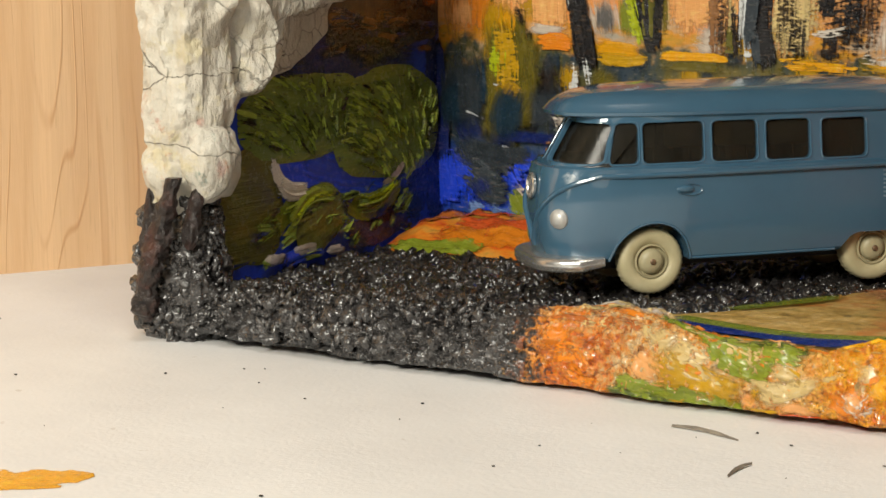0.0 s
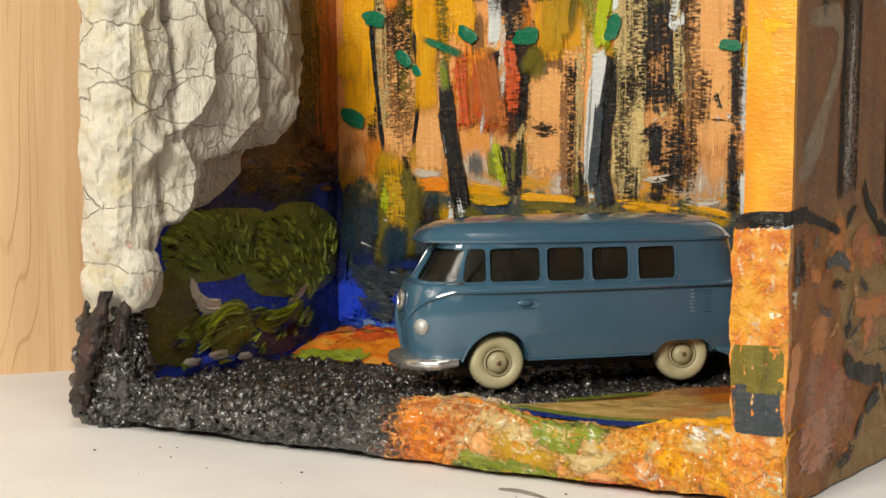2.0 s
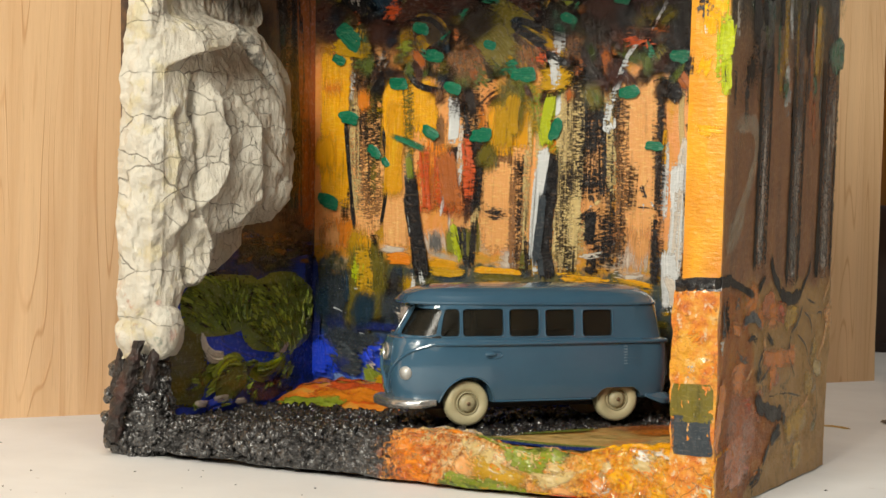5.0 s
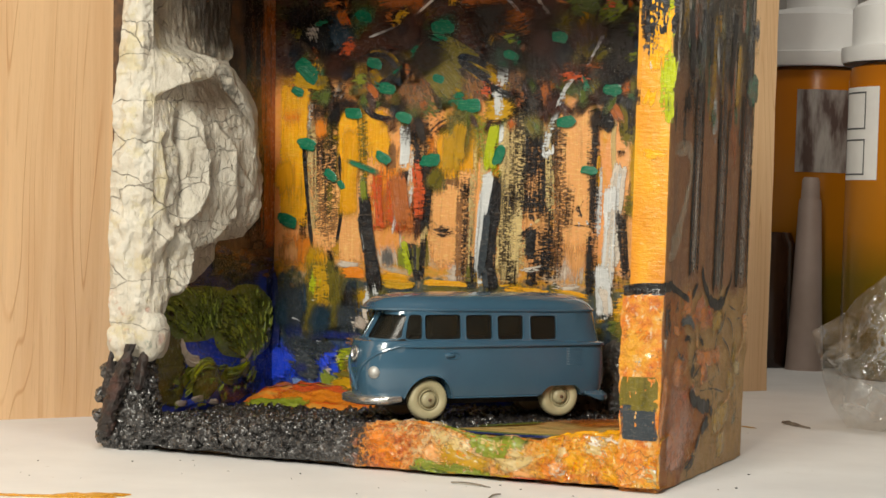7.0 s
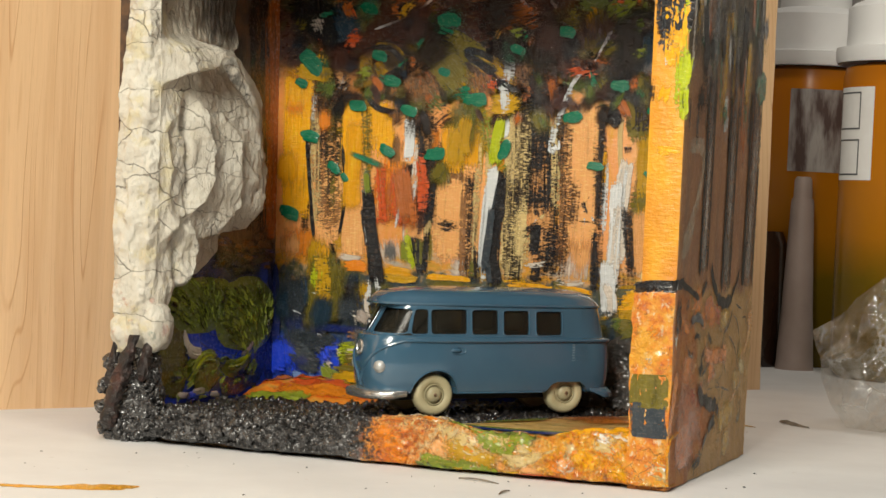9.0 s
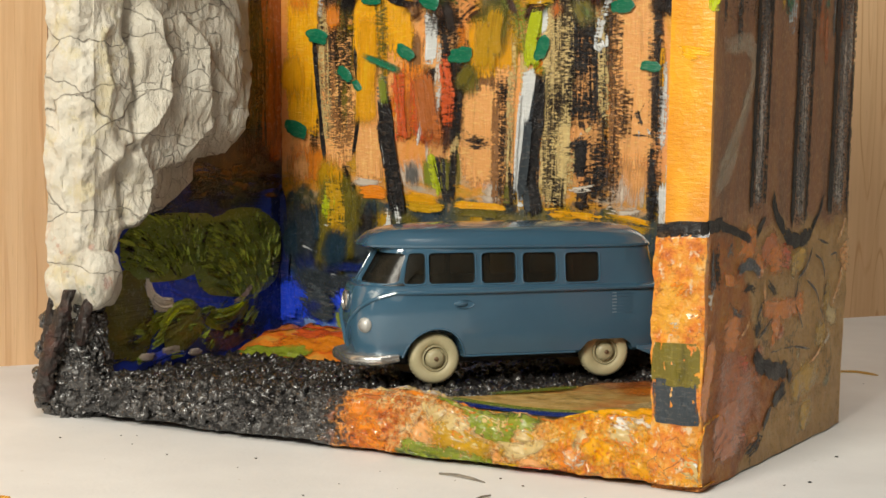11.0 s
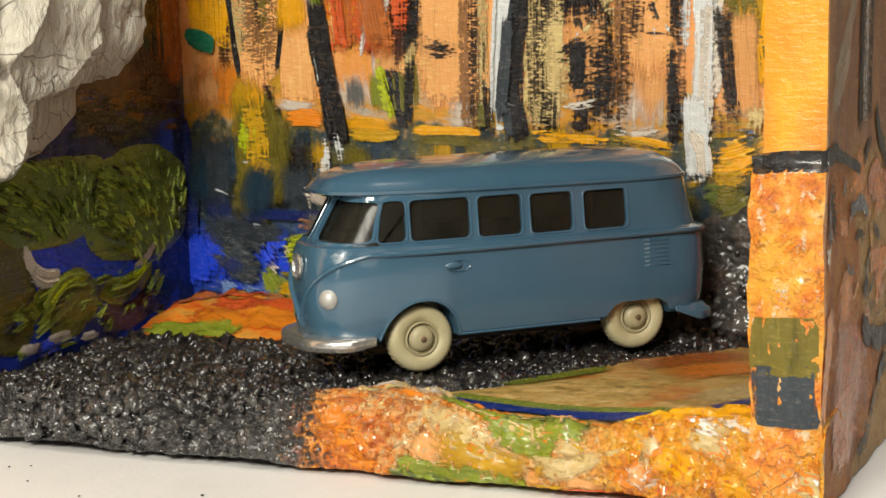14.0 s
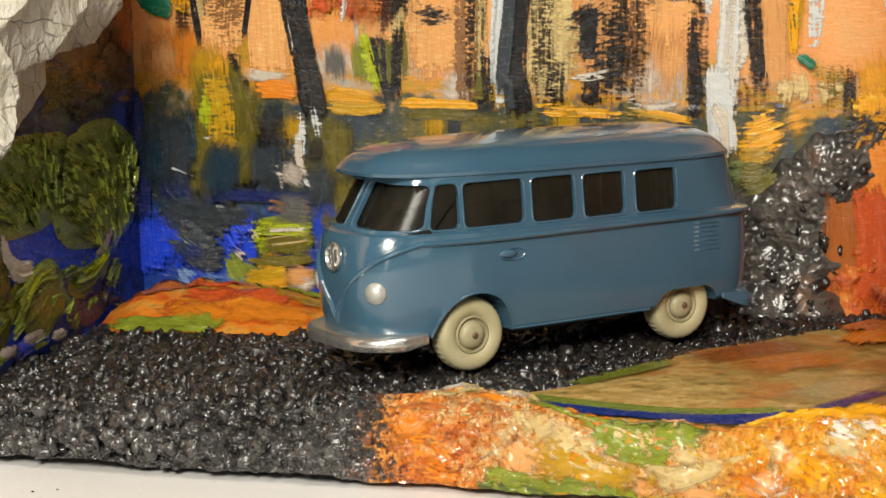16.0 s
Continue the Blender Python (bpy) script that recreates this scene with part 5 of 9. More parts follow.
stroke(BACK, "olive", 0.71, (0.16, 8.14), (0.68, 7.74), (1.09, 7.25))
stroke(BACK, "olive_soft", 0.71, (0.79, 7.16), (1.09, 6.87), (1.30, 6.67))
stroke(BACK, "ochre", 0.47, (1.60, 6.96), (2.00, 7.00), (2.30, 7.14))
stroke(BACK, "olive_soft", 0.59, (3.08, 9.01), (3.38, 8.72), (3.77, 8.90))
stroke(BACK, "leaf_soft", 0.52, (4.06, 8.79), (4.35, 8.88), (4.63, 9.06))
stroke(BACK, "black", 0.19, (1.03, 8.07), (1.39, 7.82), (1.80, 7.57))
stroke(BACK, "black", 0.15, (1.70, 7.53), (2.00, 7.38), (2.25, 7.21))
stroke(BACK, "maroon_soft", 0.59, (0.26, 9.19), (-0.05, 9.01), (-0.47, 8.83))
stroke(BACK, "white_dry", 0.08, (4.25, 8.60), (4.06, 8.23), (3.87, 7.86))
stroke(BACK, "white_dry", 0.11, (3.68, 7.77), (3.39, 7.40), (3.19, 6.93))
stroke(BACK, "white", 0.19, (2.98, 6.18), (3.04, 6.04), (3.10, 5.99))
stroke(BACK, "white_dry", 0.26, (2.04, 8.09), (2.02, 7.71), (2.00, 7.38))
stroke(BACK, "white_dry", 0.24, (1.85, 7.52), (1.92, 7.19), (1.95, 6.81))
# wet blends in the crown and between the trunks
stroke(BACK, "umber_veil", 0.80, (2.65, 8.84), (2.71, 7.89), (2.77, 7.13))
stroke(BACK, "maroon_soft", 0.80, (3.79, 9.04), (4.04, 7.98))
stroke(BACK, "umber_soft", 0.60, (4.51, 8.90), (4.65, 7.50))
stroke(BACK, "maroon_veil", 0.70, (3.31, 8.82), (3.50, 7.52))
stroke(BACK, "umber_soft", 0.50, (1.89, 8.62), (2.63, 8.25))
stroke(BACK, "black_veil", 0.40, (4.22, 8.33), (4.35, 7.04))
stroke(BACK, "black_soft", 0.80, (-2.48, 9.07), (-1.80, 8.40))
stroke(BACK, "maroon_soft", 0.90, (-0.90, 9.03), (0.58, 8.40))
stroke(BACK, "umber_soft", 0.80, (1.13, 8.78), (2.47, 8.97))
stroke(BACK, "umber_soft", 0.55, (-0.97, 8.42), (-0.22, 7.62))
stroke(BACK, "maroon_soft", 0.80, (2.40, 8.52), (3.42, 8.18))
stroke(BACK, "black_soft", 0.50, (3.02, 8.73), (3.52, 7.76))
stroke(BACK, "umber_soft", 0.70, (-0.22, 7.80), (0.90, 8.39))
stroke(BACK, "maroon_soft", 0.60, (-2.21, 8.13), (-1.37, 7.81))
stroke(BACK, "umber_soft", 0.80, (1.54, 8.23), (2.49, 7.92))
stroke(BACK, "ochre_soft", 0.50, (0.96, 6.64), (0.90, 6.10), (0.87, 5.56))
stroke(BACK, "olive_soft", 0.34, (0.61, 5.84), (0.62, 5.20))
stroke(BACK, "ochre_soft", 0.34, (1.10, 5.83), (1.08, 6.37), (1.16, 6.82))
stroke(BACK, "red_dry", 0.28, (-0.80, 5.78), (-0.76, 5.13), (-0.71, 4.38))
stroke(BACK, "rust_soft", 0.42, (-0.33, 5.77), (-0.23, 5.12), (-0.13, 4.48))
stroke(BACK, "red_dry", 0.26, (0.11, 6.03), (0.19, 5.30), (0.16, 4.66))
stroke(BACK, "rust_dry", 0.30, (-0.05, 4.38), (-0.10, 5.12))
stroke(BACK, "orange_soft", 0.50, (-2.74, 6.67), (-2.78, 7.15))
stroke(BACK, "yellow_soft", 0.50, (-2.92, 5.15), (-2.93, 6.11))
stroke(BACK, "orange_soft", 0.30, (-2.07, 6.37), (-2.09, 6.93))
stroke(BACK, "yellow_soft", 0.40, (-1.36, 6.72), (-1.43, 5.32), (-1.42, 4.67))
stroke(BACK, "lime", 0.22, (1.89, 6.74), (1.77, 6.17), (1.80, 5.71))
stroke(BACK, "lime_soft", 0.30, (2.00, 5.81), (1.80, 5.63))
stroke(BACK, "slate", 0.16, (1.72, 4.92), (1.65, 4.20), (1.56, 3.48))
stroke(BACK, "white_dry", 0.07, (1.58, 5.46), (1.49, 4.38), (1.44, 3.52))
stroke(BACK, "white_dry", 0.08, (-1.11, 5.22), (-1.09, 4.67), (-1.04, 4.01))
stroke(BACK, "leaf_soft", 0.16, (-1.12, 5.69), (-1.06, 5.13), (-1.01, 4.39))
stroke(BACK, "lime_dry", 0.15, (-0.20, 4.38), (-0.12, 4.02), (0.00, 3.55))
stroke(BACK, "olive_soft", 0.30, (0.38, 5.34), (0.71, 5.84))
stroke(BACK, "green_dry", 0.14, (-2.08, 5.76), (-1.54, 5.46))
stroke(BACK, "green_soft", 0.16, (-1.53, 5.98), (-0.67, 5.68))
dab(BACK, "green", 0.31, (-2.39, 7.91), ry=0.18, turn=-43, even=0.22)
dab(BACK, "green", 0.16, (-2.62, 7.46), ry=0.09, turn=-25, even=0.22)
dab(BACK, "green", 0.19, (-0.84, 8.02), ry=0.11, turn=-15, even=0.22)
dab(BACK, "green", 0.20, (-1.32, 6.97), ry=0.12, turn=-4, even=0.22)
dab(BACK, "green", 0.23, (-2.41, 6.33), ry=0.13, turn=-15, even=0.22)
dab(BACK, "green", 0.18, (-1.85, 5.67), ry=0.09, turn=-40, even=0.22)
dab(BACK, "green", 0.11, (-1.60, 5.45), ry=0.07, turn=-50, even=0.22)
dab(BACK, "green", 0.20, (-0.64, 6.02), ry=0.12, turn=-32, even=0.22)
dab(BACK, "green", 0.23, (0.43, 5.96), ry=0.13, turn=8, even=0.22)
dab(BACK, "green", 0.20, (-0.54, 7.49), ry=0.12, turn=-16, even=0.22)
dab(BACK, "green", 0.19, (-0.16, 6.87), ry=0.11, turn=-15, even=0.22)
dab(BACK, "green", 0.26, (1.32, 7.09), ry=0.14, turn=-1, even=0.22)
dab(BACK, "green", 0.20, (1.96, 6.05), ry=0.12, turn=60, even=0.22)
dab(BACK, "green", 0.16, (2.21, 8.12), ry=0.09, turn=-19, even=0.22)
dab(BACK, "green", 0.20, (3.43, 6.73), ry=0.12, turn=6, even=0.22)
dab(BACK, "green", 0.18, (3.90, 5.73), ry=0.09, turn=-8, even=0.22)
dab(BACK, "green", 0.24, (-2.86, 4.68), ry=0.14, turn=-22, even=0.22)
dab(BACK, "green", 0.26, (0.72, 8.74), ry=0.14, turn=-1, even=0.22)
dab(BACK, "green", 0.18, (0.87, 9.43), ry=0.09, turn=-20, even=0.22)
dab(BACK, "green", 0.18, (3.27, 8.46), ry=0.11, turn=-14, even=0.22)
dab(BACK, "green", 0.20, (4.40, 7.36), ry=0.12, turn=-10, even=0.22)
dab(BACK, "green", 0.14, (5.10, 6.83), ry=0.09, turn=-23, even=0.22)
dab(BACK, "green", 0.11, (5.04, 5.57), ry=0.07, turn=-28, even=0.22)
dab(BACK, "green", 0.14, (0.61, 7.67), ry=0.09, turn=-23, even=0.22)
dab(BACK, "green", 0.19, (-1.10, 9.02), ry=0.11, turn=-15, even=0.22)
for k in range(90):
    # touches of colour in the crown
    x, z = rng.uniform(-2.9, 6.1), rng.uniform(7.2, 9.9)
    a, n = rng.uniform(-1.0, 1.0) + (1.57 if rng.random() < 0.4 else 0), rng.uniform(0.2, 0.6)
    key = rng.choice(["rust_soft", "rust_dry", "red_dry", "leaf_dry", "green_soft", "teal_soft", "ochre_dry", "olive_soft", "green_dry", "rust_soft", "pale_dry"])
    stroke(BACK, key, rng.uniform(0.10, 0.36), (x - n * math.cos(a) / 2, z - n * math.sin(a) / 2), (x, z + 0.04), (x + n * math.cos(a) / 2, z + n * math.sin(a) / 2))
# foot of the trees and the water
stroke(BACK, "slate_soft", 1.02, (-2.72, 3.55), (-2.45, 2.53))
stroke(BACK, "teal", 0.77, (-2.71, 3.31), (-2.53, 2.45))
stroke(BACK, "teal_soft", 0.76, (-1.44, 2.94), (-1.34, 2.24))
stroke(BACK, "slate", 0.67, (-1.19, 3.03), (-1.10, 2.56))
stroke(BACK, "slate_soft", 1.02, (-2.53, 2.53), (-2.35, 1.67))
stroke(BACK, "olive_soft", 0.71, (-2.37, 2.77), (-1.52, 2.63))
stroke(BACK, "olive_soft", 0.51, (-2.21, 3.95), (-2.12, 3.32), (-2.02, 2.46))
stroke(BACK, "olive_soft", 0.51, (-1.91, 3.87), (-1.82, 3.25), (-1.81, 2.39))
stroke(BACK, "olive_soft", 0.59, (-1.95, 3.56), (-1.89, 2.31))
stroke(BACK, "black", 0.28, (-1.08, 5.21), (-0.99, 4.51), (-0.82, 3.65), (-0.77, 3.19))
stroke(BACK, "white_dry", 0.13, (-0.82, 3.42), (-0.75, 2.96))
stroke(BACK, "white_wash_dry", 0.29, (4.44, 5.06), (4.30, 3.66), (4.25, 2.92))
stroke(BACK, "white", 0.26, (4.39, 5.46), (4.34, 4.26), (4.26, 3.14))
stroke(BACK, "white_wash", 0.40, (4.19, 2.95), (4.35, 2.73))
stroke(BACK, "black_dry", 0.28, (4.62, 5.01), (4.65, 4.26), (4.72, 3.52))
stroke(BACK, "peach_soft", 0.38, (4.88, 4.92), (4.87, 3.45))
stroke(BACK, "ochre", 0.53, (4.50, 3.11), (4.80, 2.93))
stroke(BACK, "yellow_soft", 0.37, (4.50, 2.92), (4.88, 3.08))
stroke(BACK, "olive_soft", 0.30, (4.58, 2.74), (4.96, 2.82))
stroke(BACK, "dark_green", 0.37, (4.31, 2.47), (4.81, 2.63))
stroke(BACK, "slate_dry", 0.12, (4.72, 3.34), (5.03, 3.31))
stroke(BACK, "ultramarine", 0.60, (-3.00, 2.04), (-2.86, 1.65), (-2.90, 1.26))
stroke(BACK, "ultramarine_soft", 0.75, (-2.78, 1.65), (-2.35, 1.27))
stroke(BACK, "navy_soft", 0.65, (-2.44, 2.21), (-2.02, 1.99))
stroke(BACK, "slate_dry", 0.47, (-2.52, 1.98), (-1.76, 1.84))
stroke(BACK, "ultramarine", 0.33, (-1.93, 1.99), (-1.74, 1.69))
stroke(BACK, "pale", 0.17, (-1.72, 1.80), (-1.59, 1.65))
stroke(BACK, "leaf", 0.32, (-1.67, 1.65), (-1.38, 1.85))
stroke(BACK, "lime", 0.20, (-1.63, 1.53), (-1.34, 1.66))
stroke(BACK, "yellow_soft", 0.27, (-1.58, 1.38), (-1.29, 1.50))
stroke(BACK, "lime_dry", 0.23, (-1.75, 1.22), (-1.42, 1.31))
stroke(BACK, "dark_green", 0.22, (-2.01, 1.52), (-1.79, 1.29))
stroke(BACK, "ultramarine_soft", 0.40, (-2.18, 1.36), (-1.67, 1.14))
stroke(BACK, "white_dry", 0.12, (-2.19, 2.22), (-2.02, 1.99))
stroke(BACK, "navy", 0.22, (-3.18, 3.62), (-3.13, 2.59), (-3.16, 1.80))
dab(BACK, "green", 0.11, (5.25, 3.86), ry=0.06, turn=-34, even=0.22)
stroke(BACK, "rust_soft", 0.6, (5.65, 0.9), (5.7, 1.6), (5.7, 2.5), lift=0.05)
stroke(BACK, "red", 0.5, (6.0, 0.95), (6.05, 1.6), (5.95, 2.4), lift=0.06)
stroke(BACK, "orange", 0.4, (5.95, 1.30), (6.00, 2.40), (6.05, 3.20))
stroke(BACK, "yellow_soft", 0.5, (5.90, 2.60), (6.10, 3.30), (6.00, 4.00))
stroke(BACK, "black_dry", 0.4, (5.70, 2.60), (6.10, 3.00), (6.25, 3.20))
for k in range(60):
    # thin trunks and drips on the outer face
    y, z = rng.uniform(-5.7, 0.3), rng.uniform(5.2, 9.5)
    n = rng.uniform(0.6, 2.2)
    key = rng.choice(["black_dry", "grey_dry", "black_dry", "brown_soft", "rust_soft", "white_wash_dry" if z > 5.5 else "grey_dry", "ochre_dry" if z > 5 else "brown_soft", "slate_dry" if z > 6.5 else "rust_soft", "green_dry" if z > 6 else "brown_soft"])
    stroke(SIDE, key, rng.uniform(0.1, 0.35), (y, z), (y + rng.uniform(-0.05, 0.05), z + n / 2), (y, z + n), pool=True)
for k in range(30):
    # sandy, cracked ground below
    y, z = rng.uniform(-5.8, 0.2), rng.uniform(0.2, 3.1)
    a, n = rng.uniform(-1.2, 1.2), rng.uniform(0.3, 1.0)
    key = rng.choice(["ochre_soft", "rust_soft", "ochre_soft", "peach_dry", "cream_soft", "peach_dry", "olive_soft"]) if y > -3.0 else rng.choice(["rust_soft", "rust_soft", "orange_soft", "orange_soft", "red_dry", "rust_soft"])
    stroke(SIDE, key, rng.uniform(0.15, 0.5), (y, z), (y + n * math.cos(a), min(3.1, max(0.15, z + n * math.sin(a) * 0.6))), pool=True)
# the water before the trees
stroke(BACK, "slate_soft", 0.81, (-2.95, 3.13), (-2.91, 2.40))
stroke(BACK, "navy_soft", 0.44, (-2.86, 2.64), (-2.52, 2.12))
stroke(BACK, "olive_soft", 0.33, (-2.25, 3.37), (-2.23, 2.81), (-2.30, 2.22))
stroke(BACK, "ochre_soft", 0.25, (-2.26, 3.02), (-1.94, 2.92), (-1.73, 2.85))
stroke(BACK, "olive_soft", 0.43, (-1.82, 3.23), (-1.80, 2.74), (-1.84, 2.36))
stroke(BACK, "teal_soft", 0.32, (-1.44, 2.85), (-1.39, 2.43))
stroke(BACK, "white_wash_dry", 0.13, (-0.96, 3.22), (-1.03, 2.78), (-0.92, 2.36))
stroke(BACK, "pale_soft", 0.28, (-1.38, 2.57), (-1.17, 2.54), (-0.92, 2.40))
stroke(BACK, "umber_soft", 0.21, (-0.79, 3.02), (-0.81, 2.60))
stroke(BACK, "olive_soft", 0.32, (-0.57, 3.22), (-0.63, 2.74))
stroke(BACK, "navy_soft", 0.16, (-2.19, 2.26), (-1.54, 2.24), (-0.75, 2.19))
stroke(BACK, "slate_soft", 0.24, (-2.52, 2.05), (-2.09, 1.98), (-1.62, 1.98))
stroke(BACK, "brown_dry", 0.17, (-1.54, 2.16), (-1.18, 2.09), (-0.83, 2.09))
stroke(BACK, "slate", 0.39, (-2.69, 1.63), (-2.37, 1.49), (-2.00, 1.49))
stroke(BACK, "ultramarine", 0.34, (-3.08, 1.98), (-3.06, 1.62), (-3.00, 1.27))
stroke(BACK, "ultramarine_soft", 0.22, (-1.99, 1.74), (-1.85, 1.67))
stroke(BACK, "leaf", 0.28, (-1.63, 1.81), (-1.26, 1.86), (-0.84, 1.85))
stroke(BACK, "lime_soft", 0.24, (-1.71, 1.63), (-1.27, 1.64), (-0.84, 1.67))
stroke(BACK, "lime_dry", 0.17, (-1.56, 1.74), (-1.20, 1.57), (-0.88, 1.64))
stroke(BACK, "olive", 0.14, (-1.71, 1.42), (-1.28, 1.41), (-0.85, 1.45))
stroke(BACK, "yellow_soft", 0.28, (-1.69, 1.25), (-1.40, 1.22), (-1.22, 1.25))
stroke(BACK, "peach_soft", 0.28, (-1.29, 1.29), (-1.00, 1.22), (-0.86, 1.26))
stroke(BACK, "cream_soft", 0.21, (-1.29, 1.11), (-0.86, 1.08))
stroke(BACK, "leaf_soft", 0.22, (-1.97, 1.35), (-1.72, 1.25), (-1.37, 1.04))
stroke(BACK, "pale", 0.12, (-1.93, 1.53), (-1.82, 1.49))
stroke(BACK, "sky_soft", 0.32, (-2.10, 1.03), (-1.59, 0.97), (-0.91, 0.91))
stroke(BACK, "ultramarine_soft", 0.21, (-2.67, 1.20), (-2.24, 1.14))
stroke(BACK, "sky_dry", 0.22, (-2.38, 1.21), (-2.02, 1.10))
stroke(BACK, "white_dry", 0.09, (-2.50, 2.55), (-2.38, 2.50))
stroke(BACK, "white_dry", 0.07, (-2.26, 3.02), (-2.08, 2.99))
stroke(BACK, "white_dry", 0.08, (-2.94, 2.06), (-2.85, 2.05))
# slate, blue and lime reflections
stroke(BACK, "slate_soft", 0.74, (-2.82, 3.51), (-2.81, 2.86), (-2.81, 2.20))
stroke(BACK, "teal_soft", 0.52, (-2.91, 3.15), (-2.90, 2.71), (-2.88, 2.27))
stroke(BACK, "ochre_dry", 0.40, (-2.12, 3.95), (-2.04, 3.29), (-2.05, 2.85))
stroke(BACK, "lime_dry", 0.30, (-2.20, 3.60), (-2.18, 3.0))
stroke(BACK, "teal_soft", 0.50, (-1.85, 3.0), (-2.07, 2.57), (-2.12, 2.13))
stroke(BACK, "slate_soft", 0.52, (-1.45, 3.07), (-1.46, 2.64), (-1.52, 2.24))
stroke(BACK, "olive_soft", 0.37, (-0.51, 3.28), (-0.53, 2.85), (-0.55, 2.35))
stroke(BACK, "umber_veil", 0.44, (-1.47, 3.35), (-1.41, 3.14), (-1.38, 2.85))
stroke(BACK, "slate_soft", 0.44, (-0.75, 2.71), (-0.77, 2.35), (-0.85, 2.06))
stroke(BACK, "grey_soft", 0.44, (-1.45, 2.13), (-1.15, 2.06), (-0.78, 2.03))
stroke(BACK, "slate", 0.67, (-2.74, 1.91), (-2.45, 1.69), (-2.15, 1.47))
stroke(BACK, "slate_soft", 0.44, (-2.96, 2.13), (-2.59, 1.98), (-2.06, 1.91))
stroke(BACK, "ultramarine", 0.47, (-3.16, 2.05), (-3.13, 1.61), (-3.10, 1.17))
stroke(BACK, "ultramarine", 0.22, (-2.02, 1.84), (-1.93, 1.66), (-1.86, 1.55))
stroke(BACK, "river_soft", 0.44, (-2.60, 1.69), (-2.54, 1.47), (-2.47, 1.32))
stroke(BACK, "sky", 0.25, (-2.68, 1.32), (-2.59, 1.21), (-2.51, 1.10))
stroke(BACK, "sky_soft", 0.25, (-2.43, 1.25), (-2.30, 1.16), (-2.19, 1.07))
stroke(BACK, "sky_soft", 0.33, (-2.16, 1.25), (-1.79, 1.07), (-1.34, 0.93))
stroke(BACK, "sky", 0.25, (-1.87, 0.96), (-1.42, 0.88), (-0.90, 0.79))
stroke(BACK, "white_wash_dry", 0.16, (-1.34, 0.93), (-1.12, 0.88), (-0.86, 0.83))
stroke(BACK, "leaf", 0.30, (-2.00, 1.47), (-1.90, 1.29), (-1.79, 1.11))
stroke(BACK, "lime_dry", 0.34, (-1.76, 1.73), (-1.39, 1.76), (-0.86, 1.72))
stroke(BACK, "olive_soft", 0.30, (-1.62, 1.59), (-1.24, 1.63), (-0.83, 1.61))
stroke(BACK, "cream_soft", 0.16, (-1.54, 1.66), (-1.16, 1.70), (-0.86, 1.74))
stroke(BACK, "white_wash_dry", 0.12, (-1.61, 1.77), (-1.31, 1.81), (-0.93, 1.83))
stroke(BACK, "olive", 0.09, (-1.78, 1.42), (-1.40, 1.39), (-0.87, 1.43))
stroke(BACK, "ochre", 0.21, (-1.86, 1.18), (-1.56, 1.22), (-1.18, 1.28))
stroke(BACK, "yellow_soft", 0.19, (-1.71, 1.07), (-1.41, 1.11), (-1.11, 1.13))
stroke(BACK, "peach_soft", 0.27, (-1.33, 1.17), (-1.11, 1.21), (-0.81, 1.22))
stroke(BACK, "white_wash_soft", 0.18, (-1.19, 1.08), (-1.00, 1.12), (-0.81, 1.14))
stroke(BACK, "pale", 0.16, (-1.94, 1.55), (-1.86, 1.49), (-1.81, 1.43))
stroke(BACK, "leaf_soft", 0.16, (-1.80, 0.96), (-1.57, 1.02), (-1.34, 1.04))
stroke(BACK, "white_dry", 0.12, (-0.98, 3.35), (-0.98, 3.06), (-1.00, 2.74))
stroke(BACK, "white_wash_dry", 0.19, (-1.27, 2.67), (-1.24, 2.53), (-1.20, 2.35))
stroke(BACK, "white_dry", 0.10, (-1.02, 2.53), (-0.95, 2.42), (-0.87, 2.31))
stroke(BACK, "white", 0.05, (-2.27, 3.00), (-2.22, 2.98), (-2.18, 3.00))
stroke(BACK, "white", 0.06, (-2.49, 2.51), (-2.44, 2.49), (-2.40, 2.48))
stroke(BACK, "white_dry", 0.04, (-2.79, 2.62), (-2.64, 2.57), (-2.45, 2.49))
stroke(BACK, "white", 0.06, (-2.94, 2.07), (-2.90, 2.06), (-2.86, 2.05))
# ochre and white beside the black paste
stroke(BACK, "white", 0.34, (4.19, 3.85), (4.21, 3.31), (4.27, 2.70))
stroke(BACK, "white_wash", 0.22, (4.14, 3.38), (4.30, 3.11), (4.33, 2.73))
stroke(BACK, "black_dry", 0.22, (3.94, 3.79), (3.96, 3.45), (3.94, 3.14))
stroke(BACK, "black_veil", 0.44, (4.53, 3.71), (4.60, 3.51), (4.60, 3.27))
stroke(BACK, "cream", 0.52, (5.06, 3.77), (5.10, 3.57), (5.07, 3.30))
stroke(BACK, "cream_dry", 0.44, (5.53, 3.77), (5.56, 3.50), (5.56, 3.23))
stroke(BACK, "olive_veil", 0.44, (5.56, 3.83), (5.58, 3.50), (5.59, 3.20))
stroke(BACK, "black_dry", 0.19, (5.75, 3.83), (5.74, 3.50), (5.72, 3.20))
stroke(BACK, "sky_dry", 0.13, (4.87, 3.27), (4.97, 3.30), (5.07, 3.37))
stroke(BACK, "yellow", 0.44, (4.43, 2.94), (4.66, 2.97), (5.00, 3.07))
stroke(BACK, "ochre", 0.37, (4.43, 2.73), (4.66, 2.80), (4.87, 2.90))
stroke(BACK, "yellow_soft", 0.30, (4.93, 3.07), (5.13, 3.14), (5.33, 3.18))
stroke(BACK, "olive", 0.30, (4.39, 2.53), (4.56, 2.49), (4.80, 2.53))
stroke(BACK, "olive_dark", 0.30, (4.46, 2.32), (4.66, 2.39), (4.93, 2.56))
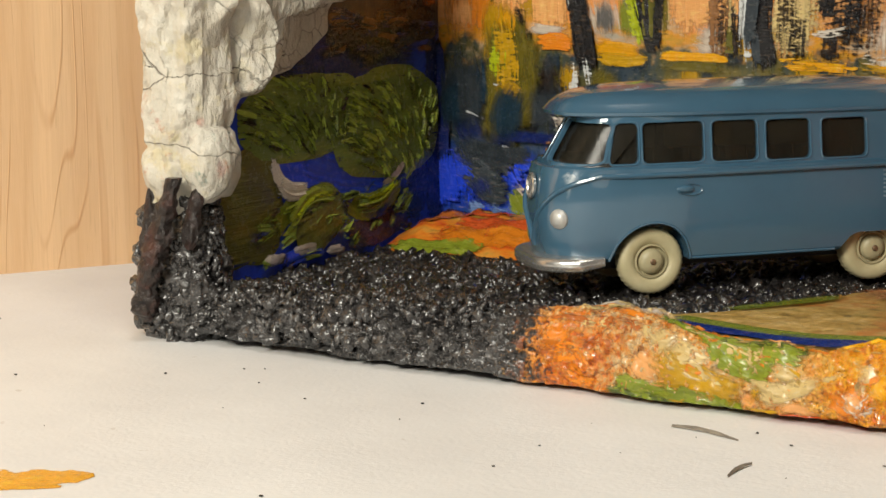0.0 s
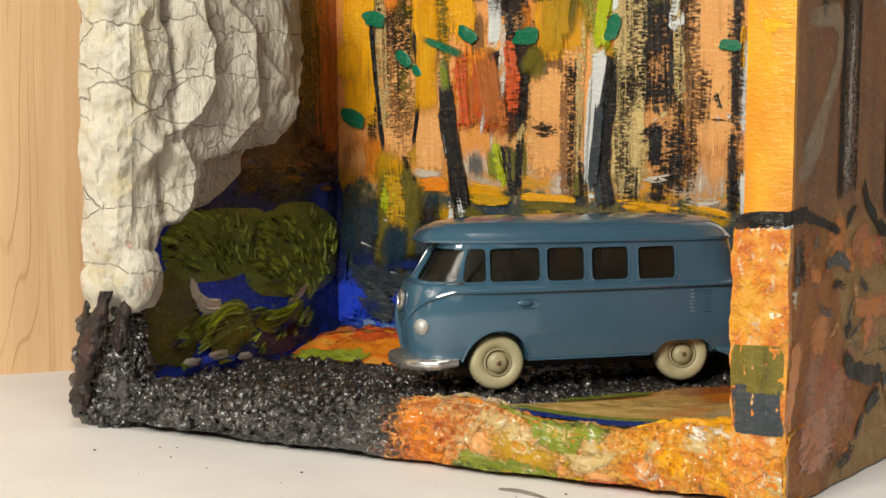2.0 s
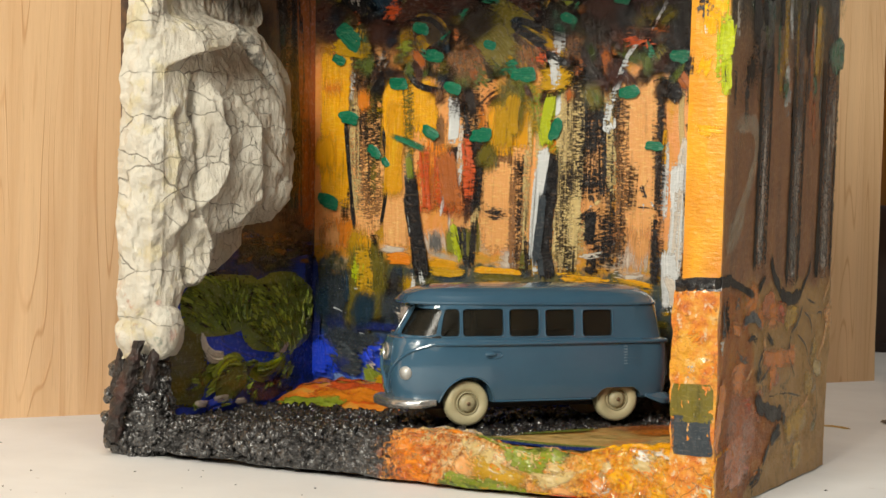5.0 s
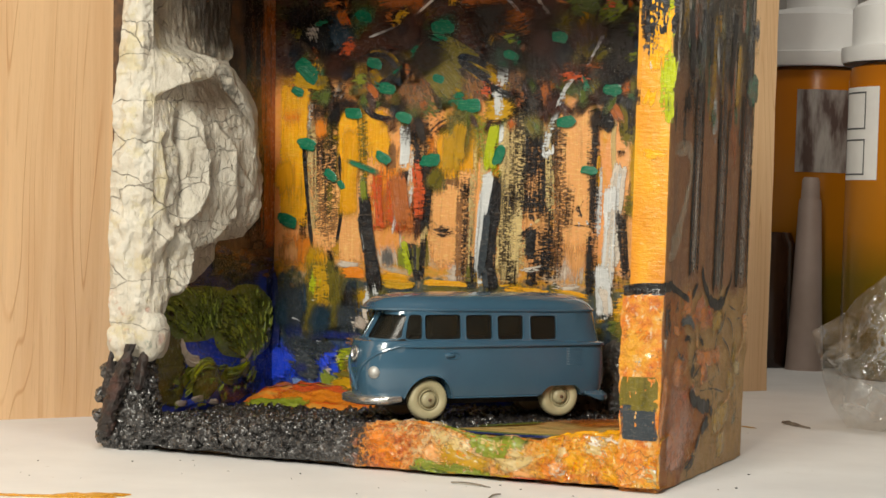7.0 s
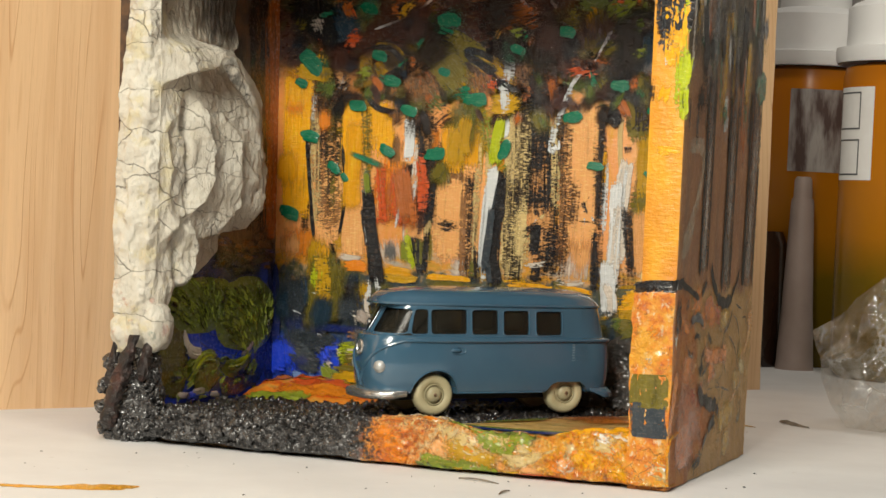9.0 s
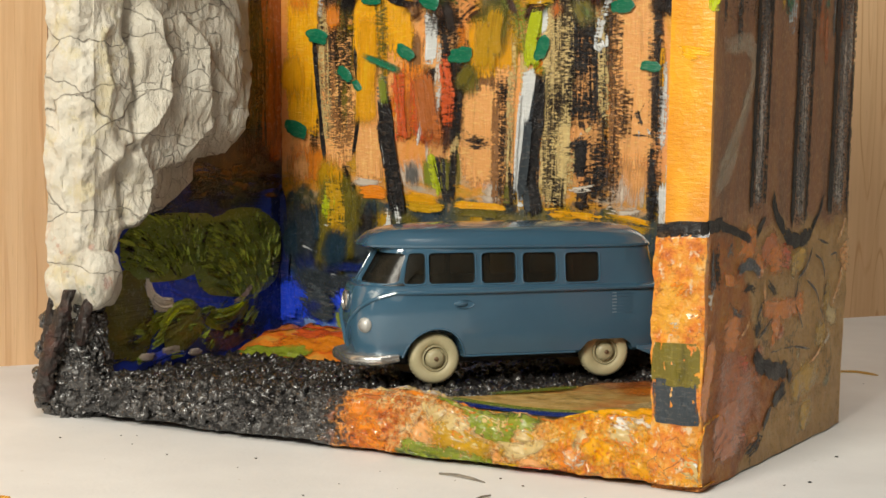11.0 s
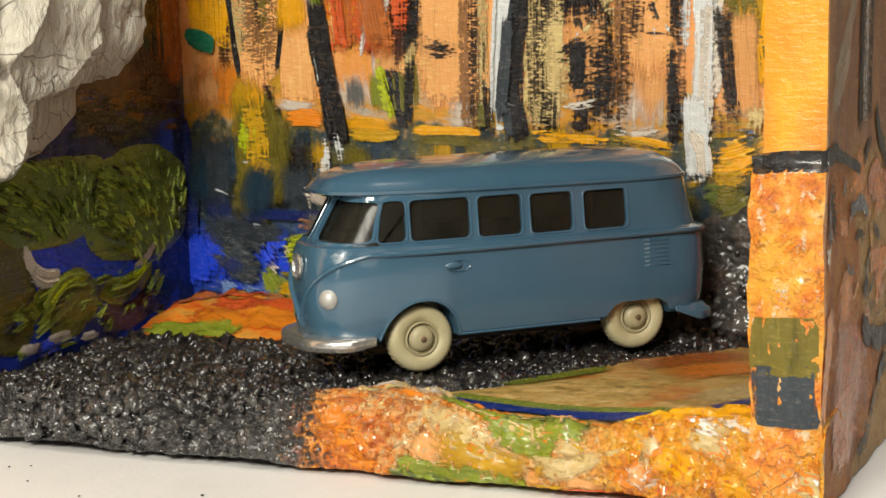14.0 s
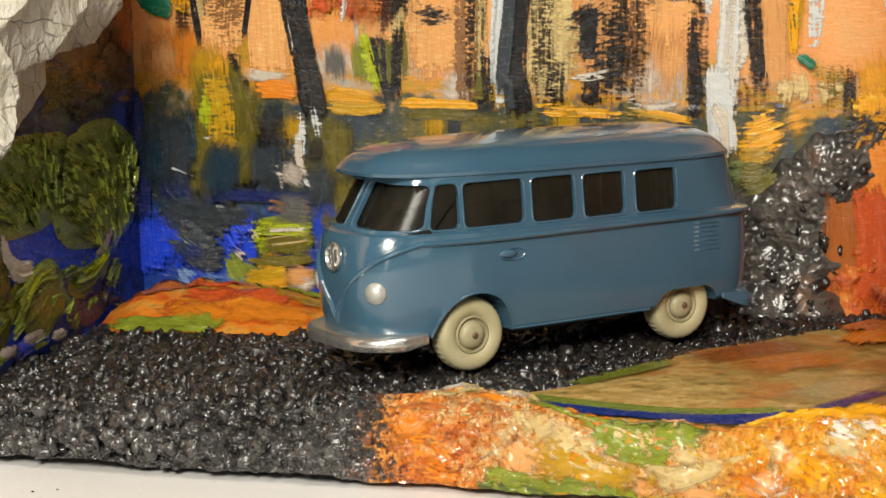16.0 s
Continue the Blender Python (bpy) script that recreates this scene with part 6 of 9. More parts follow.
stroke(BACK, "yellow", 0.44, (5.92, 3.56), (6.02, 3.36), (5.99, 3.13))
stroke(BACK, "orange", 0.44, (6.12, 2.96), (6.15, 2.56), (6.12, 2.09))
stroke(BACK, "black_dry", 0.37, (5.59, 2.96), (5.86, 3.06), (6.17, 3.30))
# outer face: the crown
stroke(SIDE, "umber_veil", 0.90, (-4.45, 8.17), (-4.41, 6.98), (-4.50, 6.32))
stroke(SIDE, "white_dry", 0.39, (-2.87, 7.14), (-2.79, 6.12))
stroke(SIDE, "green_dry", 0.39, (-3.01, 6.79), (-2.85, 6.34))
dab(SIDE, "green", 0.48, (0.32, 7.34))
stroke(SIDE, "dark_green", 0.59, (-4.20, 7.54), (-3.74, 7.41))
stroke(SIDE, "green_dry", 0.59, (-4.43, 7.68), (-3.51, 7.60))
stroke(SIDE, "ochre_veil", 0.54, (-0.82, 8.23), (-0.98, 6.79))
stroke(SIDE, "olive", 0.59, (-2.33, 8.50), (-2.56, 8.07))
stroke(SIDE, "ochre_veil", 0.62, (0.61, 8.55), (0.35, 7.91))
stroke(SIDE, "white_dry", 0.47, (-3.54, 8.71), (-3.42, 8.50))
stroke(SIDE, "slate_veil", 1.12, (0.31, 9.13), (0.05, 8.56))
stroke(SIDE, "umber_veil", 1.33, (-4.68, 8.58), (-4.77, 7.82))
stroke(SIDE, "umber_veil", 1.05, (-1.32, 8.95), (-1.42, 8.00))
stroke(SIDE, "olive_veil", 1.25, (-2.08, 8.75), (-2.30, 7.70))
stroke(SIDE, "umber_veil", 1.30, (-5.07, 6.99), (-4.72, 6.47))
stroke(SIDE, "umber_veil", 0.95, (-3.31, 8.73), (-3.27, 7.62))
stroke(SIDE, "olive_soft", 1.06, (-5.36, 5.79), (-5.24, 5.53))
stroke(SIDE, "soot", 0.37, (-4.32, 7.91), (-3.92, 7.23), (-3.79, 6.35))
stroke(SIDE, "soot", 0.36, (-1.31, 8.72), (-1.44, 8.00), (-1.67, 7.16))
stroke(SIDE, "soot", 0.40, (-4.85, 8.46), (-4.66, 7.77), (-4.50, 7.19))
stroke(SIDE, "soot", 0.24, (-3.30, 8.40), (-3.22, 7.51))
stroke(SIDE, "white_dry", 0.22, (-2.76, 8.11), (-2.68, 7.32))
stroke(SIDE, "ochre", 0.27, (-0.92, 8.16), (-1.00, 7.44), (-1.09, 6.79))
stroke(SIDE, "yellow_dry", 0.29, (-2.58, 8.59), (-2.76, 8.17))
stroke(SIDE, "slate", 0.46, (0.61, 8.79), (0.46, 8.23))
stroke(SIDE, "white_dry", 0.28, (-3.59, 8.70), (-3.40, 8.47))
stroke(SIDE, "green", 0.43, (-2.96, 6.79), (-2.90, 6.40))
stroke(SIDE, "dark_green", 0.32, (-3.97, 7.61), (-4.05, 7.11))
stroke(SIDE, "soot", 0.48, (-4.94, 7.00), (-4.84, 6.52))
stroke(SIDE, "umber", 0.32, (-4.29, 7.53), (-4.40, 6.81))
stroke(SIDE, "glaze", 0.27, (-5.72, 5.90), (-4.71, 5.94), (-4.43, 5.56), (-5.00, 4.79), (-5.79, 4.19))
# outer face: rust and orange earth before the crack, sand behind it
stroke(SIDE, "rust_soft", 0.90, (-5.73, 0.78), (-4.68, 1.06), (-3.68, 1.15))
stroke(SIDE, "rust", 0.80, (-5.73, 0.54), (-5.15, 0.70), (-4.31, 0.76))
stroke(SIDE, "rust_soft", 0.80, (-5.73, 1.35), (-4.79, 1.49), (-4.31, 1.56))
stroke(SIDE, "orange", 0.35, (-6.06, 0.91), (-5.89, 1.53), (-5.72, 2.08))
stroke(SIDE, "orange_soft", 0.60, (-5.49, 1.90), (-5.03, 2.01), (-4.43, 2.04))
stroke(SIDE, "orange_soft", 0.50, (-4.90, 3.08), (-4.42, 3.22), (-3.92, 3.28))
stroke(SIDE, "rust", 0.42, (-3.86, 2.93), (-3.41, 3.12), (-3.15, 3.28))
stroke(SIDE, "orange_soft", 0.50, (-3.67, 2.88), (-3.15, 2.93), (-2.75, 2.86))
stroke(SIDE, "orange_soft", 0.35, (-3.80, 2.24), (-2.75, 2.15), (-1.63, 2.15))
stroke(SIDE, "ochre_soft", 0.40, (-2.61, 2.72), (-2.13, 2.82), (-1.63, 2.88))
stroke(SIDE, "ochre_soft", 0.50, (-2.34, 0.86), (-1.63, 0.95), (-0.74, 1.04))
stroke(SIDE, "white_wash_dry", 0.16, (-5.89, 2.38), (-5.89, 2.58), (-5.72, 2.73))
stroke(SIDE, "grey_dry", 0.24, (-5.32, 2.99), (-5.20, 3.18), (-5.14, 3.34))
# trunks
stroke(SIDE, "grey_veil", 0.49, (-4.11, 3.67), (-4.05, 5.20), (-3.97, 7.20))
stroke(SIDE, "pale_dry", 0.30, (-4.11, 3.67), (-4.05, 5.20), (-4.00, 6.40))
stroke(SIDE, "soot", 0.15, (-4.38, 3.64), (-4.32, 5.20), (-4.24, 7.20))
stroke(SIDE, "soot_dry", 0.14, (-3.81, 3.64), (-3.75, 5.20), (-3.67, 7.20))
stroke(SIDE, "slate_veil", 0.38, (-4.11, 3.67), (-4.01, 6.20), (-3.90, 8.80))
stroke(SIDE, "grey_veil", 0.57, (-2.18, 3.34), (-2.11, 5.20), (-2.04, 7.00))
stroke(SIDE, "pale_dry", 0.35, (-2.18, 3.34), (-2.11, 5.20), (-2.07, 6.20))
stroke(SIDE, "soot", 0.17, (-2.50, 3.31), (-2.43, 5.20), (-2.36, 7.00))
stroke(SIDE, "soot_dry", 0.16, (-1.83, 3.30), (-1.76, 5.20), (-1.69, 7.00))
stroke(SIDE, "slate_veil", 0.43, (-2.18, 3.34), (-2.07, 6.20), (-1.98, 8.60))
stroke(SIDE, "grey_veil", 0.73, (-0.18, 3.39), (-0.11, 5.20), (-0.03, 7.20))
stroke(SIDE, "pale_dry", 0.45, (-0.18, 3.39), (-0.11, 5.20), (-0.06, 6.40))
stroke(SIDE, "soot", 0.23, (-0.62, 3.36), (-0.55, 5.20), (-0.47, 7.20))
stroke(SIDE, "soot_dry", 0.20, (0.29, 3.34), (0.36, 5.20), (0.44, 7.20))
stroke(SIDE, "slate_veil", 0.56, (-0.18, 3.39), (-0.07, 6.20), (0.04, 8.80))
# the black lines and the crack
stroke(SIDE, "soot", 0.16, (-6.37, 3.53), (-5.94, 3.53), (-5.54, 3.56), blunt=True)
stroke(SIDE, "soot", 0.13, (-5.71, 3.55), (-5.02, 3.42), (-4.30, 3.24))
stroke(SIDE, "soot", 0.18, (-3.47, 3.88), (-3.25, 3.57), (-2.75, 3.24))
stroke(SIDE, "soot", 0.22, (-2.88, 3.27), (-2.20, 3.11), (-1.48, 3.19))
stroke(SIDE, "soot", 0.11, (-1.55, 3.20), (-1.19, 3.41), (-0.96, 3.75))
stroke(SIDE, "soot_dry", 0.20, (-5.62, 3.41), (-5.65, 3.05), (-5.55, 2.66))
stroke(SIDE, "slate_dry", 0.16, (-5.83, 3.30), (-5.81, 2.94), (-5.77, 2.57))
stroke(SIDE, "soot", 0.12, (-4.11, 3.27), (-3.92, 3.41), (-3.69, 3.59))
stroke(SIDE, "slate", 0.16, (-4.85, 2.85), (-4.36, 2.92), (-3.90, 2.76))
stroke(SIDE, "soot_dry", 0.14, (-4.67, 2.55), (-4.30, 2.60), (-4.05, 2.50))
stroke(SIDE, "umber_dry", 0.12, (-5.03, 2.51), (-4.97, 2.34), (-4.49, 2.24))
stroke(SIDE, "soot_dry", 0.14, (-3.61, 2.61), (-3.35, 2.49), (-3.04, 2.41))
stroke(SIDE, "umber", 0.06, (-3.57, 2.42), (-3.78, 2.28), (-3.99, 2.09))
stroke(SIDE, "soot", 0.26, (-3.99, 2.09), (-3.90, 1.97), (-3.83, 1.86))
stroke(SIDE, "soot", 0.06, (-3.48, 1.98), (-3.67, 1.91), (-3.83, 1.86))
stroke(SIDE, "soot", 0.28, (-4.02, 1.67), (-3.78, 1.47), (-3.42, 1.36))
stroke(SIDE, "soot", 0.27, (-3.61, 1.42), (-3.02, 1.27), (-2.41, 1.23))
stroke(SIDE, "soot", 0.16, (-2.45, 1.25), (-2.31, 1.12), (-2.37, 0.99))
stroke(SIDE, "soot", 0.24, (-2.51, 0.99), (-2.82, 0.89), (-3.18, 0.81))
stroke(SIDE, "soot", 0.15, (-3.18, 0.83), (-3.39, 0.63), (-3.55, 0.48))
stroke(SIDE, "soot_dry", 0.22, (-3.55, 0.53), (-3.81, 0.34), (-4.31, 0.22))
stroke(SIDE, "umber", 0.05, (-1.45, 2.99), (-1.74, 2.68), (-2.06, 2.52))
stroke(SIDE, "soot", 0.07, (-2.03, 2.54), (-2.09, 2.37), (-2.20, 2.20))
stroke(SIDE, "umber", 0.04, (-2.20, 2.20), (-1.99, 2.00), (-1.77, 1.77))
stroke(SIDE, "umber", 0.04, (-1.41, 2.87), (-0.89, 2.70), (-0.74, 2.40))
stroke(SIDE, "umber", 0.04, (-0.74, 2.40), (-0.66, 2.23), (-0.89, 2.18))
stroke(SIDE, "umber", 0.04, (-1.70, 2.50), (-1.26, 2.30), (-1.11, 2.06))
stroke(SIDE, "umber", 0.04, (-1.11, 2.06), (-0.89, 1.90), (-0.86, 1.80))
stroke(SIDE, "umber_dry", 0.05, (-1.26, 3.09), (-0.74, 2.99), (-0.51, 2.95))
stroke(SIDE, "umber", 0.03, (-3.15, 2.10), (-3.55, 1.96), (-3.87, 1.82))
stroke(SIDE, "umber_dry", 0.04, (-3.42, 1.58), (-2.34, 1.55), (-1.34, 1.41))
stroke(SIDE, "umber", 0.03, (-0.51, 2.77), (-0.15, 2.79), (-0.12, 2.65))
stroke(SIDE, "peach_dry", 0.10, (0.28, 3.42), (0.12, 3.16), (-0.15, 2.91))
stroke(SIDE, "peach_dry", 0.12, (0.28, 2.76), (0.04, 2.30), (-0.31, 1.94))
stroke(SIDE, "peach_dry", 0.07, (-0.74, 1.42), (-1.04, 1.28), (-1.48, 1.20))
stroke(SIDE, "peach_dry", 0.07, (-4.15, 2.17), (-4.40, 2.02), (-4.67, 1.90))
stroke(SIDE, "white_wash_dry", 0.08, (-0.51, 1.70), (-0.40, 1.52), (-0.74, 1.37))
stroke(SIDE, "peach_dry", 0.10, (-3.78, 2.20), (-3.67, 2.40), (-3.77, 2.67))
stroke(SIDE, "glaze", 0.24, (-5.93, 3.97), (-5.31, 4.29), (-5.01, 4.66))
stroke(FRONT, "black", 0.19, (6.36, 3.48), (6.7, 3.5), (7.1, 3.5), blunt=True)
stroke(FRONT, "olive", 0.56, (6.66, 2.0), (6.66, 1.72), (6.65, 1.42), blunt=True)
stroke(FRONT, "slate", 0.54, (6.65, 1.52), (6.65, 1.2), (6.64, 0.92), blunt=True)
stroke(FRONT, "white_wash_dry", 0.09, (6.71, 3.34), (6.91, 3.46))
stroke(FRONT, "white_wash_dry", 0.16, (6.54, 2.11), (6.67, 2.33))
stroke(FRONT, "orange_dry", 0.28, (6.59, 2.59), (6.87, 2.79))
stroke(FRONT, "white", 0.07, (7.0, 1.54), (6.99, 1.46))
stroke(FRONT, "white", 0.07, (6.97, 1.22), (6.96, 1.14))
stroke(FRONT, "yellow", 0.12, (6.67, 5.81), (6.98, 5.70))
stroke(FRONT, "lime", 0.16, (7.16, 7.03), (7.14, 6.31))
stroke(FRONT, "yellow", 0.24, (6.87, 6.97), (6.75, 6.61))
stroke(FRONT, "black_dry", 0.16, (6.60, 7.05), (6.54, 6.58))
stroke(FRONT, "black_dry", 0.34, (6.78, 9.6), (6.77, 8.6), (6.75, 7.6))
stroke(FRONT, "yellow", 0.3, (7.0, 9.2), (6.95, 8.2), (6.9, 7.2))
stroke(FRONT, "lime_dry", 0.24, (7.12, 8.6), (7.1, 7.6), (7.1, 6.4))
stroke(FRONT, "slate_dry", 0.3, (6.85, 10.2), (6.85, 9.2))
stroke(FRONT, "black", 0.54, (6.97, 8.46), (6.96, 8.17), (6.92, 7.86), blunt=True)
stroke(FRONT, "slate_dry", 0.35, (6.86, 8.27), (6.87, 7.88), (6.82, 7.39))
stroke(FRONT, "yellow", 0.16, (7.19, 8.36), (7.11, 7.97), (7.08, 7.48))
stroke(FRONT, "yellow_dry", 0.24, (7.03, 8.26), (7.00, 7.87), (6.92, 7.49))
stroke(FRONT, "lime", 0.24, (7.18, 7.48), (7.15, 7.19), (7.12, 6.80))
stroke(FRONT, "white_dry", 0.12, (6.78, 7.39), (6.80, 7.24))
stroke(FRONT, "black_dry", 0.14, (7.12, 6.78), (7.13, 6.65), (7.14, 6.53))
stroke(FRONT, "yellow", 0.11, (6.63, 5.87), (6.93, 5.82), (7.17, 5.78))
stroke(RIGHT, "orange", 1.2, (-3.5, 6.0), (-3.5, 3.0), (-3.4, 1.2), lift=0.05)
stroke(RIGHT, "red", 1.0, (-1.4, 1.0), (-1.1, 1.9), (-1.5, 2.4), lift=0.08)
stroke(RIGHT, "orange", 1.1, (-0.7, 4.6), (-0.8, 3.4), (-0.7, 2.6), lift=0.05)
stroke(RIGHT, "rust", 0.8, (-2.2, 1.0), (-2.4, 1.8), lift=0.06)
# inner face: bushes over blue water under a dark sky
stroke(LEFT, "umber", 1.0, (-1.05, 9.6), (-0.95, 6.5), (-0.9, 4.1))
stroke(LEFT, "rust", 0.62, (-0.30, 9.42), (-0.28, 6.5), (-0.26, 4.0))
stroke(LEFT, "brown_veil", 0.8, (-0.85, 9.4), (-0.82, 6.5), (-0.82, 4.2))
stroke(LEFT, "rust_soft", 0.7, (-0.50, 9.2), (-0.48, 6.5), (-0.48, 4.1))
stroke(LEFT, "umber_dry", 0.5, (-0.75, 9.0), (-0.65, 6.5), (-0.6, 4.0))
stroke(LEFT, "black_dry", 0.5, (-0.85, 9.37), (-0.8, 7.4), (-0.75, 5.41))
stroke(LEFT, "navy_soft", 0.7, (-4.4, 3.25), (-2.6, 3.45), (-0.6, 3.35))
stroke(LEFT, "ultramarine", 0.62, (-4.35, 2.22), (-3.2, 2.06), (-2.0, 1.84), (-1.2, 1.95))
stroke(LEFT, "ultramarine_soft", 0.36, (-3.6, 2.25), (-2.6, 1.95), (-1.4, 1.80))
stroke(LEFT, "ultramarine", 0.42, (-0.62, 3.05), (-0.50, 2.7), (-0.30, 2.35))
stroke(LEFT, "navy", 0.44, (-0.20, 3.75), (-0.18, 2.4), (-0.25, 0.95))
stroke(LEFT, "navy", 0.55, (-0.55, 2.0), (-0.75, 1.5), (-0.9, 1.05))
stroke(LEFT, "navy", 0.40, (-2.6, 1.08), (-1.8, 1.10), (-0.9, 1.25))
stroke(LEFT, "maroon_soft", 0.45, (-2.0, 1.15), (-1.6, 1.25), (-1.2, 1.35))
for k in range(60):
    # dark scrubbed fringe under the paste
    y = rng.uniform(-4.4, -0.7)
    z = 3.35 + 0.6 * rng.random() + 0.05 * (y + 4)
    stroke(LEFT, rng.choice(["umber_dry", "black_dry", "umber", "brown_soft", "navy_dry", "slate_soft", "teal_soft"]), rng.uniform(0.10, 0.26), (y, z), (y + 0.3, z + rng.uniform(-0.05, 0.10)), (y + rng.uniform(0.5, 0.9), z + rng.uniform(-0.1, 0.12)), lift=0.02, pool=True)
dab(LEFT, "bush", 1.45, (-3.5, 2.82), ry=0.58, lift=0.03, even=0.14)
dab(LEFT, "bush", 1.36, (-1.42, 2.54), ry=0.78, lift=0.035, even=0.12)
dab(LEFT, "olive_dark", 0.85, (-4.85, 1.75), ry=0.75, lift=0.02, even=0.2)
for cy, cz, ry, rz, many in ((-3.5, 2.82, 1.3, 0.50, 120), (-1.42, 2.54, 1.2, 0.68, 150)):
    # leaves hatched in little curved streaks that fan out from below
    for k in range(many):
        a, r = rng.uniform(0, 6.28), rng.random() ** 0.5
        y, z = cy + ry * r * math.cos(a), cz + rz * r * math.sin(a)
        d = 2.0 - 0.7 * r * math.cos(a) + rng.uniform(-0.25, 0.25)
        n = rng.uniform(0.10, 0.22)
        stroke(LEFT, rng.choice(["bush", "bush_light_dry", "bush_light", "bush_light_soft", "umber_dry", "leaf_dry", "leaf_soft", "bush_light"]), rng.uniform(0.035, 0.11), (y - 1.6 * n * math.cos(d), z - 0.8 * n * math.sin(d)), (y + 0.02, z + 0.02), (y + 1.6 * n * math.cos(d), z + 0.8 * n * math.sin(d)), lift=0.055, pool=True)
stroke(LEFT, "leaf", 0.30, (-4.25, 1.40), (-3.9, 1.62), (-3.2, 1.76), (-2.8, 1.62))
stroke(LEFT, "leaf", 0.26, (-2.7, 1.60), (-2.2, 1.40), (-1.7, 1.44), (-1.2, 1.68))
stroke(LEFT, "lime_soft", 0.14, (-2.6, 1.66), (-2.1, 1.58), (-1.5, 1.62))
stroke(LEFT, "leaf", 0.24, (-4.0, 1.42), (-3.5, 1.74), (-2.9, 1.72), lift=0.075)
stroke(LEFT, "lime_dry", 0.16, (-3.9, 1.52), (-3.4, 1.78), (-2.9, 1.76), lift=0.08)
stroke(LEFT, "leaf", 0.22, (-2.4, 1.46), (-1.8, 1.50), (-1.3, 1.72), lift=0.075)
stroke(LEFT, "lime_dry", 0.14, (-2.3, 1.54), (-1.8, 1.58), (-1.3, 1.76), lift=0.08)
stroke(LEFT, "ultramarine", 0.20, (-4.2, 0.98), (-3.6, 1.04), (-3.2, 1.0), lift=0.05)
stroke(LEFT, "white_wash", 0.22, (-4.2, 2.02), (-3.9, 1.86), (-3.5, 1.84), lift=0.07)
stroke(LEFT, "bush_light", 0.24, (-4.1, 1.24), (-3.8, 1.36), (-3.6, 1.5))
stroke(LEFT, "white_wash", 0.20, (-4.25, 2.35), (-4.1, 2.05), (-3.8, 1.90), (-3.4, 1.88))
stroke(LEFT, "pale", 0.13, (-1.7, 1.72), (-1.35, 1.80), (-1.05, 2.0))
stroke(LEFT, "bush_light_dry", 0.22, (-1.2, 1.65), (-0.9, 1.9), (-0.62, 2.15))
dab(LEFT, "olive_dark", 0.62, (-3.2, 1.36), ry=0.33, turn=24, lift=0.05, even=0.1)
for k in range(80):
    # short touches over the lower bank
    y, z = rng.uniform(-4.8, -1.0), rng.uniform(0.95, 1.75)
    a, n = rng.uniform(-0.3, 0.9), rng.uniform(0.08, 0.28)
    stroke(LEFT, rng.choice(["bush", "bush_light_dry", "leaf_dry", "umber_dry", "navy_dry", "bush", "olive_dark", "navy_soft", "bush_light_soft"]), rng.uniform(0.05, 0.16), (y - n * math.cos(a), z - n * math.sin(a) * 0.7), (y, z + 0.02), (y + n * math.cos(a), z + n * math.sin(a) * 0.7), lift=0.055, pool=True)
dab(LEFT, "pale_soft", 0.26, (-3.6, 1.08), ry=0.10, lift=0.05)
dab(LEFT, "pale_soft", 0.22, (-4.3, 1.05), ry=0.08, lift=0.05)
dab(LEFT, "pale_soft", 0.20, (-2.9, 0.98), ry=0.07, lift=0.05)
for (plane, key), bm in POOL.items():
    part("brushwork", bm, paint(key), PLANES[plane][2], smooth=60, kind="stuff")


# ---- base of the box: floor, road, rim ----
bm = block(-3.3, 6.6, -5.6, -0.006, 0.0, 0.66, 0.02)
for v in bm.verts:
    if v.co.z < 0.4:
        v.co.z += 0.03 * (7 - v.co.x)
part("base", bm, M_BOX, box, "bare wooden base board")


def rim_bottom(x):
    return 0.03 * (7 - x) - 0.035 * min(1.0, max(0.0, (7 - x) / 2)) + 0.06 + 0.05 * rug(x, 3, 1, 1.7, 4) * (1 if x < 1.6 else 0.5) + 0.04 * max(0.0, min(1.0, (1.5 - x) / 3))


def rim(x, s, swell=0.0):
    """A point of the rounded front rim: s runs from the floor over the crest (0.4) down to the underside (1)."""
    top = 0.93 + 0.05 * rug(x, 1, 0, 0.9) + (0.10 * math.exp(-((x - 2.0) / 0.9) ** 2)) + (0.09 * math.exp(-((x - 6.1) / 0.6) ** 2)) - 0.085 * math.exp(-((x - 4.3) / 1.0) ** 4)
    low = rim_bottom(x)
    back = interp(x, [(-3.8, -5.2), (1.2, -5.35), (2.2, -5.05), (3.0, -5.42), (3.6, -5.68), (4.3, -5.80), (5.0, -5.78), (5.5, -5.58), (6.3, -5.3), (7.2, -5.2)])
    front = -6.02 - 0.06 * rug(x, 5, 0, 0.8)
    pts = [(0.0, back + 0.05, 0.82), (0.12, back - 0.03, 0.3 * 0.82 + 0.7 * top), (0.3, (back * 0.45 + front * 0.55), top), (0.45, front + 0.12, top - 0.06), (0.6, front - 0.03, top - 0.28), (0.78, front - 0.08, low + 0.22), (0.88, front - 0.05, low + 0.05), (0.94, front + 0.10, low + 0.02), (1.0, front + 0.5, low + 0.04)]
    y, z = interp(s, [(a, b) for a, b, _ in pts]), interp(s, [(a, c) for a, _, c in pts])
    return Vector((x, y - swell, z + swell * 0.3))


def rim_skin(x, s, rough):
    p = rim(x, s)
    d = rough * (rug(x, p.y, p.z, 2.4, 4) + 0.6 * rug(x, p.y, p.z, 7.0, 3) + 0.40 * rug(x, p.y, p.z, 14.0, 2))
    return p + Vector((0, -d * (0.3 + 0.7 * min(1, s * 2)), d * (1 - s) * 0.8))


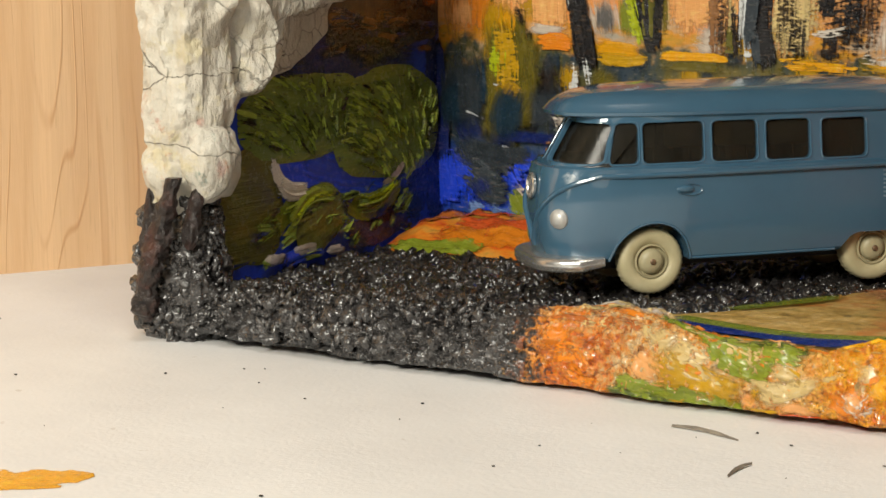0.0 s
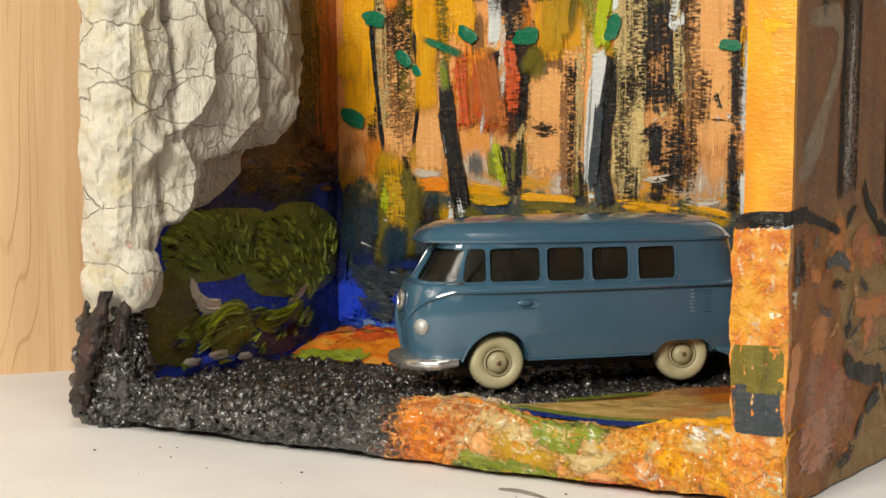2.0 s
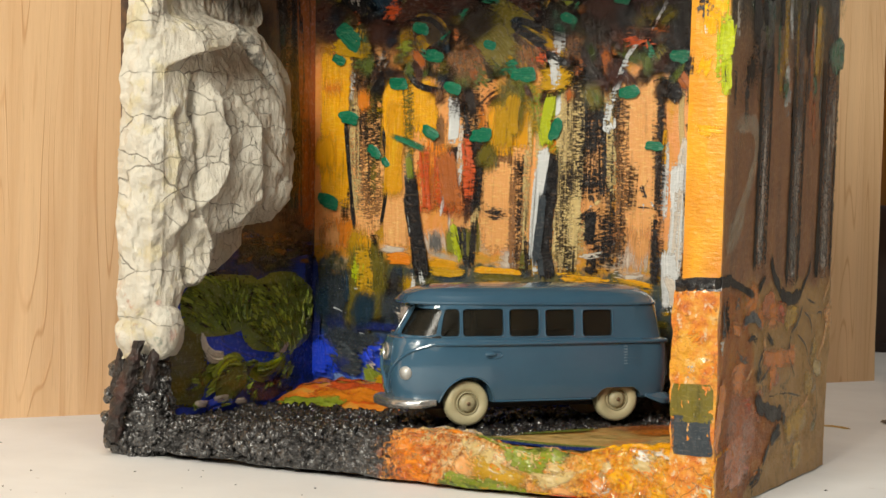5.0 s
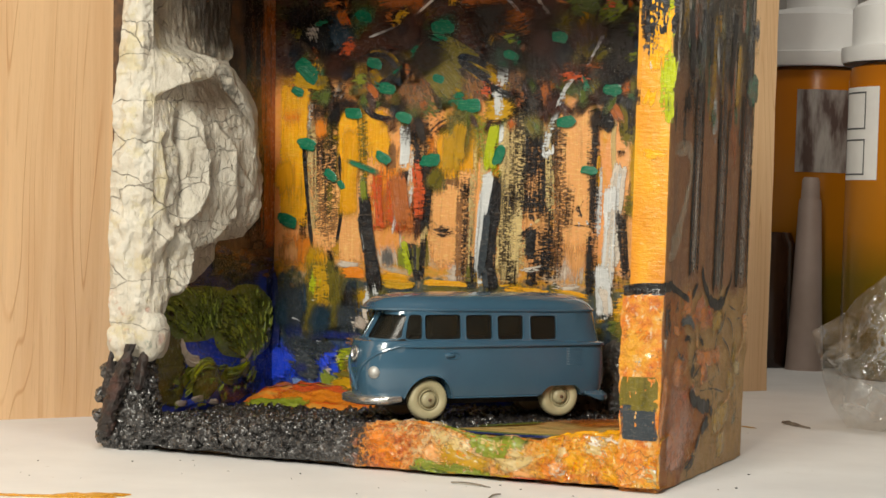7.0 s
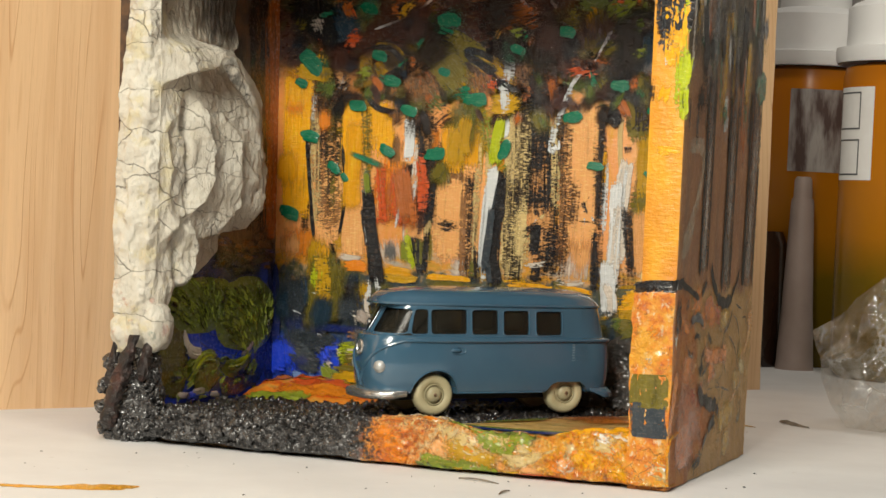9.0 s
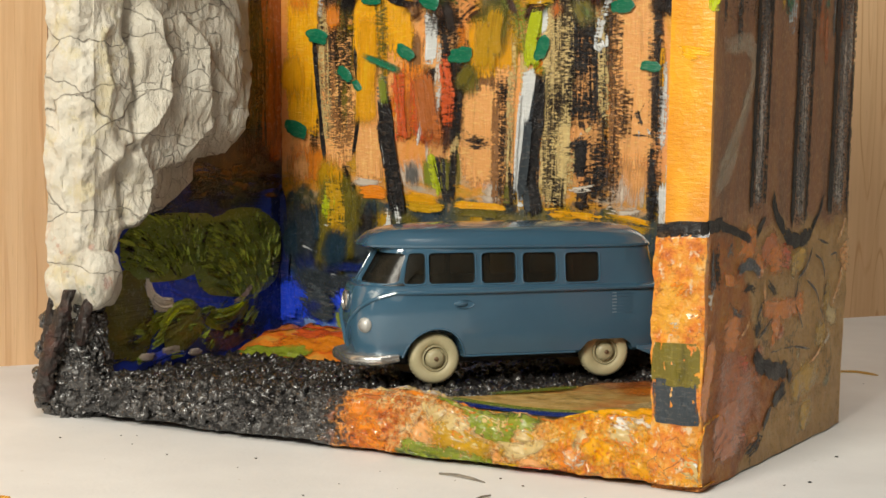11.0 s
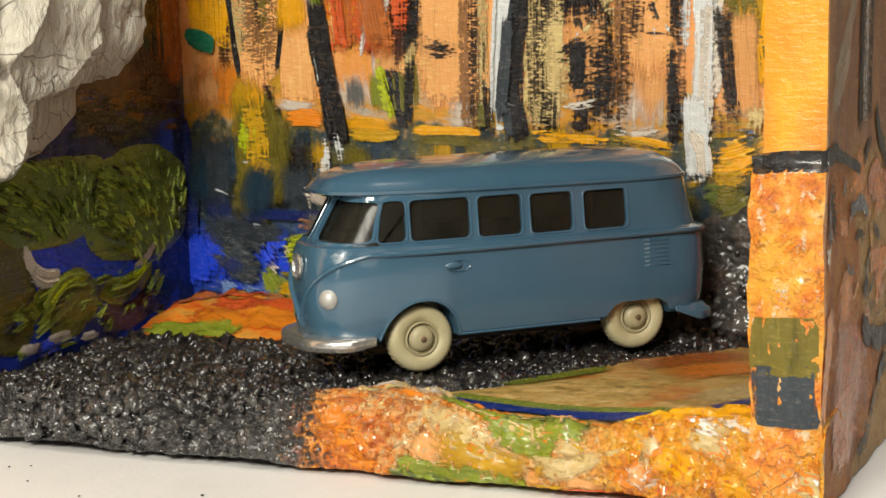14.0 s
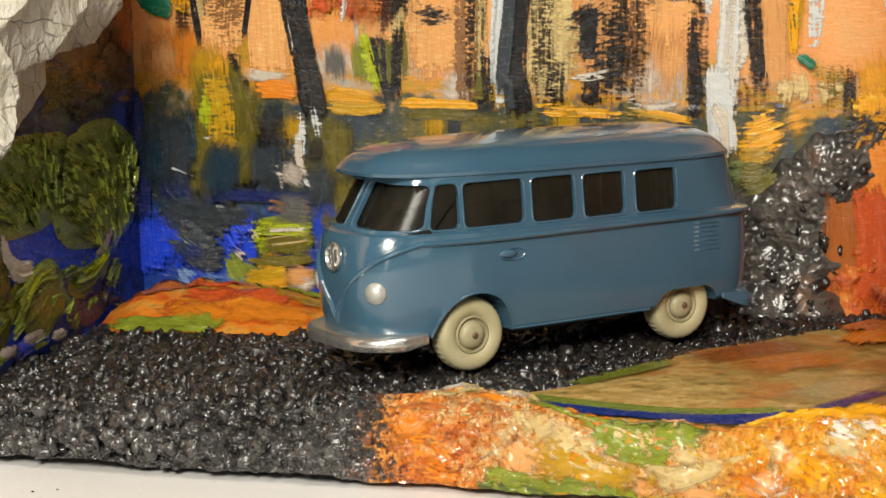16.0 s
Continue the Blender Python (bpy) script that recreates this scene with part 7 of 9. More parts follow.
def rim_sheet(x0, x1, rough, step):
    rows = []
    n = int((x1 - x0) / step)
    for i in range(n + 1):
        x = x0 + (x1 - x0) * i / n
        row = []
        for k in range(61):
            s = k / 60
            row.append(rim_skin(x, s, rough))
        rows.append(row)
    return grid(rows)


def lumps(x, y, z):
    """Broken crust: angular cells of two sizes and sharp creases, about 0 to 1."""
    p = Vector((x, y, z)) + 0.07 * noise.noise_vector(Vector((x * 7, y * 7, z * 7)))
    a, b = noise.voronoi(p * 4.2, distance_metric="MANHATTAN")[0], noise.voronoi(p * 9 + Vector((3, 1, 7)), distance_metric="CHEBYCHEV")[0]
    crease = 1 - abs(noise.noise(p * 5.5)) * 2.2
    return 0.30 * min(1.0, a[1] - a[0]) + 0.22 * min(1.0, b[1] - b[0]) + 0.30 * crease + 0.16 * (1 - abs(noise.noise(p * 12)) * 2)


rows = []
for i in range(281):
    x = -3.85 + 5.25 * i / 280
    fade = 1 - max(0.0, min(1.0, (x - 0.2) / 1.0)) * 0.6
    row = []
    for k in range(131):
        t = k / 130
        p = rim_skin(x, t, 0.05)
        d = (0.30 - 0.06 * max(0.0, min(1.0, (t - 0.5) / 0.2))) * fade * (lumps(p.x, p.y, p.z) - 0.35)
        row.append(p + Vector((0, -d * min(1.0, t * 1.6), d * max(0.0, 1 - t * 1.3))))
    rows.append(row)
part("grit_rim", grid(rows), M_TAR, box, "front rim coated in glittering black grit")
paint_rim = part("painted_rim", rim_sheet(1.15, 7.02, 0.080, 0.030), M_RIM, box, "front rim of thick cracked orange and ochre paint")


level = [0.0]


def rim_stroke(key, width, *points, lift=0.008, pool=False):
    """A brushstroke laid over the rim: points are (x, s)."""
    count[0] += 1
    seed = count[0] * 3.7
    line = spline([(a, b * 1.6, 0) for a, b in points], 0.06)
    rows, run, edge = [], [], []
    for i, p in enumerate(line):
        q = (line[min(i + 1, len(line) - 1)] - line[max(i - 1, 0)]).normalized()
        side = Vector((-q.y, q.x, 0))
        row, r, e = [], [], []
        for k in range(11):
            s = -1 + k / 5
            a = p + side * s * width / 2 * (1.1 + 0.35 * rug(i * 0.13, seed, k // 6 * 4))
            h = 0.002 + level[0] + lift * (1 - s * s) * (1 + rug(a.x, a.y, seed, 3.0))
            a.x = min(a.x, 6.98)
            ss = min(0.97, max(0.02, a.y / 1.6))
            row.append(rim_skin(a.x, ss, 0.080) + Vector((0, -h * min(1, ss * 1.6), h * max(0.0, 1 - ss * 1.3))))
            r.append((i * 0.06 + seed, s * width / 2 + seed))
            e.append((abs(s), min(i, len(line) - 1 - i) * 0.06 / max(0.1, width * 0.6)))
        rows.append(row)
        run.append(r)
        edge.append(e)
    level[0] += 0.0001
    if pool:
        RIM_POOL[key] = grid(rows, run=run, edge=edge, bm=RIM_POOL.get(key))
    else:
        part("brushstroke", grid(rows, run=run, edge=edge), paint(key), paint_rim, smooth=60)


RIM_POOL = {}
rng = random.Random(5)
for k in range(80):
    # short scrubbed strokes over the rim
    x, t = rng.uniform(1.5, 6.8), rng.uniform(0.1, 0.92)
    keys = ("orange_soft", "orange_soft", "rust_soft", "orange_dry", "rust_dry", "cream_dry") if x < 2.6 else ("cream_soft", "ochre_soft", "cream_soft", "orange_soft", "cream_dry", "peach_soft") if x < 4.8 else ("yellow_soft", "orange_soft", "orange_soft", "cream_soft", "peach_soft", "white_wash_dry", "orange_soft")
    n = rng.uniform(0.15, 0.6)
    rim_stroke(rng.choice(keys), rng.uniform(0.08, 0.3), (x, t), (x + n / 2, min(0.95, t + rng.uniform(-0.03, 0.08))), (x + n, min(0.95, t + rng.uniform(-0.05, 0.14))), lift=0.005, pool=True)
for key, bm in RIM_POOL.items():
    part("brushwork", bm, paint(key), paint_rim, smooth=60, kind="stuff")
rim_stroke("white_wash_soft", 0.30, (1.75, 0.14), (2.3, 0.10), (2.9, 0.16))
rim_stroke("cream_soft", 0.22, (1.9, 0.10), (2.5, 0.08), (3.0, 0.14))
rim_stroke("orange", 0.22, (3.0, 0.11), (3.5, 0.14), (4.1, 0.18))
rim_stroke("peach", 0.20, (3.7, 0.14), (4.3, 0.20), (4.9, 0.22))
rim_stroke("leaf", 0.26, (2.85, 0.18), (3.2, 0.28), (3.6, 0.38))
rim_stroke("leaf", 0.36, (3.4, 0.36), (3.9, 0.42), (4.6, 0.44))
rim_stroke("dark_green_soft", 0.30, (3.6, 0.34), (4.2, 0.36), (4.7, 0.38))
rim_stroke("leaf", 0.30, (3.5, 0.44), (3.9, 0.56), (4.3, 0.62))
rim_stroke("cream_dry", 0.10, (3.2, 0.32), (3.7, 0.44), (4.2, 0.56))
rim_stroke("leaf", 0.22, (2.5, 0.82), (3.2, 0.84), (4.0, 0.92))
rim_stroke("dark_green_soft", 0.16, (2.4, 0.86), (3.2, 0.90))
rim_stroke("leaf_soft", 0.20, (2.20, 0.30), (2.36, 0.30))
rim_stroke("cream_soft", 0.26, (4.1, 0.78), (4.5, 0.70), (4.8, 0.60))
rim_stroke("cream_soft", 0.18, (4.0, 0.70), (4.4, 0.72), (4.7, 0.66))
rim_stroke("red", 0.12, (4.2, 0.92), (4.7, 0.90), (5.3, 0.93))
rim_stroke("ochre_soft", 0.40, (2.9, 0.66), (3.4, 0.70), (4.0, 0.78))
rim_stroke("yellow", 0.34, (4.9, 0.27), (5.5, 0.20), (6.3, 0.22))
rim_stroke("yellow_soft", 0.36, (5.2, 0.36), (5.8, 0.34), (6.5, 0.36))
rim_stroke("white", 0.10, (6.93, 0.70), (6.97, 0.76))


# the sandy floor beside the road
def road_edge(x):
    """How far back the sand reaches."""
    return interp(x, [(1.0, -5.2), (1.8, -5.1), (2.6, -4.9), (3.05, -4.55), (3.6, -3.5), (4.3, -2.45), (4.9, -1.85), (5.6, -1.2), (6.5, -0.5)])


rows = []
for i in range(80):
    x = 1.2 + 5.2 * i / 79
    y0, y1 = -5.92, road_edge(x) + 0.12
    rows.append([(x, y0 + (y1 - y0) * k / 30, 0.845 + 0.018 * rug(x, k * 0.2, 0, 1.2)) for k in range(31)])
sand = part("sand_ground", grid(rows), M_SAND, box, "ochre sandy ground painted in flat strokes")
PLANES["FLOOR"] = [lambda a, b: Vector((a, b, 0.862)), Vector((0, 0, 1)), sand, 0.006]
FLOOR = "FLOOR"
stroke(FLOOR, "leaf", 0.26, (2.7, -4.98), (3.6, -5.30), (4.5, -5.46), (5.3, -5.28), lift=0.004)
stroke(FLOOR, "river", 0.40, (2.45, -5.08), (3.4, -5.46), (4.3, -5.68), (5.0, -5.68), (5.6, -5.42), lift=0.004)
stroke(FLOOR, "river_soft", 0.26, (5.4, -5.5), (5.8, -4.95), (6.2, -4.3))
stroke(FLOOR, "rust_soft", 0.70, (4.1, -3.15), (4.75, -2.5), (5.4, -2.0))
stroke(FLOOR, "orange_soft", 0.8, (4.6, -3.6), (5.3, -3.0), (5.9, -2.6))
stroke(FLOOR, "cream_soft", 0.7, (5.3, -4.9), (5.8, -4.3), (6.1, -3.6))
stroke(FLOOR, "leaf_soft", 0.30, (3.05, -4.42), (3.5, -3.80), (4.0, -3.1))
stroke(FLOOR, "orange", 0.5, (5.9, -2.2), (6.1, -1.2), lift=0.04)
stroke(FLOOR, "rust", 0.4, (5.75, -1.5), (6.2, -0.8), lift=0.06)


# the road: a rough sheet with loose grit on it
def road_height(x, y):
    return 0.815 + 0.04 * rug(x, y, 0, 1.6, 4) + 0.03 * rug(x, y, 3, 5.0, 4)


rows = []
for i in range(421):
    x = -3.25 + 9.55 * i / 420
    y0 = -5.45 if x < 1.2 else road_edge(x) - 0.05 * rug(x, 0, 2, 3)
    row = []
    for k in range(221):
        y = y0 + (-0.02 - y0) * k / 220
        row.append((x, y, road_height(x, y) + 0.19 * (lumps(x, y, 0.0) - 0.35) * min(1.0, k / 6 + 0.2)))
    rows.append(row)
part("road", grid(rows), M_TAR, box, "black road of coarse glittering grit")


def grit(places, lo, hi, rng):
    """Many small broken grains at (point, normal) places."""
    ico = [Vector(v).normalized() for v in ((0, 0, 1), (0.9, 0, 0.42), (0.27, 0.85, 0.42), (-0.72, 0.53, 0.42), (-0.72, -0.53, 0.42), (0.27, -0.85, 0.42), (0, 0, -1), (0.72, 0.53, -0.42), (-0.27, 0.85, -0.42), (-0.9, 0, -0.42), (-0.27, -0.85, -0.42), (0.72, -0.53, -0.42))]
    tri = [(0, 1, 2), (0, 2, 3), (0, 3, 4), (0, 4, 5), (0, 5, 1), (1, 7, 2), (2, 8, 3), (3, 9, 4), (4, 10, 5), (5, 11, 1), (7, 8, 2), (8, 9, 3), (9, 10, 4), (10, 11, 5), (11, 7, 1), (6, 8, 7), (6, 9, 8), (6, 10, 9), (6, 11, 10), (6, 7, 11)]
    verts, faces = [], []
    for p, n in places:
        r = lo + (hi - lo) * rng.random() ** 2.6
        turn = Euler((rng.random() * 6, rng.random() * 6, rng.random() * 6)).to_matrix()
        base = len(verts)
        sx, sy = 0.7 + 0.6 * rng.random(), 0.7 + 0.6 * rng.random()
        for v in ico:
            w = turn @ Vector((v.x * sx, v.y * sy, v.z * 0.7)) * r * (0.38 + 1.0 * rng.random())
            verts.append(p + n * (r * 0.05) + w)
        faces += [(a + base, b + base, c + base) for a, b, c in tri]
    me = bpy.data.meshes.new("grit")
    inv = HOME[box].inverted()
    me.from_pydata([inv @ (v * U) for v in verts], [], faces)
    me.polygons.foreach_set("use_smooth", [True] * len(me.polygons))
    me.materials.append(M_TAR.m)
    return me


rng = random.Random(4)
places = []
while len(places) < 3300:
    x, y = rng.uniform(-3.2, 6.2), rng.uniform(-5.4, -0.1)
    if x > 1.2 and y < road_edge(x) + 0.08 * rug(x, y, 9, 2):
        continue
    if y > -2.2 and x < -0.3 and rng.random() < 0.75 or rug(x, y, 5, 1.9) < -0.45:
        continue
    places.append((Vector((x, y, road_height(x, y))), Vector((0, 0, 1))))
for k in range(1100):
    x, s = rng.uniform(-3.85, 1.1), 0.92 * rng.random() ** 1.25
    if rug(x, s * 3, 5, 1.7) < -0.25 + 0.5 * max(0.0, s - 0.45):
        continue
    if x > 0.2 and rng.random() < (x - 0.2) * 0.7:
        continue
    if s > 0.80:
        continue
    places.append((rim(x, s, 0.02 if s < 0.55 else -0.01), Vector((0, -min(1, s * 1.6), max(0, 1 - s * 1.3)))))
def paste_top(x):
    return interp(x, [(2.9, 1.2), (3.5, 1.7), (4.2, 2.2), (4.75, 2.45), (5.05, 2.8), (5.4, 2.95), (5.75, 3.05), (6.3, 3.3)]) + 0.15 * rug(x, 4, 0, 2.5, 3)


def paste_out(x, z):
    """How far the black paste stands out from the back panel."""
    room = min(1.0, max(0.0, (paste_top(x) - z) / 0.35), max(0.0, (x - 2.8) / 0.5), max(0.0, (5.75 + 0.6 * max(0.0, min(1.0, (z - 2.1) / 0.4)) - x + 0.3 * rug(z, 1, 0, 2)) / 0.4))
    return (0.16 + 0.55 * max(0.0, 1.6 - z) ** 1.5 + 0.07 * rug(x, z, 2, 1.8, 4) + 0.07 * (lumps(x, 0.0, z) - 0.3)) * room ** 0.6 - 0.02


rows = []
for i in range(171):
    x = 2.85 + 3.45 * i / 170
    rows.append([(x, -max(-0.01, paste_out(x, 0.75 + 2.85 * k / 160)), 0.75 + 2.85 * k / 160) for k in range(161)])
part("black_paste", grid(rows), M_PASTE, box, "lumpy glossy black paste climbing the back panel")
for k in range(120):
    x, z = rng.uniform(2.9, 6.0), 0.85 + 2.3 * rng.random() ** 1.2
    if paste_out(x, z) > 0.06:
        places.append((Vector((x, -paste_out(x, z), z)), Vector((0, -1, 0.2))))
ob = new("loose_grit", grit(places, 0.030, 0.125, rng))
ob.parent = box
HOME[ob] = HOME[box].copy()
tagged(ob, "coarse glittering black grit grains", kind="stuff")

# red and orange crust in the back corner beside it
M_RED = Mat("red_orange_crust", rough=0.3, spec=0.5)
M_RED.colour(M_RED.ramp(M_RED.noise(2.2, 5, 0.66), (0.30, (0.05, 0.014, 0.008)), (0.44, (0.34, 0.05, 0.012)), (0.54, (0.62, 0.12, 0.016)), (0.64, (0.76, 0.26, 0.03)), (0.76, (0.50, 0.34, 0.22))))
M_RED.bump(M_RED.noise(4, 5, 0.65), 0.12, 1.0).bump(M_RED.noise(14, 3), 0.02, 0.8)


def crust_out(x, z):
    """How far it stands out from the back panel."""
    room = min(1.0, max(0.0, (x - 5.35 - 0.25 * rug(z, 7, 0, 1.8)) / 0.3), max(0.0, (2.35 + 0.35 * rug(x, 2, 0, 2.4) - z) / 0.5))
    return (0.10 + 0.35 * max(0.0, 1.3 - z) + 0.12 * rug(x, z, 4, 2.2, 4) + 0.10 * (lumps(x, 1.0, z) - 0.3)) * room ** 0.6 - 0.015


rows = []
for i in range(61):
    x = 5.25 + 1.08 * i / 60
    rows.append([(x, -max(-0.01, crust_out(x, 0.75 + 2.4 * k / 120)), 0.75 + 2.4 * k / 120) for k in range(121)])
part("red_crust", grid(rows), M_RED, box, "lumpy red and orange crust in the corner")

# lumpy corner post of grit under the white paste
rows = []
for k in range(121):
    z = 0.22 + 2.15 * k / 120
    w = interp(z, [(0.2, 0.42), (0.6, 0.60), (1.0, 0.58), (1.5, 0.45), (2.0, 0.38), (2.4, 0.30)])
    cx, cy = -3.42 + 0.06 * (z - 0.9), -5.75
    ring = []
    for i in range(110):
        a = 2 * math.pi * i / 110
        r = w * (1 + 0.22 * rug(math.cos(a), math.sin(a), z, 1.6, 4)) + 0.14 * (lumps(w * math.cos(a), w * math.sin(a), z) - 0.35)
        ring.append((cx + r * math.cos(a), cy + 0.75 * r * math.sin(a), z))
    rows.append(ring)
bm = grid(rows, True)
bmesh.ops.contextual_create(bm, geom=[e for e in bm.edges if e.is_boundary and e.verts[0].co.z > 2])
post = part("grit_post", bm, M_TAR, box, "lumpy charred corner post")
for at, r in (((-3.86, -5.9, 1.78), 0.15), ((-3.98, -5.88, 1.30), 0.14), ((-4.06, -5.88, 0.92), 0.12), ((-3.90, -6.0, 0.55), 0.14)):
    bm = bmesh.new()
    bmesh.ops.create_icosphere(bm, subdivisions=4, radius=r)
    for v in bm.verts:
        v.co = Vector(at) + v.co * (1 + 0.35 * rug(v.co.x / r, v.co.y / r, v.co.z / r + at[2] * 9, 1.4, 4))
    part("grit_knob", bm, M_TAR, post)
places = []
for k in range(420):
    z = 0.3 + 1.8 * rng.random() ** 1.3
    a = rng.uniform(2.6, 6.6)
    w = interp(z, [(0.2, 0.42), (0.6, 0.60), (1.0, 0.58), (1.5, 0.45), (2.0, 0.38)])
    places.append((Vector((-3.42 + 0.06 * (z - 0.9) + w * math.cos(a), -5.75 + 0.75 * w * math.sin(a), z)), Vector((math.cos(a), math.sin(a), 0))))
places += [(Vector(p), Vector((-1, 0, 0))) for p in ((-4.0, -5.9, 0.95), (-3.97, -5.95, 1.02), (-3.93, -5.9, 1.35), (-3.9, -5.95, 1.45), (-3.92, -5.85, 0.6)) for k in range(4)]
ob = new("loose_grit", grit(places, 0.03, 0.11, rng))
ob.parent = box
HOME[ob] = HOME[box].copy()
tagged(ob, "coarse glittering black grit grains", kind="stuff")
# the charred strips up the post
M_CHAR = Mat("charred_red_brown_crust", rough=0.3, spec=0.5)
M_CHAR.colour(M_CHAR.ramp(M_CHAR.noise(2.4, 5, 0.65), (0.30, (0.012, 0.010, 0.010)), (0.50, (0.022, 0.015, 0.013)), (0.64, (0.060, 0.024, 0.018)), (0.80, (0.14, 0.05, 0.03))))
M_CHAR.bump(M_CHAR.noise(5, 5, 0.65), 0.10, 1.0).bump(M_CHAR.noise(16, 3), 0.02, 0.8)
for pts, wide in (([(-3.66, -6.26, 0.55), (-3.60, -6.34, 0.85), (-3.46, -6.36, 1.3), (-3.30, -6.32, 1.8), (-3.14, -6.28, 2.32)], 0.14), ([(-3.80, -6.02, 1.3), (-3.76, -6.04, 1.5), (-3.68, -6.04, 2.0), (-3.62, -6.0, 2.3)], 0.09), ([(-3.05, -6.15, 1.45), (-3.0, -6.1, 1.9), (-2.98, -6.0, 2.2)], 0.10)):
    line = spline(pts, 0.04)
    rows = []
    for i, p in enumerate(line):
        r = wide * (1 - 0.5 * (i / len(line)) ** 3) * (1 + 0.3 * rug(i * 0.16, pts[0][0], 4)) * min(1.0, 0.35 + i / 5)
        rows.append([p + Vector((r * math.cos(a), 0.8 * r * math.sin(a), 0)) * (0.8 + 0.9 * lumps(p.x + 0.2 * math.cos(a), p.y + 0.2 * math.sin(a), p.z) + 0.2 * rug(math.cos(a), math.sin(a), i * 0.05, 1.6)) for a in [2 * math.pi * k / 20 for k in range(20)]])
    bm = grid(rows, True)
    bmesh.ops.contextual_create(bm, geom=[e for e in bm.edges if e.is_boundary and e.verts[0].co.z > 1.6])
    part("charred_strip", bm, M_CHAR, box, "charred reddish black strip")

# the orange mound at the back
rows = []
for i in range(70):
    x = -3.15 + 3.7 * i / 69
    row = []
    for k in range(26):
        y = -1.95 + 1.93 * k / 25
        t = max(0.0, 1 - ((x + 2.0) / 1.6) ** 2 * (1.0 if x < -2 else 0.42))
        hgt = 0.73 + 0.52 * t * math.sin(math.pi * min(1, 0.08 + k / 32)) ** 1.1 * (1 + 0.25 * rug(x, y, 6, 2.0)) 
        row.append((x, y, hgt))
    rows.append(row)
M_MOUND = Mat("mound_paint", rough=0.33)
_n = M_MOUND.noise(1.5, 4, 0.6, (1, 2, 1))
_c = M_MOUND.ramp(_n, (0.30, (0.20, 0.06, 0.012)), (0.42, (0.56, 0.07, 0.012)), (0.52, (0.72, 0.22, 0.02)), (0.64, (0.66, 0.30, 0.05)), (0.74, (0.10, 0.12, 0.014)))
M_MOUND.colour(_c).bump(M_MOUND.noise(6, 4), 0.05, 0.8)
_mound = rows
mound = part("painted_mound", grid(rows), M_MOUND, box, "low orange and red painted mound with green streaks")

def on_mound(x, y):
    i = max(0, min(69, round((x + 3.15) / 3.7 * 69)))
    k = max(0, min(25, round((y + 1.95) / 1.93 * 25)))
    return Vector((x, y, _mound[i][k][2]))


PLANES["MOUND"] = [on_mound, Vector((0, -0.5, 0.86)), mound, 0.01]
for key, w, pts in (("leaf", 0.26, ((-3.0, -1.75), (-2.4, -1.85), (-1.5, -1.8))), ("rust", 0.4, ((-2.9, -1.2), (-2.5, -0.9), (-2.1, -0.7))), ("red", 0.35, ((-2.3, -1.0), (-1.9, -0.9), (-1.5, -0.9))), ("red", 0.34, ((-2.2, -1.3), (-1.6, -1.3), (-0.8, -1.2))), ("maroon_dry", 0.34, ((-2.9, -0.9), (-2.5, -0.7), (-2.0, -0.6))), ("red_dry", 0.4, ((-2.5, -1.55), (-1.9, -1.4), (-1.3, -1.5))), ("leaf", 0.22, ((-1.9, -0.4), (-1.2, -0.45), (-0.5, -0.7))), ("orange_soft", 0.4, ((-2.4, -1.5), (-1.4, -1.6), (-0.4, -1.5))), ("ochre_soft", 0.4, ((-1.4, -1.0), (-0.6, -1.1), (0.2, -1.2)))):
    stroke("MOUND", key, w, *pts, lift=0.03)

# ---- thick white paste over the other wall's edge ----
REACH = [(2.1, -5.7), (2.35, -5.3), (2.6, -5.15), (2.85, -5.42), (3.05, -5.3), (3.18, -5.2), (3.25, -4.85), (3.44, -3.79), (3.64, -3.35), (3.87, -2.95), (4.15, -2.85), (4.34, -2.65), (4.62, -2.4), (5.13, -2.17), (5.58, -1.86), (6.1, -1.68), (6.74, -1.66), (7.13, -1.72), (7.36, -2.05), (7.55, -2.35), (7.8, -2.65), (8.0, -2.2), (9.2, -2.1), (13.0, -2.2)]
# below the dome only a tongue is thick; beyond it the paste is a thin smear
TONGUE = [(3.1, -5.35), (3.18, -5.1), (3.28, -4.75), (3.45, -4.51), (3.68, -4.40), (4.12, -4.40), (4.22, -3.9), (4.28, -3.1), (4.34, -2.6), (4.5, -1.0)]
# pleats: points (y, z) along each, then height, and width to its two sides
PLEATS = [
    (((-4.73, 6.51), (-4.49, 5.83), (-4.57, 5.24), (-4.81, 4.82), (-5.28, 4.36)), 0.17, 0.34, 0.15),
    (((-5.75, 6.21), (-5.58, 5.41), (-5.77, 4.83)), 0.20, 0.30, 0.16),
    (((-4.05, 6.5), (-3.52, 5.86), (-2.96, 5.25)), 0.07, 0.20, 0.10),
    (((-3.72, 6.1), (-3.60, 5.3), (-3.56, 4.75), (-3.95, 4.38)), 0.14, 0.40, 0.14),
    (((-2.45, 6.4), (-2.32, 5.6), (-2.65, 4.75)), 0.14, 0.36, 0.13),
    (((-1.85, 6.9), (-1.80, 6.2), (-2.1, 5.4)), 0.12, 0.42, 0.30),
    (((-4.92, 4.23), (-4.76, 3.88), (-4.94, 3.35)), 0.20, 0.36, 0.14),
    (((-5.63, 6.31), (-5.95, 5.98), (-6.15, 5.6)), 0.16, 0.22, 0.16),
    (((-5.75, 4.75), (-5.55, 4.35), (-5.8, 4.05)), 0.20, 0.26, 0.26),
]
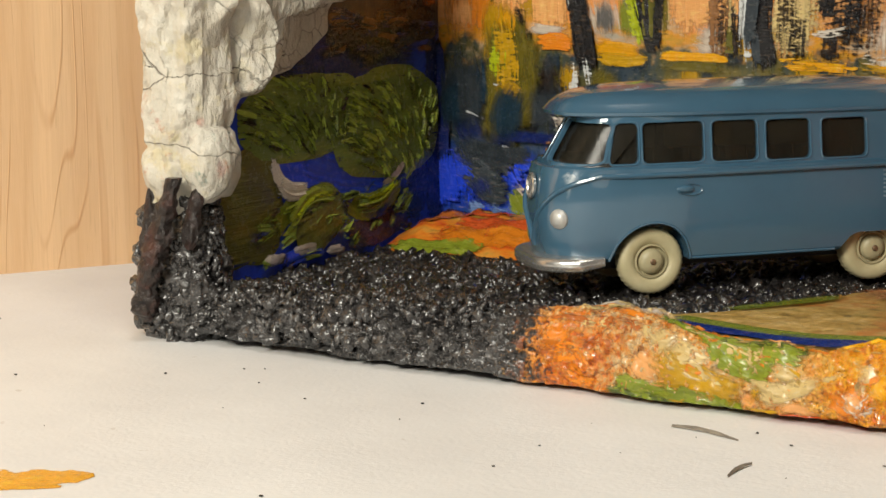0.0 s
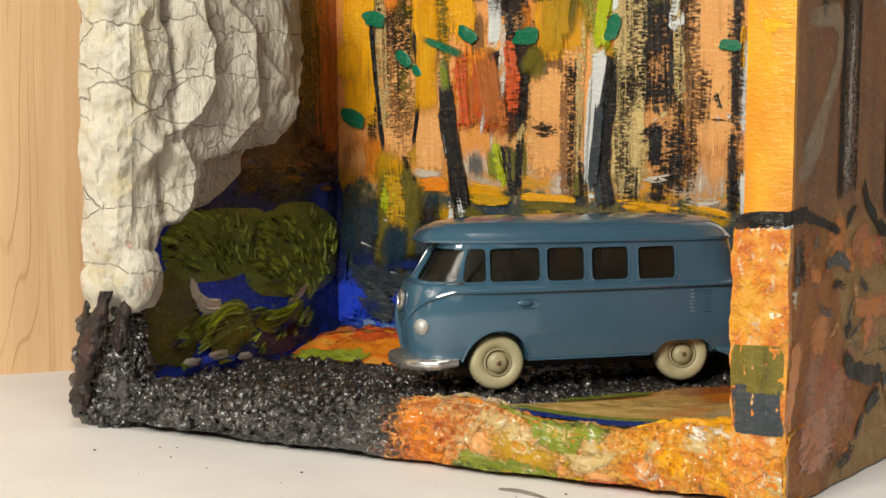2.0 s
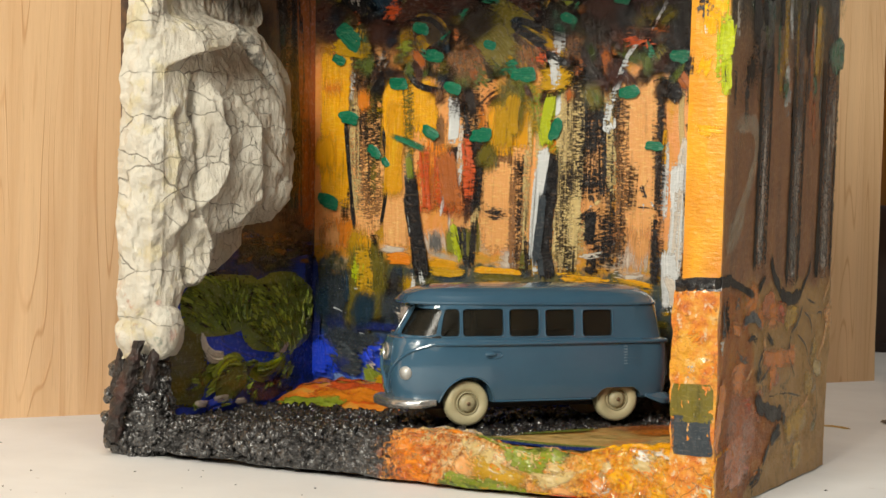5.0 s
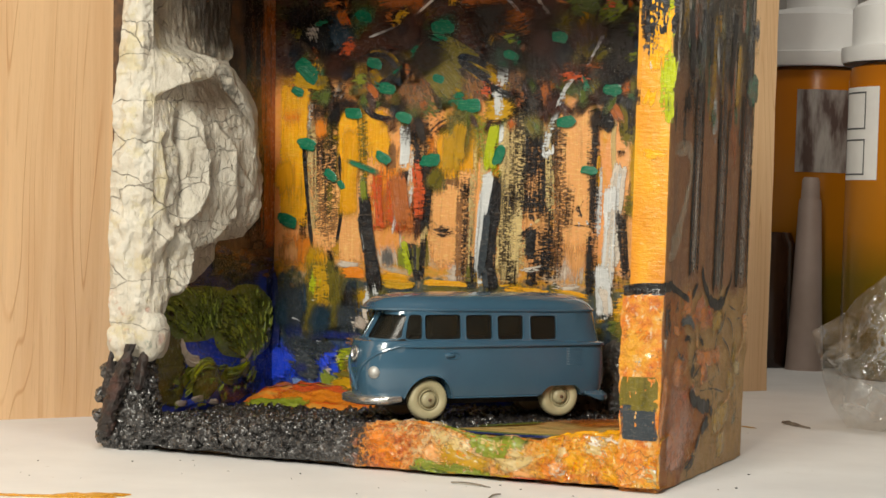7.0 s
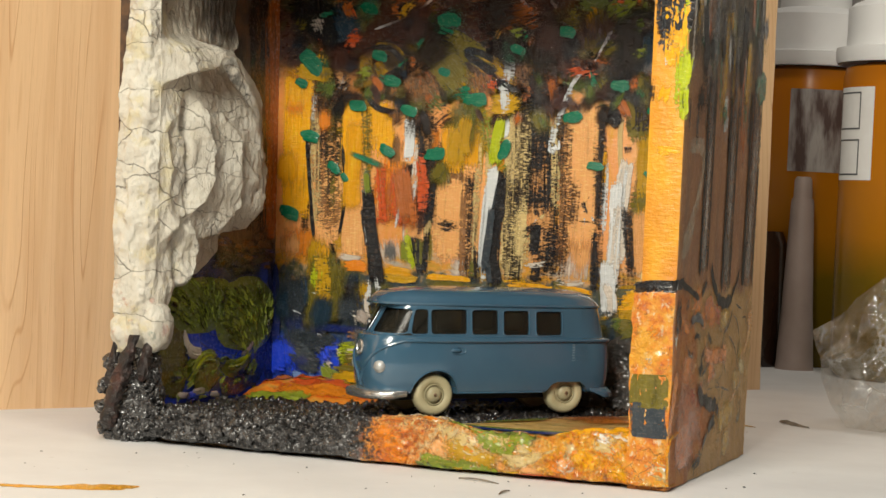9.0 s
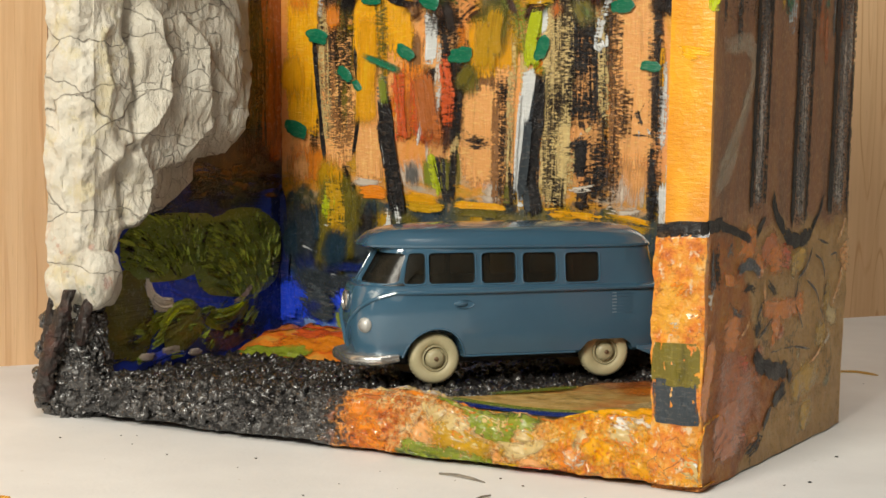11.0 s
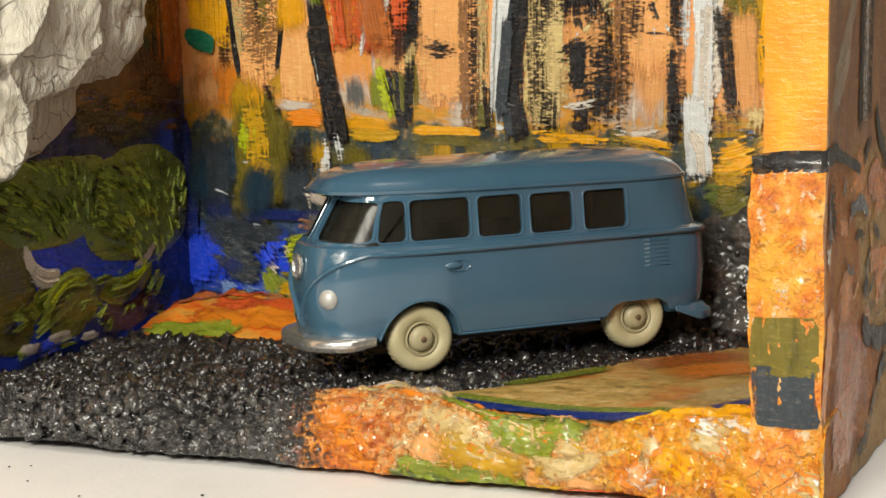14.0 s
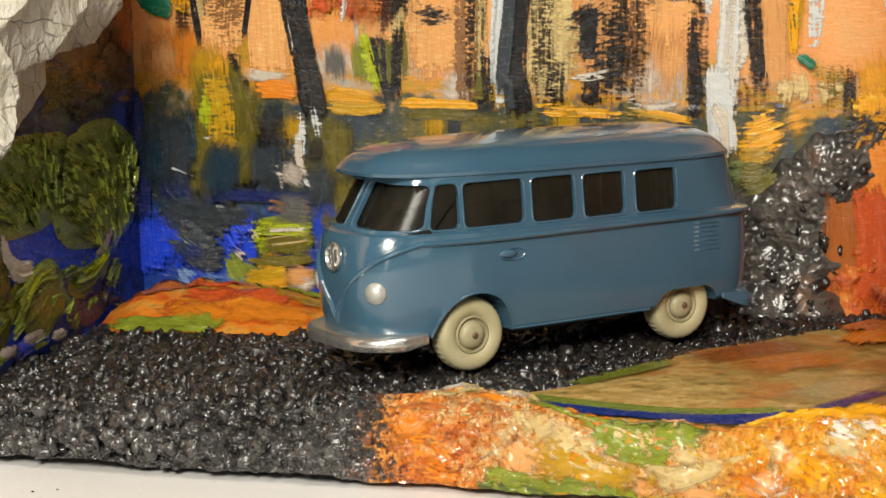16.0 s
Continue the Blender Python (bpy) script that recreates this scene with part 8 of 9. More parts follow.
GROOVES = [
    (((-5.11, 6.45), (-5.07, 5.82), (-5.06, 5.24), (-5.08, 4.5)), 0.18, 0.09),
    (((-5.05, 6.62), (-5.08, 6.25)), 0.22, 0.16),
    (((-3.40, 7.75), (-3.12, 7.3), (-2.80, 6.93), (-2.58, 6.44), (-2.42, 5.88)), 0.22, 0.15),
    (((-5.25, 4.4), (-5.3, 3.9), (-5.25, 3.4)), 0.16, 0.11),
]


def off_line(pts, y, z):
    """Signed distance of (y, z) from a line, positive on its far side."""
    best = 9.0
    for (a, b), (c, d) in zip(pts, pts[1:]):
        t = max(0.0, min(1.0, ((y - a) * (c - a) + (z - b) * (d - b)) / ((c - a) ** 2 + (d - b) ** 2)))
        dy, dz = y - a - t * (c - a), z - b - t * (d - b)
        if math.hypot(dy, dz) < abs(best):
            best = math.copysign(math.hypot(dy, dz), dy)
    return best


def ease(v, lo, hi):
    t = max(0.0, min(1.0, (v - lo) / (hi - lo)))
    return t * t * (3 - 2 * t)


def fold_height(y, z):
    """How far the paste stands out beyond its even layer: a dome with pleats, and a flap that hangs over it."""
    wy, wz = y + 0.06 * rug(y, z, 8, 2.0), z + 0.05 * rug(y, z, 9, 2.0)
    h = 0.60 * max(0.0, min(1.0, (wy + 5.9) / 3.2)) * ease(-wy, 1.5, 3.0) * math.exp(-((wz - 5.75) / 1.5) ** 4)
    for pts, up, near, far in PLEATS:
        d = off_line(pts, wy, wz)
        h += 0.95 * up * max(0.0, 1 - abs(d) / (near if d < 0 else far)) ** 1.25
    for pts, down, wide in GROOVES:
        h -= down * math.exp(-(off_line(pts, wy, wz) / wide) ** 2)
    low = interp(wy, [(-6.3, 6.72), (-6.0, 6.86), (-5.5, 7.14), (-5.0, 7.28), (-4.7, 7.36), (-4.45, 7.62), (-4.3, 7.95)])
    flap = ease(wz, low - 0.02, low + 0.09) * ease(-wy, 4.28, 4.42) * ease(-wz, -8.1, -7.7)
    h += flap * (0.46 - 0.30 * ease(wz, low + 0.1, low + 0.9) + 0.10 * ease(wy, -5.0, -4.5))
    h -= 0.20 * ease(wz, 7.75, 7.95)
    return h


rows = []
for k in range(300):
    z = 2.0 + (BOX_TOP - 2.02) * k / 299
    end = interp(z, REACH) + 0.08 * rug(z, 0, 1, 2.2)
    out = interp(z, [(2.0, -3.80), (4.5, -3.86), (6.5, -3.78), (8.0, -3.62), (9.0, -3.55), (13.0, -3.5)])
    inner = interp(z, [(2.0, -2.98), (3.2, -2.95), (4.5, -2.9), (7.0, -2.9), (13, -2.95)])
    prof = [(out + 0.05, -5.2, 0), (out, -5.85, 0.2), (out + 0.12, -6.08, 0.5), ((out + inner) / 2, -6.16, 0.8), (inner - 0.12, -6.08, 0.8), (inner, -5.9, 0.6)]
    row = []
    for i in range(36):
        t = i / 35 * (len(prof) - 1)
        a = min(int(t), len(prof) - 2)
        f = t - a
        x, y, m = (prof[a][n] * (1 - f) + prof[a + 1][n] * f for n in range(3))
        d = m * (0.10 * rug(x * 2, y, z, 1.3, 4) + 0.05 * rug(x, y, z, 5.0, 3))
        row.append((x + (d if x > out + 0.5 else -d) * 0.7, y - d, z))
    n = 190
    for i in range(1, n + 1):
        f = i / n
        y = -5.9 + (end + 5.9) * f
        thick = interp(z, [(2.0, 0.2), (3.2, 0.28), (4.2, 0.30), (8.0, 0.30), (8.6, 0.22), (13, 0.2)]) + 0.08 * math.sin(math.pi * min(1, f * 0.9)) + fold_height(y, z) + 0.05 * rug(y, z, 2, 1.6, 4) + 0.025 * rug(y, z * 0.4, 5, 6.0, 3)
        thick -= (thick - 0.09 - 0.03 * rug(y, z, 3, 3.0)) * 0.96 * ease(y - interp(z, TONGUE), -0.03, 0.10) if z < 4.5 else 0.0
        thick = max(0.05, thick)
        thick *= min(1.0, (1 - f) / 0.035) ** 0.5 if f > 0.965 else 1.0
        near = min(1.0, f / 0.12)
        row.append((inner * (1 - near) + (-3.2 + thick) * near if f < 0.12 else -3.2 + thick - (0.02 if i == n else 0), y, z))
    drop = max(0.0, 1 - k / 14)
    rows.append([(x, y, q + drop * 0.22 * rug(x * 3, y, 1, 1.6)) for x, y, q in row])
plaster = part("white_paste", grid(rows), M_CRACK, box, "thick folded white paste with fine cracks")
# rounded drop of paste where it ends
for at, size in (((-3.0, -5.75, 2.45), (0.34, 0.42, 0.46)), ((-3.5, -5.95, 2.35), (0.30, 0.26, 0.38))):
    bm = bmesh.new()
    bmesh.ops.create_icosphere(bm, subdivisions=4, radius=1)
    for v in bm.verts:
        d = 1 + 0.16 * rug(v.co.x, v.co.y, v.co.z, 1.5, 4)
        v.co = Vector((at[0] + v.co.x * size[0] * d, at[1] + v.co.y * size[1] * d, at[2] + v.co.z * size[2] * d))
    part("paste_drop", bm, M_CRACK, plaster)

# ---- the toy van ----
# its own frame: x ahead, y to its near side, z up from the road; centimetres
VAN_AT, VAN_TURN = (2.445, -2.493, 0.905), -136.05
van = thing("toy_van", *VAN_AT, rz=VAN_TURN, label="dull blue toy van with cream wheels, parked on the black road", category="toy van", lean=True)


def outline(xf, xr, hw, nf, nr, count=150):
    """A rounded plan: ahead to xf, back to xr, half as wide as hw."""
    pts = []
    for k in range(1600):
        a = 2 * math.pi * k / 1600
        c, s = math.cos(a), math.sin(a)
        n = nf if c > 0 else nr
        x = math.copysign(abs(c) ** (2 / n), c) * (xf if c > 0 else xr)
        pts.append(Vector((x, math.copysign(abs(s) ** (2 / n), s) * hw, 0)))
    run = [0.0]
    for a, b in zip(pts, pts[1:] + pts[:1]):
        run.append(run[-1] + (b - a).length)
    xs, ys = [p.x for p in pts] + [pts[0].x], [p.y for p in pts] + [pts[0].y]
    at = [run[-1] * i / count for i in range(count)]
    return list(zip(np.interp(at, run, xs), np.interp(at, run, ys)))


# height, nose, tail, half width, roundness ahead and behind
SHELL = [(0.40, 2.46, 2.34, 0.86, 3.65, 6), (0.44, 2.52, 2.36, 0.90, 3.65, 6), (0.62, 2.58, 2.38, 0.925, 3.65, 6.5), (0.95, 2.60, 2.39, 0.93, 3.65, 7), (1.25, 2.565, 2.38, 0.925, 3.65, 7), (1.37, 2.54, 2.37, 0.915, 3.65, 7), (1.385, 2.535, 2.41, 0.945, 3.4, 7), (1.45, 2.51, 2.41, 0.945, 3.4, 7), (1.475, 2.455, 2.32, 0.895, 3.6, 6), (1.52, 2.42, 2.31, 0.885, 3.9, 6), (1.75, 2.28, 2.27, 0.865, 4.3, 5.5), (2.02, 2.12, 2.22, 0.84, 4.6, 5.5), (2.035, 2.34, 2.22, 0.86, 3.4, 5), (2.05, 2.37, 2.24, 0.885, 3.3, 5), (2.085, 2.38, 2.24, 0.885, 3.3, 5), (2.10, 2.36, 2.22, 0.865, 3.3, 5), (2.17, 2.30, 2.18, 0.835, 3.2, 4.6), (2.25, 2.20, 2.10, 0.77, 3.1, 4.2), (2.32, 2.04, 1.96, 0.66, 3.0, 3.8), (2.37, 1.75, 1.68, 0.47, 2.8, 3.4), (2.395, 1.2, 1.16, 0.22, 2.6, 3.0)]


def shell_mesh(rows_, shrink=0.0, z0=None, z1=None):
    rows = []
    for z, xf, xr, hw, nf, nr in rows_:
        tilt = 0.014 * (1 if z > 1.3 else 0)
        rows.append([(x, y, z + tilt * x * (1.0 if z < 2.3 else 0.6)) for x, y in outline(xf - shrink, xr - shrink, hw - shrink, nf, nr)])
    bm = grid(rows, True)
    for ring in (0, len(rows) - 1):
        zr = rows[ring][0][2]
        edges = [e for e in bm.edges if e.is_boundary and abs(e.verts[0].co.z - zr) < 0.12]
        bmesh.ops.contextual_create(bm, geom=edges)
    bmesh.ops.recalc_face_normals(bm, faces=bm.faces)
    return bm


def round_quad(corners, r, n=4):
    """The outline of a four-sided opening with rounded corners."""
    pts = []
    q = [Vector((a, b)) for a, b in corners]
    for i, c in enumerate(q):
        a, b = c + (q[i - 1] - c).normalized() * r, c + (q[(i + 1) % 4] - c).normalized() * r
        for k in range(n + 1):
            t = k / n
            p = a * (1 - t) ** 2 + c * 2 * t * (1 - t) + b * t * t
            pts.append((p.x, p.y))
    return pts


def carve(bm, cutters):
    """Cuts closed meshes out of bm and gives back the result."""
    def hold(b, name):
        me = bpy.data.meshes.new(name)
        b.to_mesh(me)
        b.free()
        return new(name, me)
    body = hold(bm, "carved")
    for cut in cutters:
        tool = hold(cut, "cutter")
        mod = body.modifiers.new("cut", "BOOLEAN")
        mod.operation, mod.solver, mod.object = "DIFFERENCE", "EXACT", tool
        bpy.context.view_layer.update()
        done = bpy.data.meshes.new_from_object(body.evaluated_get(bpy.context.evaluated_depsgraph_get()))
        body.modifiers.clear()
        body.data = done
        bpy.data.objects.remove(tool)
    out = bmesh.new()
    out.from_mesh(body.data)
    bpy.data.objects.remove(body)
    return out


SIDE_PANES = [(1.55, 1.885, 1.505, 1.965), (0.775, 1.495, 1.51, 1.97), (0.125, 0.67, 1.51, 1.97), (-0.53, 0.01, 1.51, 1.965), (-1.235, -0.68, 1.51, 1.96)]


def pane_outline(x0, x1, z0, z1, grow=0.0):
    """A side window; the foremost one leans back with the pillar."""
    t = 0.014 * (x0 + x1) / 2
    lean = 0.085 if x0 > 1.5 else 0.0
    g = grow
    return round_quad([(x0 - g, z0 + t - g), (x1 + g, z0 + t - g), (x1 - lean + g, z1 + t + g), (x0 - g, z1 + t + g)], 0.075)


def screen_outline(s, grow=0.0):
    g = grow
    return round_quad([(s * (0.075 - g), 1.555 - g), (s * (0.765 + g), 1.535 - g), (s * (0.735 + g), 1.99 + g), (s * (0.065 - g), 2.005 + g)], 0.06)


cutters = [shell_mesh([r for r in SHELL if 0.9 < r[0] < 2.03 and r[0] not in (1.385, 1.45)], 0.055)]
for pane in SIDE_PANES:
    cutters.append(prism(pane_outline(*pane), -1.3, 1.3, "y"))
for s in (-1, 1):
    cutters.append(prism(screen_outline(s), 1.75, 3.0, "x"))
    cutters.append(prism([(1.93, 0.2), (1.90, 0.43), (1.81, 0.62), (1.67, 0.755), (1.49, 0.835), (1.30, 0.84), (1.14, 0.775), (1.03, 0.65), (0.97, 0.50), (0.945, 0.2)], *sorted((s * 0.42, s * 1.3)), "y"))
    cutters.append(prism([(-0.84, 0.2), (-0.90, 0.42), (-1.02, 0.56), (-1.12, 0.60), (-1.62, 0.60), (-1.74, 0.52), (-1.90, 0.2)], *sorted((s * 0.42, s * 1.3)), "y"))
body = part("body", carve(shell_mesh(SHELL), cutters), M_BLUE, van, smooth=32, local=True)

def shell_y(x, z):
    """The shell's half width at a place along it."""
    for a, b in zip(SHELL, SHELL[1:]):
        if a[0] <= z <= b[0]:
            f = (z - a[0]) / (b[0] - a[0])
            xf, xr, hw, nf, nr = (a[n] * (1 - f) + b[n] * f for n in (1, 2, 3, 4, 5))
            return hw * (1 - (x / xf) ** nf) ** (1 / nf) if x > 0 else hw * (1 - (-x / xr) ** nr) ** (1 / nr)


# panes
for s in (-1, 1):
    for x0, x1, z0, z1 in SIDE_PANES:
        t = 0.014 * (x0 + x1) / 2
        rows = []
        for z in (z0 - 0.05 + t, z1 + 0.05 + t):
            rows.append([(x, s * (shell_y(x, max(1.52, min(2.0, z))) - 0.040), z) for x in [x0 - 0.07 + (x1 - x0 + 0.14) * i / 8 for i in range(9)]])
        bm = grid(rows)
        bmesh.ops.solidify(bm, geom=bm.faces[:], thickness=0.015)
        part("window_pane", bm, M_PANE, body, local=True)
    rows = []
    for k in range(7):
        z = 1.50 + 0.55 * k / 6
        xf = interp(z, [(1.46, 2.46), (1.52, 2.42), (1.75, 2.28), (2.05, 2.105)])
        row = []
        for i in range(13):
            y = s * (0.02 + 0.78 * i / 12)
            hw = interp(z, [(1.46, 0.895), (1.75, 0.865), (2.05, 0.84)])
            row.append(((xf - 0.045) * (1 - (abs(y) / hw) ** 4.3) ** (1 / 4.3) - 0.02, y, z))
        rows.append(row)
    bm = grid(rows)
    bmesh.ops.solidify(bm, geom=bm.faces[:], thickness=0.02)
    part("windscreen_pane", bm, M_PANE, body, local=True)


def on_shell(z, y, out=0.0, side=1):
    """A point on the nose at a height and offset."""
    for a, b in zip(SHELL, SHELL[1:]):
        if a[0] <= z <= b[0]:
            f = (z - a[0]) / (b[0] - a[0])
            xf, _, hw, nf = (a[n] * (1 - f) + b[n] * f for n in (1, 2, 3, 4))
            break
    y = max(-hw * 0.999, min(hw * 0.999, y))
    x = xf * (1 - (abs(y) / hw) ** nf) ** (1 / nf)
    nx, ny = (x / xf) ** (nf - 1) / xf, math.copysign((abs(y) / hw) ** (nf - 1) / hw, y)
    d = math.hypot(nx, ny)
    return Vector((x + out * nx / d, y + out * ny / d, z)), Vector((nx / d, ny / d, 0))


def tube(points, r, segs=8):
    rows = []
    for i, p in enumerate(points):
        q = (points[min(i + 1, len(points) - 1)] - points[max(i - 1, 0)]).normalized()
        a = q.orthogonal().normalized()
        b = q.cross(a)
        if rows:
            ref = rows[-1][0] - points[i - 1]
            a = (ref - q * ref.dot(q)).normalized()
            b = q.cross(a)
        rows.append([p + (a * math.cos(t) + b * math.sin(t)) * r for t in [2 * math.pi * k / segs for k in range(segs)]])
    return grid(rows, True)


# raised surrounds of the side windows and of the windscreen
for s in (-1, 1):
    for pane in SIDE_PANES:
        ring = [Vector((x, s * (shell_y(x, max(1.48, min(2.02, z))) + 0.002), z)) for x, z in pane_outline(*pane, 0.012)]
        part("window_frame", tube(ring + ring[:2], 0.013), M_BLUE, body, local=True)
    ring = []
    for y, z in screen_outline(s, 0.012):
        xf, hw, n = interp(z, [(1.46, 2.46), (1.52, 2.42), (1.75, 2.28), (2.05, 2.105)]), interp(z, [(1.46, 0.895), (1.75, 0.865), (2.05, 0.84)]), interp(z, [(1.52, 3.9), (1.75, 4.3), (2.02, 4.6)])
        ring.append(Vector((xf * (1 - (abs(y) / hw) ** n) ** (1 / n) + 0.014, y, z)))
    part("window_frame", tube(ring + ring[:2], 0.013), M_BLUE, body, local=True)
# folded lower edge between the wheels
for s in (-1, 1):
    part("sill", tube([Vector((x, s * (shell_y(x, 0.45) - 0.012), 0.415)) for x in [0.97 - 1.80 * i / 12 for i in range(13)]], 0.017), M_BLUE, body, local=True)
# lips of the front wheel arches
for s in (-1, 1):
    arch = spline([(1.91, 0, 0.42), (1.90, 0, 0.43), (1.81, 0, 0.62), (1.67, 0, 0.755), (1.49, 0, 0.835), (1.30, 0, 0.84), (1.14, 0, 0.775), (1.03, 0, 0.65), (0.97, 0, 0.50), (0.955, 0, 0.42)], 0.05)
    part("arch_lip", tube([Vector((p.x, s * (shell_y(p.x, max(0.45, p.z)) + 0.004), p.z)) for p in arch], 0.016), M_BLUE, body, local=True)

# swage line that dips to a point on the nose
pts = []
for k in range(-40, 41):
    f = abs(k) / 40
    z = 0.56 + 0.84 * f ** 0.74
    y = math.copysign(0.80 * f, k)
    pts.append(on_shell(z, y, 0.002)[0])
part("swage_line", tube(pts, 0.032), M_BLUE, body, local=True)
# moulding that carries the swage line along each flank
for s in (-1, 1):
    first = pts[-1] if s > 0 else pts[0]
    run = [first.x - (first.x + 2.28) * i / 48 for i in range(49)]
    part("belt_moulding", tube([Vector((x, s * (shell_y(x, 1.395) + 0.002), 1.395)) for x in run], 0.030), M_BLUE, body, local=True)

# emblem: a plain ringed disc
c, n = on_shell(1.24, 0.0, 0.01)
bm = lathe([(0.155, 0.0), (0.16, 0.03), (0.14, 0.045), (0.125, 0.03), (0.12, 0.012), (0.001, 0.012)], 40)
for a0, b0 in (((-0.07, 0.07), (-0.03, -0.085)), ((-0.012, 0.105), (0.028, -0.10)), ((0.05, 0.085), (0.08, -0.05))):
    d = Vector((b0[0] - a0[0], b0[1] - a0[1], 0))
    w = Vector((-d.y, d.x, 0)).normalized() * 0.015
    q = [Vector((*a0, 0)) - w, Vector((*a0, 0)) + w, Vector((*b0, 0)) + w, Vector((*b0, 0)) - w]
    lo_, hi_ = [bm.verts.new(v + Vector((0, 0, 0.008))) for v in q], [bm.verts.new(v + Vector((0, 0, 0.034))) for v in q]
    bm.faces.new(hi_)
    for i in range(4):
        bm.faces.new((lo_[i], lo_[(i + 1) % 4], hi_[(i + 1) % 4], hi_[i]))
bm.transform(Matrix.Translation(c) @ Matrix.Diagonal((1, 0.98, 0.98, 1)) @ pose(0, 0, 0, 90, 0, 90) @ Matrix.Rotation(radians(-4), 4, "X"))
part("emblem", bm, M_SILVER, body, "silver plain round badge", local=True)
for s in (-1, 1):
    c, n = on_shell(0.91, s * 0.60, -0.01)
    turn = n.to_track_quat("Z", "Y").to_matrix().to_4x4()
    bm = lathe([(0.115, -0.03), (0.115, 0.015), (0.107, 0.03), (0.096, 0.035), (0.085, 0.05), (0.06, 0.065), (0.03, 0.074), (0.001, 0.076)], 36)
    bm.transform(Matrix.Translation(c) @ turn)
    part("headlight", bm, M_LAMP, body, "silver domed headlight", local=True)

# bumpers
rows = []
for k in range(81):
    # a flat, broad bow that wraps round to the arches
    a = radians(-57 + 114 * k / 80)
    c, w = math.cos(a), math.sin(a)
    low = max(0.0, abs(k - 40) / 40 - 0.8) * 5
    x, y = 2.68 * c ** 0.5, math.copysign(abs(w) ** 0.5, w) * 0.965
    nx, ny = (x / 2.68) ** 3 / 2.68, math.copysign((abs(y) / 0.965) ** 3 / 0.965, y)
    d = math.hypot(nx, ny)
    rows.append([(x + nx / d * o, y + ny / d * o, z) for o, z in ((-0.16, 0.31 + 0.05 * low), (-0.02 - 0.04 * low, 0.30 + 0.06 * low), (0.03 - 0.06 * low, 0.32 + 0.05 * low), (0.045 - 0.07 * low, 0.36 + 0.03 * low), (0.045 - 0.07 * low, 0.42), (0.02 - 0.05 * low, 0.455), (-0.02 - 0.03 * low, 0.47), (-0.16, 0.48))])
bm = grid(rows, True)
bmesh.ops.contextual_create(bm, geom=[e for e in bm.edges if e.is_boundary and e.verts[0].co.y > 0])
bmesh.ops.contextual_create(bm, geom=[e for e in bm.edges if e.is_boundary and e.verts[0].co.y < 0])
part("front_bumper", bm, M_SILVER, van, "silver-painted front bumper", local=True)
rows = []
plan = outline(2.6, 2.40, 0.94, 3.4, 6.0, 240)
plan = [p for p in plan if p[0] < -1.80]
for x, y in plan:
    d = math.hypot((abs(x) / 2.4) ** 5 / 2.4, (abs(y) / 0.94) ** 5 / 0.94)
    nx, ny = -((abs(x) / 2.4) ** 5 / 2.4) / d, math.copysign((abs(y) / 0.94) ** 5 / 0.94, y) / d
    swell = min(1.0, (-x - 1.80) / 0.35)
    rows.append([(x + nx * o * swell, y + ny * o * swell, z + (0.47 - z) * 0.85 * (1 - swell)) for o, z in ((-0.10, 0.30), (0.03, 0.285), (0.085, 0.29), (0.10, 0.32), (0.095, 0.385), (0.05, 0.42), (0.008, 0.47), (-0.10, 0.49))])
bm = grid(rows, True)
bmesh.ops.contextual_create(bm, geom=[e for e in bm.edges if e.is_boundary and e.verts[0].co.y > 0])
bmesh.ops.contextual_create(bm, geom=[e for e in bm.edges if e.is_boundary and e.verts[0].co.y < 0])
part("rear_bumper", bm, M_BLUE, van, local=True)

# small things on the near and far side
for s in (-1, 1):
    bm = bmesh.new()
    bmesh.ops.create_uvsphere(bm, u_segments=20, v_segments=10, radius=1)
    for v in bm.verts:
        v.co = (1.02 + v.co.x * 0.11, s * (0.925 + v.co.y * 0.035), 1.22 + v.co.z * 0.045)
    part("door_handle", bm, M_BLUE, body, local=True)
    rows = []
    for q in range(5):
        # the cup behind the handle
        w = (0.165, 0.16, 0.15, 0.14, 0.13)[q]
        rows.append([(0.96 + w * math.cos(b), s * (0.921 + (0.0, 0.012, 0.016, 0.012, 0.0)[q]), 1.21 + w * 0.42 * math.sin(b)) for b in [2 * math.pi * k / 28 for k in range(28)]])
    part("handle_cup", grid(rows, True), M_BLUE, body, local=True)
    for k in range(7):
        z = 1.000 + 0.050 * k
        part("louvre", block(-1.50, -1.43, s * 0.922 - 0.012, s * 0.922 + 0.007, z, z + 0.022, 0.004), M_WORN, body, local=True)
        part("louvre", block(-1.76, -1.52, s * 0.922 - 0.012, s * 0.922 + (0.005 if 0 < k < 6 else 0.008), z, z + 0.014, 0.003), M_BLUE, body, local=True)

part("chassis", block(-2.0, 2.2, -0.41, 0.41, 0.26, 0.60, 0.04), M_CHASSIS, van, "black underside", local=True)
for x in (-1.38, 1.38):
    part("axle", lathe([(0.001, -0.8), (0.035, -0.8), (0.035, 0.8), (0.001, 0.8)], 12, axis="y", at=(x, 0, 0.378)), M_PIN, van, local=True)
TYRE = [(0.20, -0.13), (0.31, -0.135), (0.36, -0.12), (0.388, -0.085), (0.396, -0.03), (0.396, 0.03), (0.388, 0.085), (0.36, 0.12), (0.32, 0.135), (0.27, 0.135), (0.225, 0.12), (0.205, 0.10)]
RIM = [(0.205, 0.09), (0.20, 0.115), (0.185, 0.12), (0.172, 0.07), (0.155, 0.062), (0.145, 0.11), (0.11, 0.145), (0.06, 0.158), (0.001, 0.16)]
